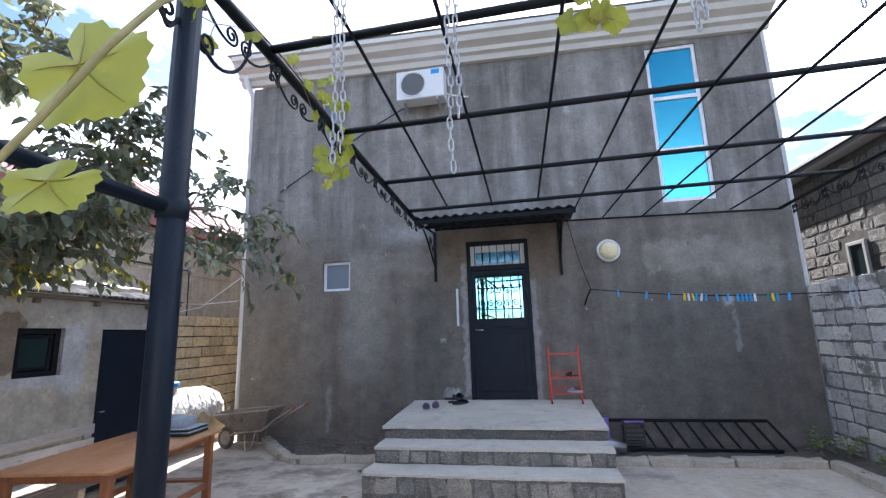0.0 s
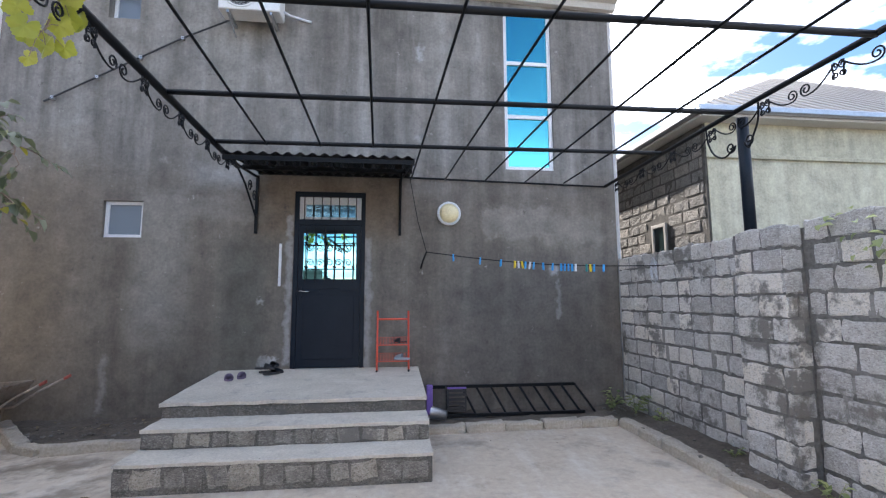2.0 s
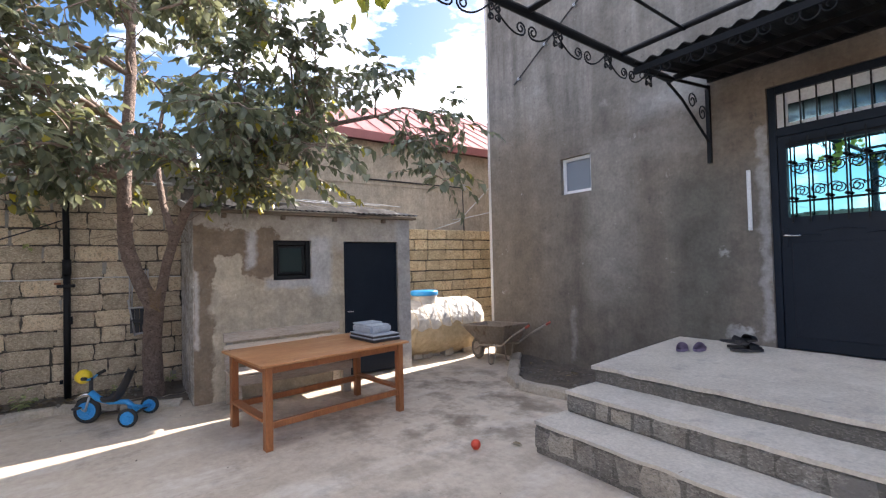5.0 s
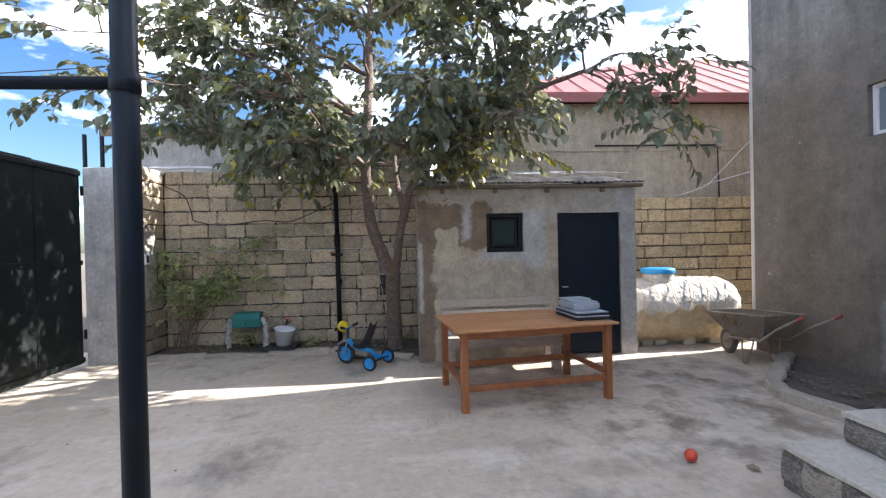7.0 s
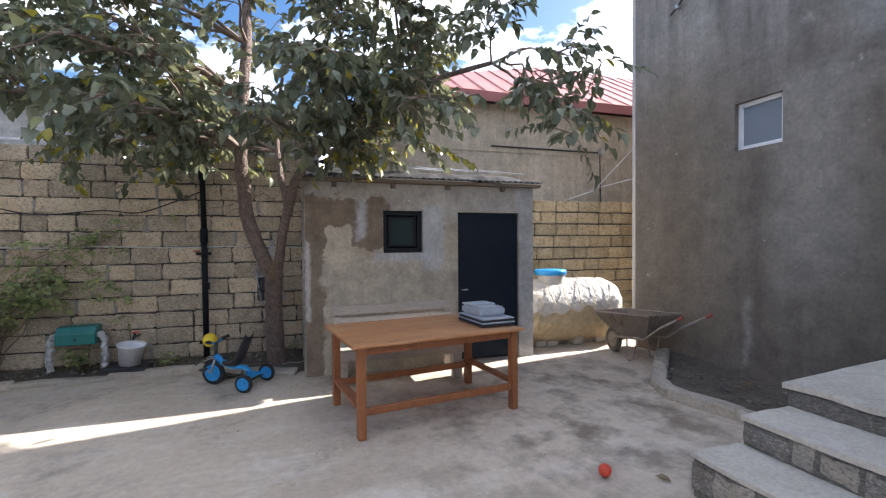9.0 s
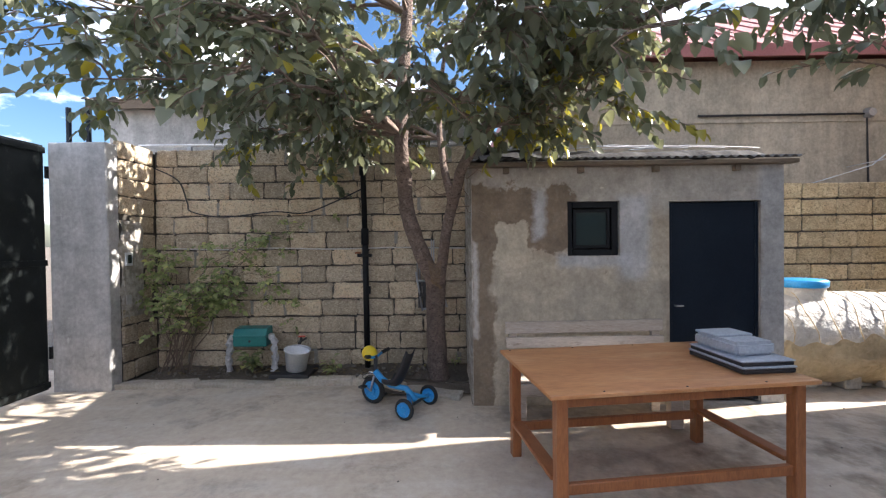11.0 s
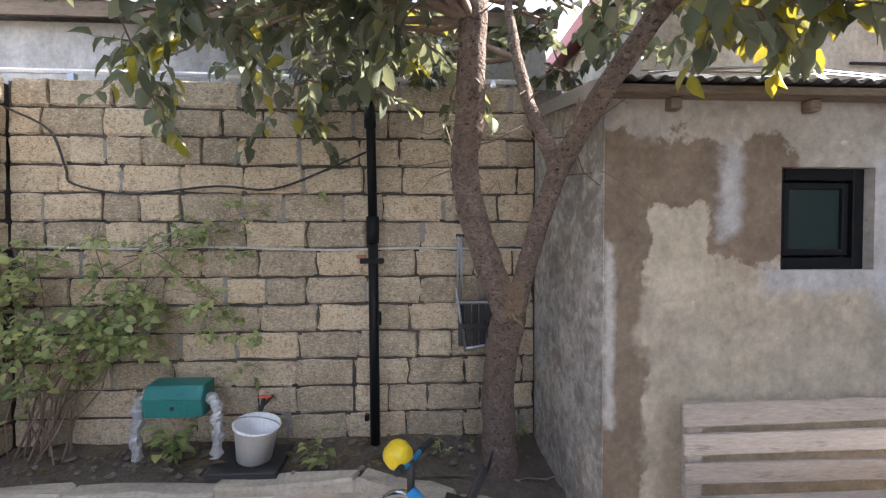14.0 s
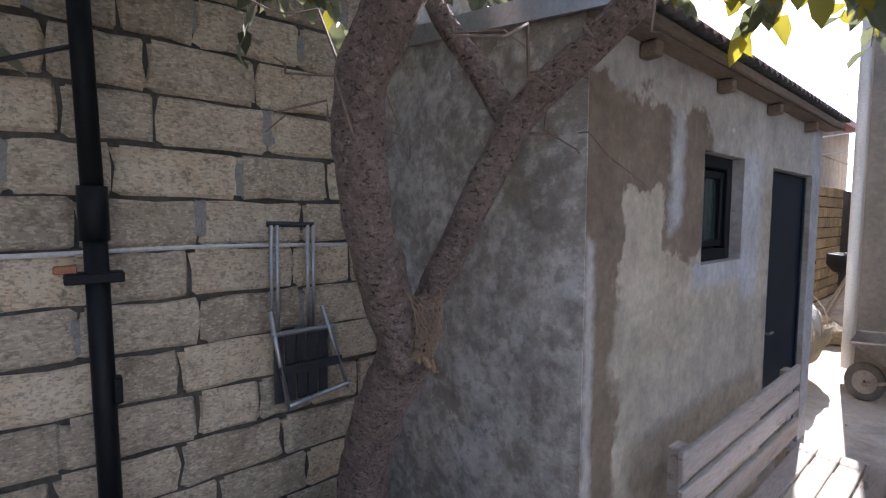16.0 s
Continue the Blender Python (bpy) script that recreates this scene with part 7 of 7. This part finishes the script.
for y in (0.0, 1.0, 2.0, 2.9):
    part("pipe_saddle", box(-6.22, -6.18, y - 0.02, y + 0.02, 2.54, 2.60), M_STEEL, o)

chair = thing("folded_chair", "folded steel camp chair hung on the wall", "chair", at=(-6.10, 2.78, 1.0))
part("top_rail", tube([(0, -0.155, 0.49), (0, 0.05, 0.485)], 0.012, 8), M_DARK, chair)
for y in (-0.14, -0.115, 0.02, 0.045):
    part("back_tube", tube([(0.005, y, 0.485), (0.01, y - 0.005, 0.03)], 0.009, 8), M_STEEL, chair, smooth=True)
part("seat_bar", tube([(0.03, -0.16, 0.02), (0.03, 0.13, 0.02)], 0.012, 8), M_STEEL, chair)
for a, b in (((0.03, -0.16, 0.12), (0.04, -0.09, -0.32)), ((0.03, 0.07, 0.12), (0.04, 0.19, -0.28))):
    part("leg_tube", tube([a, b], 0.010, 8), M_STEEL, chair, smooth=True)
part("foot_bar", tube([(0.04, -0.09, -0.30), (0.04, 0.19, -0.26)], 0.012, 8), M_STEEL, chair)
for i in range(5):
    part("seat_strap", box(0.0, 0.012, -0.14 + i * 0.05, -0.098 + i * 0.05, -0.29, 0.01, 0.002), M_DARK, chair)
part("cross_strap", box(0.03, 0.045, -0.13, 0.16, -0.16, -0.12, 0.002), M_DARK, chair)

gas = thing("gas_meter_box", "teal metal gas meter box on foil-wrapped pipes", "meter box", at=(-5.95, 0.80, 0.425))
bm = extrude_profile([(-0.10, -0.09), (0.08, -0.09), (0.09, 0.03), (0.04, 0.105), (-0.10, 0.115)], "y", -0.185, 0.185)
bmesh.ops.bevel(bm, geom=bm.edges[:], offset=0.006, segments=1, affect='EDGES')
part("body", bm, M_TEALBOX, gas)
part("lid_lip", box(0.08, 0.098, -0.185, 0.185, 0.02, 0.032, 0.003), M_TEALBOX, gas)
part("lock", lathe([(0, 0.006), (0.012, 0.005), (0.014, 0)], 10, m=Matrix.Translation((0.088, 0.0, -0.03)) @ Matrix.Rotation(radians(90), 4, 'Y')), M_DARK, gas)
for s in (-1, 1):
    key = [Vector(q) for q in ((0.0, s * 0.14, 0.0), (0.01, s * 0.215, 0.012), (0.015, s * 0.25, -0.04), (0.02, s * 0.245, -0.12), (0.03, s * 0.265, -0.22), (0.035, s * 0.245, -0.37))]
    line = [key[k].lerp(key[k + 1], t / 5) for k in range(5) for t in range(5)] + [key[-1]]
    for _ in range(2):
        line = [line[0]] + [(line[k - 1] + line[k] * 2 + line[k + 1]) / 4 for k in range(1, len(line) - 1)] + [line[-1]]
    bm = tube(line, [0.034 + 0.006 * math.sin(k * 1.3 + s) for k in range(len(line))], 14)
    for v in bm.verts:
        v.co += Vector((noise.noise(v.co * 30), noise.noise(v.co * 33 + Vector((5, 0, 0))), noise.noise(v.co * 36 + Vector((0, 9, 0))))) * 0.016
    part("wrapped_pipe", bm, M_FOIL, gas, "crumpled foil-wrapped pipe")
bucket = thing("bucket", "white plastic bucket on a dark slab under the tap", "bucket", at=(-5.82, 1.33, 0.095))
bucket.matrix_world = pose(-5.80, 1.33, 0.105, -7, 6, 0)
part("body", lathe([(0.0, 0.0), (0.105, 0.0), (0.13, 0.21), (0.142, 0.212), (0.142, 0.225), (0.128, 0.225), (0.10, 0.012), (0.0, 0.012)], 28), M_BUCKET, bucket, smooth=True)
part("handle", tube([(0.0, 0.142 * math.cos(a), 0.215 + 0.05 * math.sin(a)) for a in [math.pi * i / 12 for i in range(13)]], 0.004, 5), M_STEEL, bucket)
tap = thing("water_tap", "dark garden tap with an orange lever above the bucket", "tap", at=(-5.98, 1.33, 0.385))
part("pipe", tube([(-0.17, 0, -0.02), (-0.04, 0, -0.02), (0.02, 0, -0.01), (0.06, 0, -0.035)], [0.013, 0.013, 0.017, 0.013], 8), M_DARK, tap, smooth=True)
part("bonnet", tube([(0.0, 0, 0.0), (0.0, 0, 0.03)], [0.018, 0.012], 8), M_DARK, tap)
part("lever", box(-0.015, 0.02, -0.03, 0.05, 0.03, 0.044, 0.005), M_RED, tap, "orange lever")
o = part("slab", box(-6.0, -5.62, 1.10, 1.52, 0.05, 0.092, 0.006), M_DARK)
tagged(o, "dark flat slab lying in the soil bed", "slab")
meter = thing("electric_box", "small pale switch box on the return wall", "switch box", at=(-5.69, -0.395, 1.32))
part("frame", box(-0.05, 0.05, 0.0, 0.02, -0.07, 0.07, 0.004), M_WHITEPL, meter)
part("cover", box(-0.03, 0.03, 0.02, 0.024, -0.045, 0.045, 0.002), M_GLASS_DK, meter)
part("lower_plate", box(-0.03, 0.04, 0.0, 0.012, -0.48, -0.38, 0.003), M_PILLAR, meter)

# ---- passage beside the house ----
heap = thing("rubble_heap", "heap of stones and sacks in the sunny passage", "rubble", at=(-5.75, 9.2, 0))
for i in range(46):
    own = bmesh.new()
    s = rng.uniform(0.05, 0.16)
    bmesh.ops.create_icosphere(own, subdivisions=1, radius=s)
    for v in own.verts:
        v.co *= 1 + 0.35 * noise.noise(v.co * 9 + Vector((i, 0, 0)))
    rad = rng.random() ** 0.6 * 0.42
    a = rng.uniform(0, math.tau)
    own.transform(Matrix.Translation((rad * math.cos(a), 1.3 * rad * math.sin(a), s * 0.7 + 0.45 * max(0, 0.4 - rad))))
    part("stone", own, M_STONE_W, heap)
barrel = thing("trestle", "dark metal brazier on a wooden trestle in the passage", "brazier", at=(-5.45, 10.6, 0))
for a, b in (((-0.3, -0.3, 0), (0.0, -0.2, 0.75)), ((0.3, -0.3, 0), (0.0, -0.2, 0.75)), ((-0.3, 0.3, 0), (0.0, 0.2, 0.75)), ((0.3, 0.3, 0), (0.0, 0.2, 0.75))):
    part("leg", tube([a, b], 0.025, 6), M_OLDWOOD, barrel)
part("bowl", lathe([(0, 0.72), (0.22, 0.74), (0.3, 0.85), (0.3, 1.0), (0.27, 1.0), (0.2, 0.8), (0, 0.78)], 20), M_DARK, barrel, smooth=True)
o = part("prop_board", box(-0.02, 0.02, -0.1, 0.1, 0, 1.1, 0.004), M_DARK)
o.matrix_world = pose(-5.9, 8.6, 0, -18, 22, 10)
tagged(o, "dark board leaning in the passage", "board")
for i, y in enumerate((7.2, 8.6)):
    o = part("wire", tube([(-6.8, y + 0.9, 2.35), (-5.8, y + 0.4, 2.27), (-4.95, y + 0.35, 2.3)], 0.006, 5), M_WHITEPL)
    tagged(o, "pale wire strung across the passage", "wire")
o = part("wire", tube([(-6.5, 7.2, 2.05), (-5.7, 7.4, 2.2), (-4.96, 7.55, 2.75)], 0.006, 5), M_WHITEPL)
tagged(o, "pale wire strung across the passage", "wire")

# ---- stones and blocks ----
def block_meshes(prefix, material, count, lx=0.39, lz=0.19, seed=0, jag=0.006):
    out = []
    for i in range(count):
        bm = rough_block(seed + i, lx, 0.06, lz, jag)
        bmesh.ops.recalc_face_normals(bm, faces=bm.faces)
        me = bpy.data.meshes.new(prefix)
        bm.to_mesh(me)
        bm.free()
        me.materials.append(material)
        out.append(me)
    return out


def block_wall(parent, meshes, place, length, z0, rows, course, seed, skip=None, avg=(0.24, 0.42), joint=0.011, top_jag=0.0, fill=0.0):
    """Courses of blocks of uneven length along a wall; place(u, z) gives the pose of a block's face."""
    r = random.Random(seed)
    for k in range(rows):
        u = -r.uniform(0, 0.3)
        while u < length:
            L = r.choice((avg[1], avg[1], avg[1] * 0.96, avg[1] * 0.92, avg[0], avg[0] * 1.15))
            a, b = max(0, u), min(length, u + L)
            u += L
            if b - a < 0.07:
                continue
            c, z = (a + b) / 2, z0 + course * (k + 0.5)
            if skip and skip(c, z):
                continue
            o = new("block", r.choice(meshes))
            o.parent = parent
            m = place(c, z + (r.uniform(-top_jag, top_jag) if k == rows - 1 else 0.0))
            o.matrix_basis = m @ pose(0, r.uniform(-0.004, 0.006), 0, r.uniform(-1.0, 1.0), r.uniform(-0.8, 0.8), r.uniform(-1.0, 1.0)) @ Matrix.Diagonal(((b - a - joint * r.uniform(0.7, 1.9)) / 0.39, 1, (course - joint) / 0.19 * r.uniform(0.95, 1.01), 1))
            if fill and r.random() < fill and b < length - 0.1:
                f = new("mortar_fill", r.choice(FILL_ME))
                f.parent = parent
                f.matrix_basis = place(b, z) @ pose(0, 0.004, r.uniform(-0.02, 0.02), 0, r.uniform(-6, 6), 0) @ Matrix.Diagonal((r.uniform(0.035, 0.085) / 0.06, 0.5, course * r.uniform(0.6, 1.05) / 0.19, 1))


W_ME = block_meshes("block", M_STONE_W, 18, seed=100, jag=0.015)
FILL_ME = block_meshes("mortar_fill", M_MORTAR_L, 7, lx=0.06, seed=150, jag=0.012)
Y_ME = block_meshes("block", M_STONE_Y, 8, seed=200, jag=0.006)
E_ME = block_meshes("block", M_STONE_E, 16, seed=300, jag=0.026)
block_wall(wall_w, W_ME, lambda u, z: pose(WX, -0.40 + u, z, 0, 0, 90), 3.60, 0.035, 13, 0.1945, 5, fill=0.28, joint=0.007)
block_wall(wall_r, W_ME, lambda u, z: pose(-5.60 - u, -0.40, z, 0, 0, 180), 0.56, 0.035, 13, 0.1945, 6, skip=lambda u, z: u < 0.28 and 0.75 < z < 1.7)
block_wall(wall_y, Y_ME, lambda u, z: pose(WX, 5.93 + u, z, 0, 0, 90), 8.0, 0.03, 11, 0.187, 7)
block_wall(wall_e, E_ME, lambda u, z: pose(EX, 7.48 - u, z, 0, 0, -90), 2.46, 0.03, 11, 0.193, 8, top_jag=0.012, fill=0.35, avg=(0.2, 0.34), joint=0.012)
block_wall(wall_e, E_ME, lambda u, z: pose(EX, 4.47 - u, z, 0, 0, -90), 4.6, 0.03, 11, 0.196, 9, top_jag=0.012, fill=0.35, avg=(0.2, 0.34), joint=0.012)
block_wall(wall_e, E_ME, lambda u, z: pose(3.425, 5.0 - u, z, 0, 0, -90), 0.53, 0.03, 11, 0.193, 10, avg=(0.25, 0.52))
block_wall(wall_e, E_ME, lambda u, z: pose(3.43 + u, 4.475, z, 0, 0, 0), 0.19, 0.03, 11, 0.193, 13, avg=(0.19, 0.19))
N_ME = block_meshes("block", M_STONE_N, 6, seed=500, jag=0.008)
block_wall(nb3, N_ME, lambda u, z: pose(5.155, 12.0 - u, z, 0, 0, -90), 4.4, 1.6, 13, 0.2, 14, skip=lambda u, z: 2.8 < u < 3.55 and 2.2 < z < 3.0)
S_ME = block_meshes("riser_stone", M_STONE_S, 8, lx=0.39, lz=0.19, seed=400, jag=0.04)


def riser(x0, x1, y, z0, h, seed):
    r = random.Random(seed)
    x = x0
    while x < x1 - 0.05:
        L = min(r.uniform(0.12, 0.27), x1 - x)
        o = new("riser_stone", r.choice(S_ME))
        o.parent = steps
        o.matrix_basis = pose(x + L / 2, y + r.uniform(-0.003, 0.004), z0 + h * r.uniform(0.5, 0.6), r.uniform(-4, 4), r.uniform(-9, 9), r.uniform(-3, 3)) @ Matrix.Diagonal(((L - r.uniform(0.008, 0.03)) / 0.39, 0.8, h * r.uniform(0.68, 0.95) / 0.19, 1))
        x += L


riser(-1.90, 0.66, 5.208, 0.0, 0.215, 1)
riser(-1.88, 0.66, 5.578, 0.225, 0.155, 2)
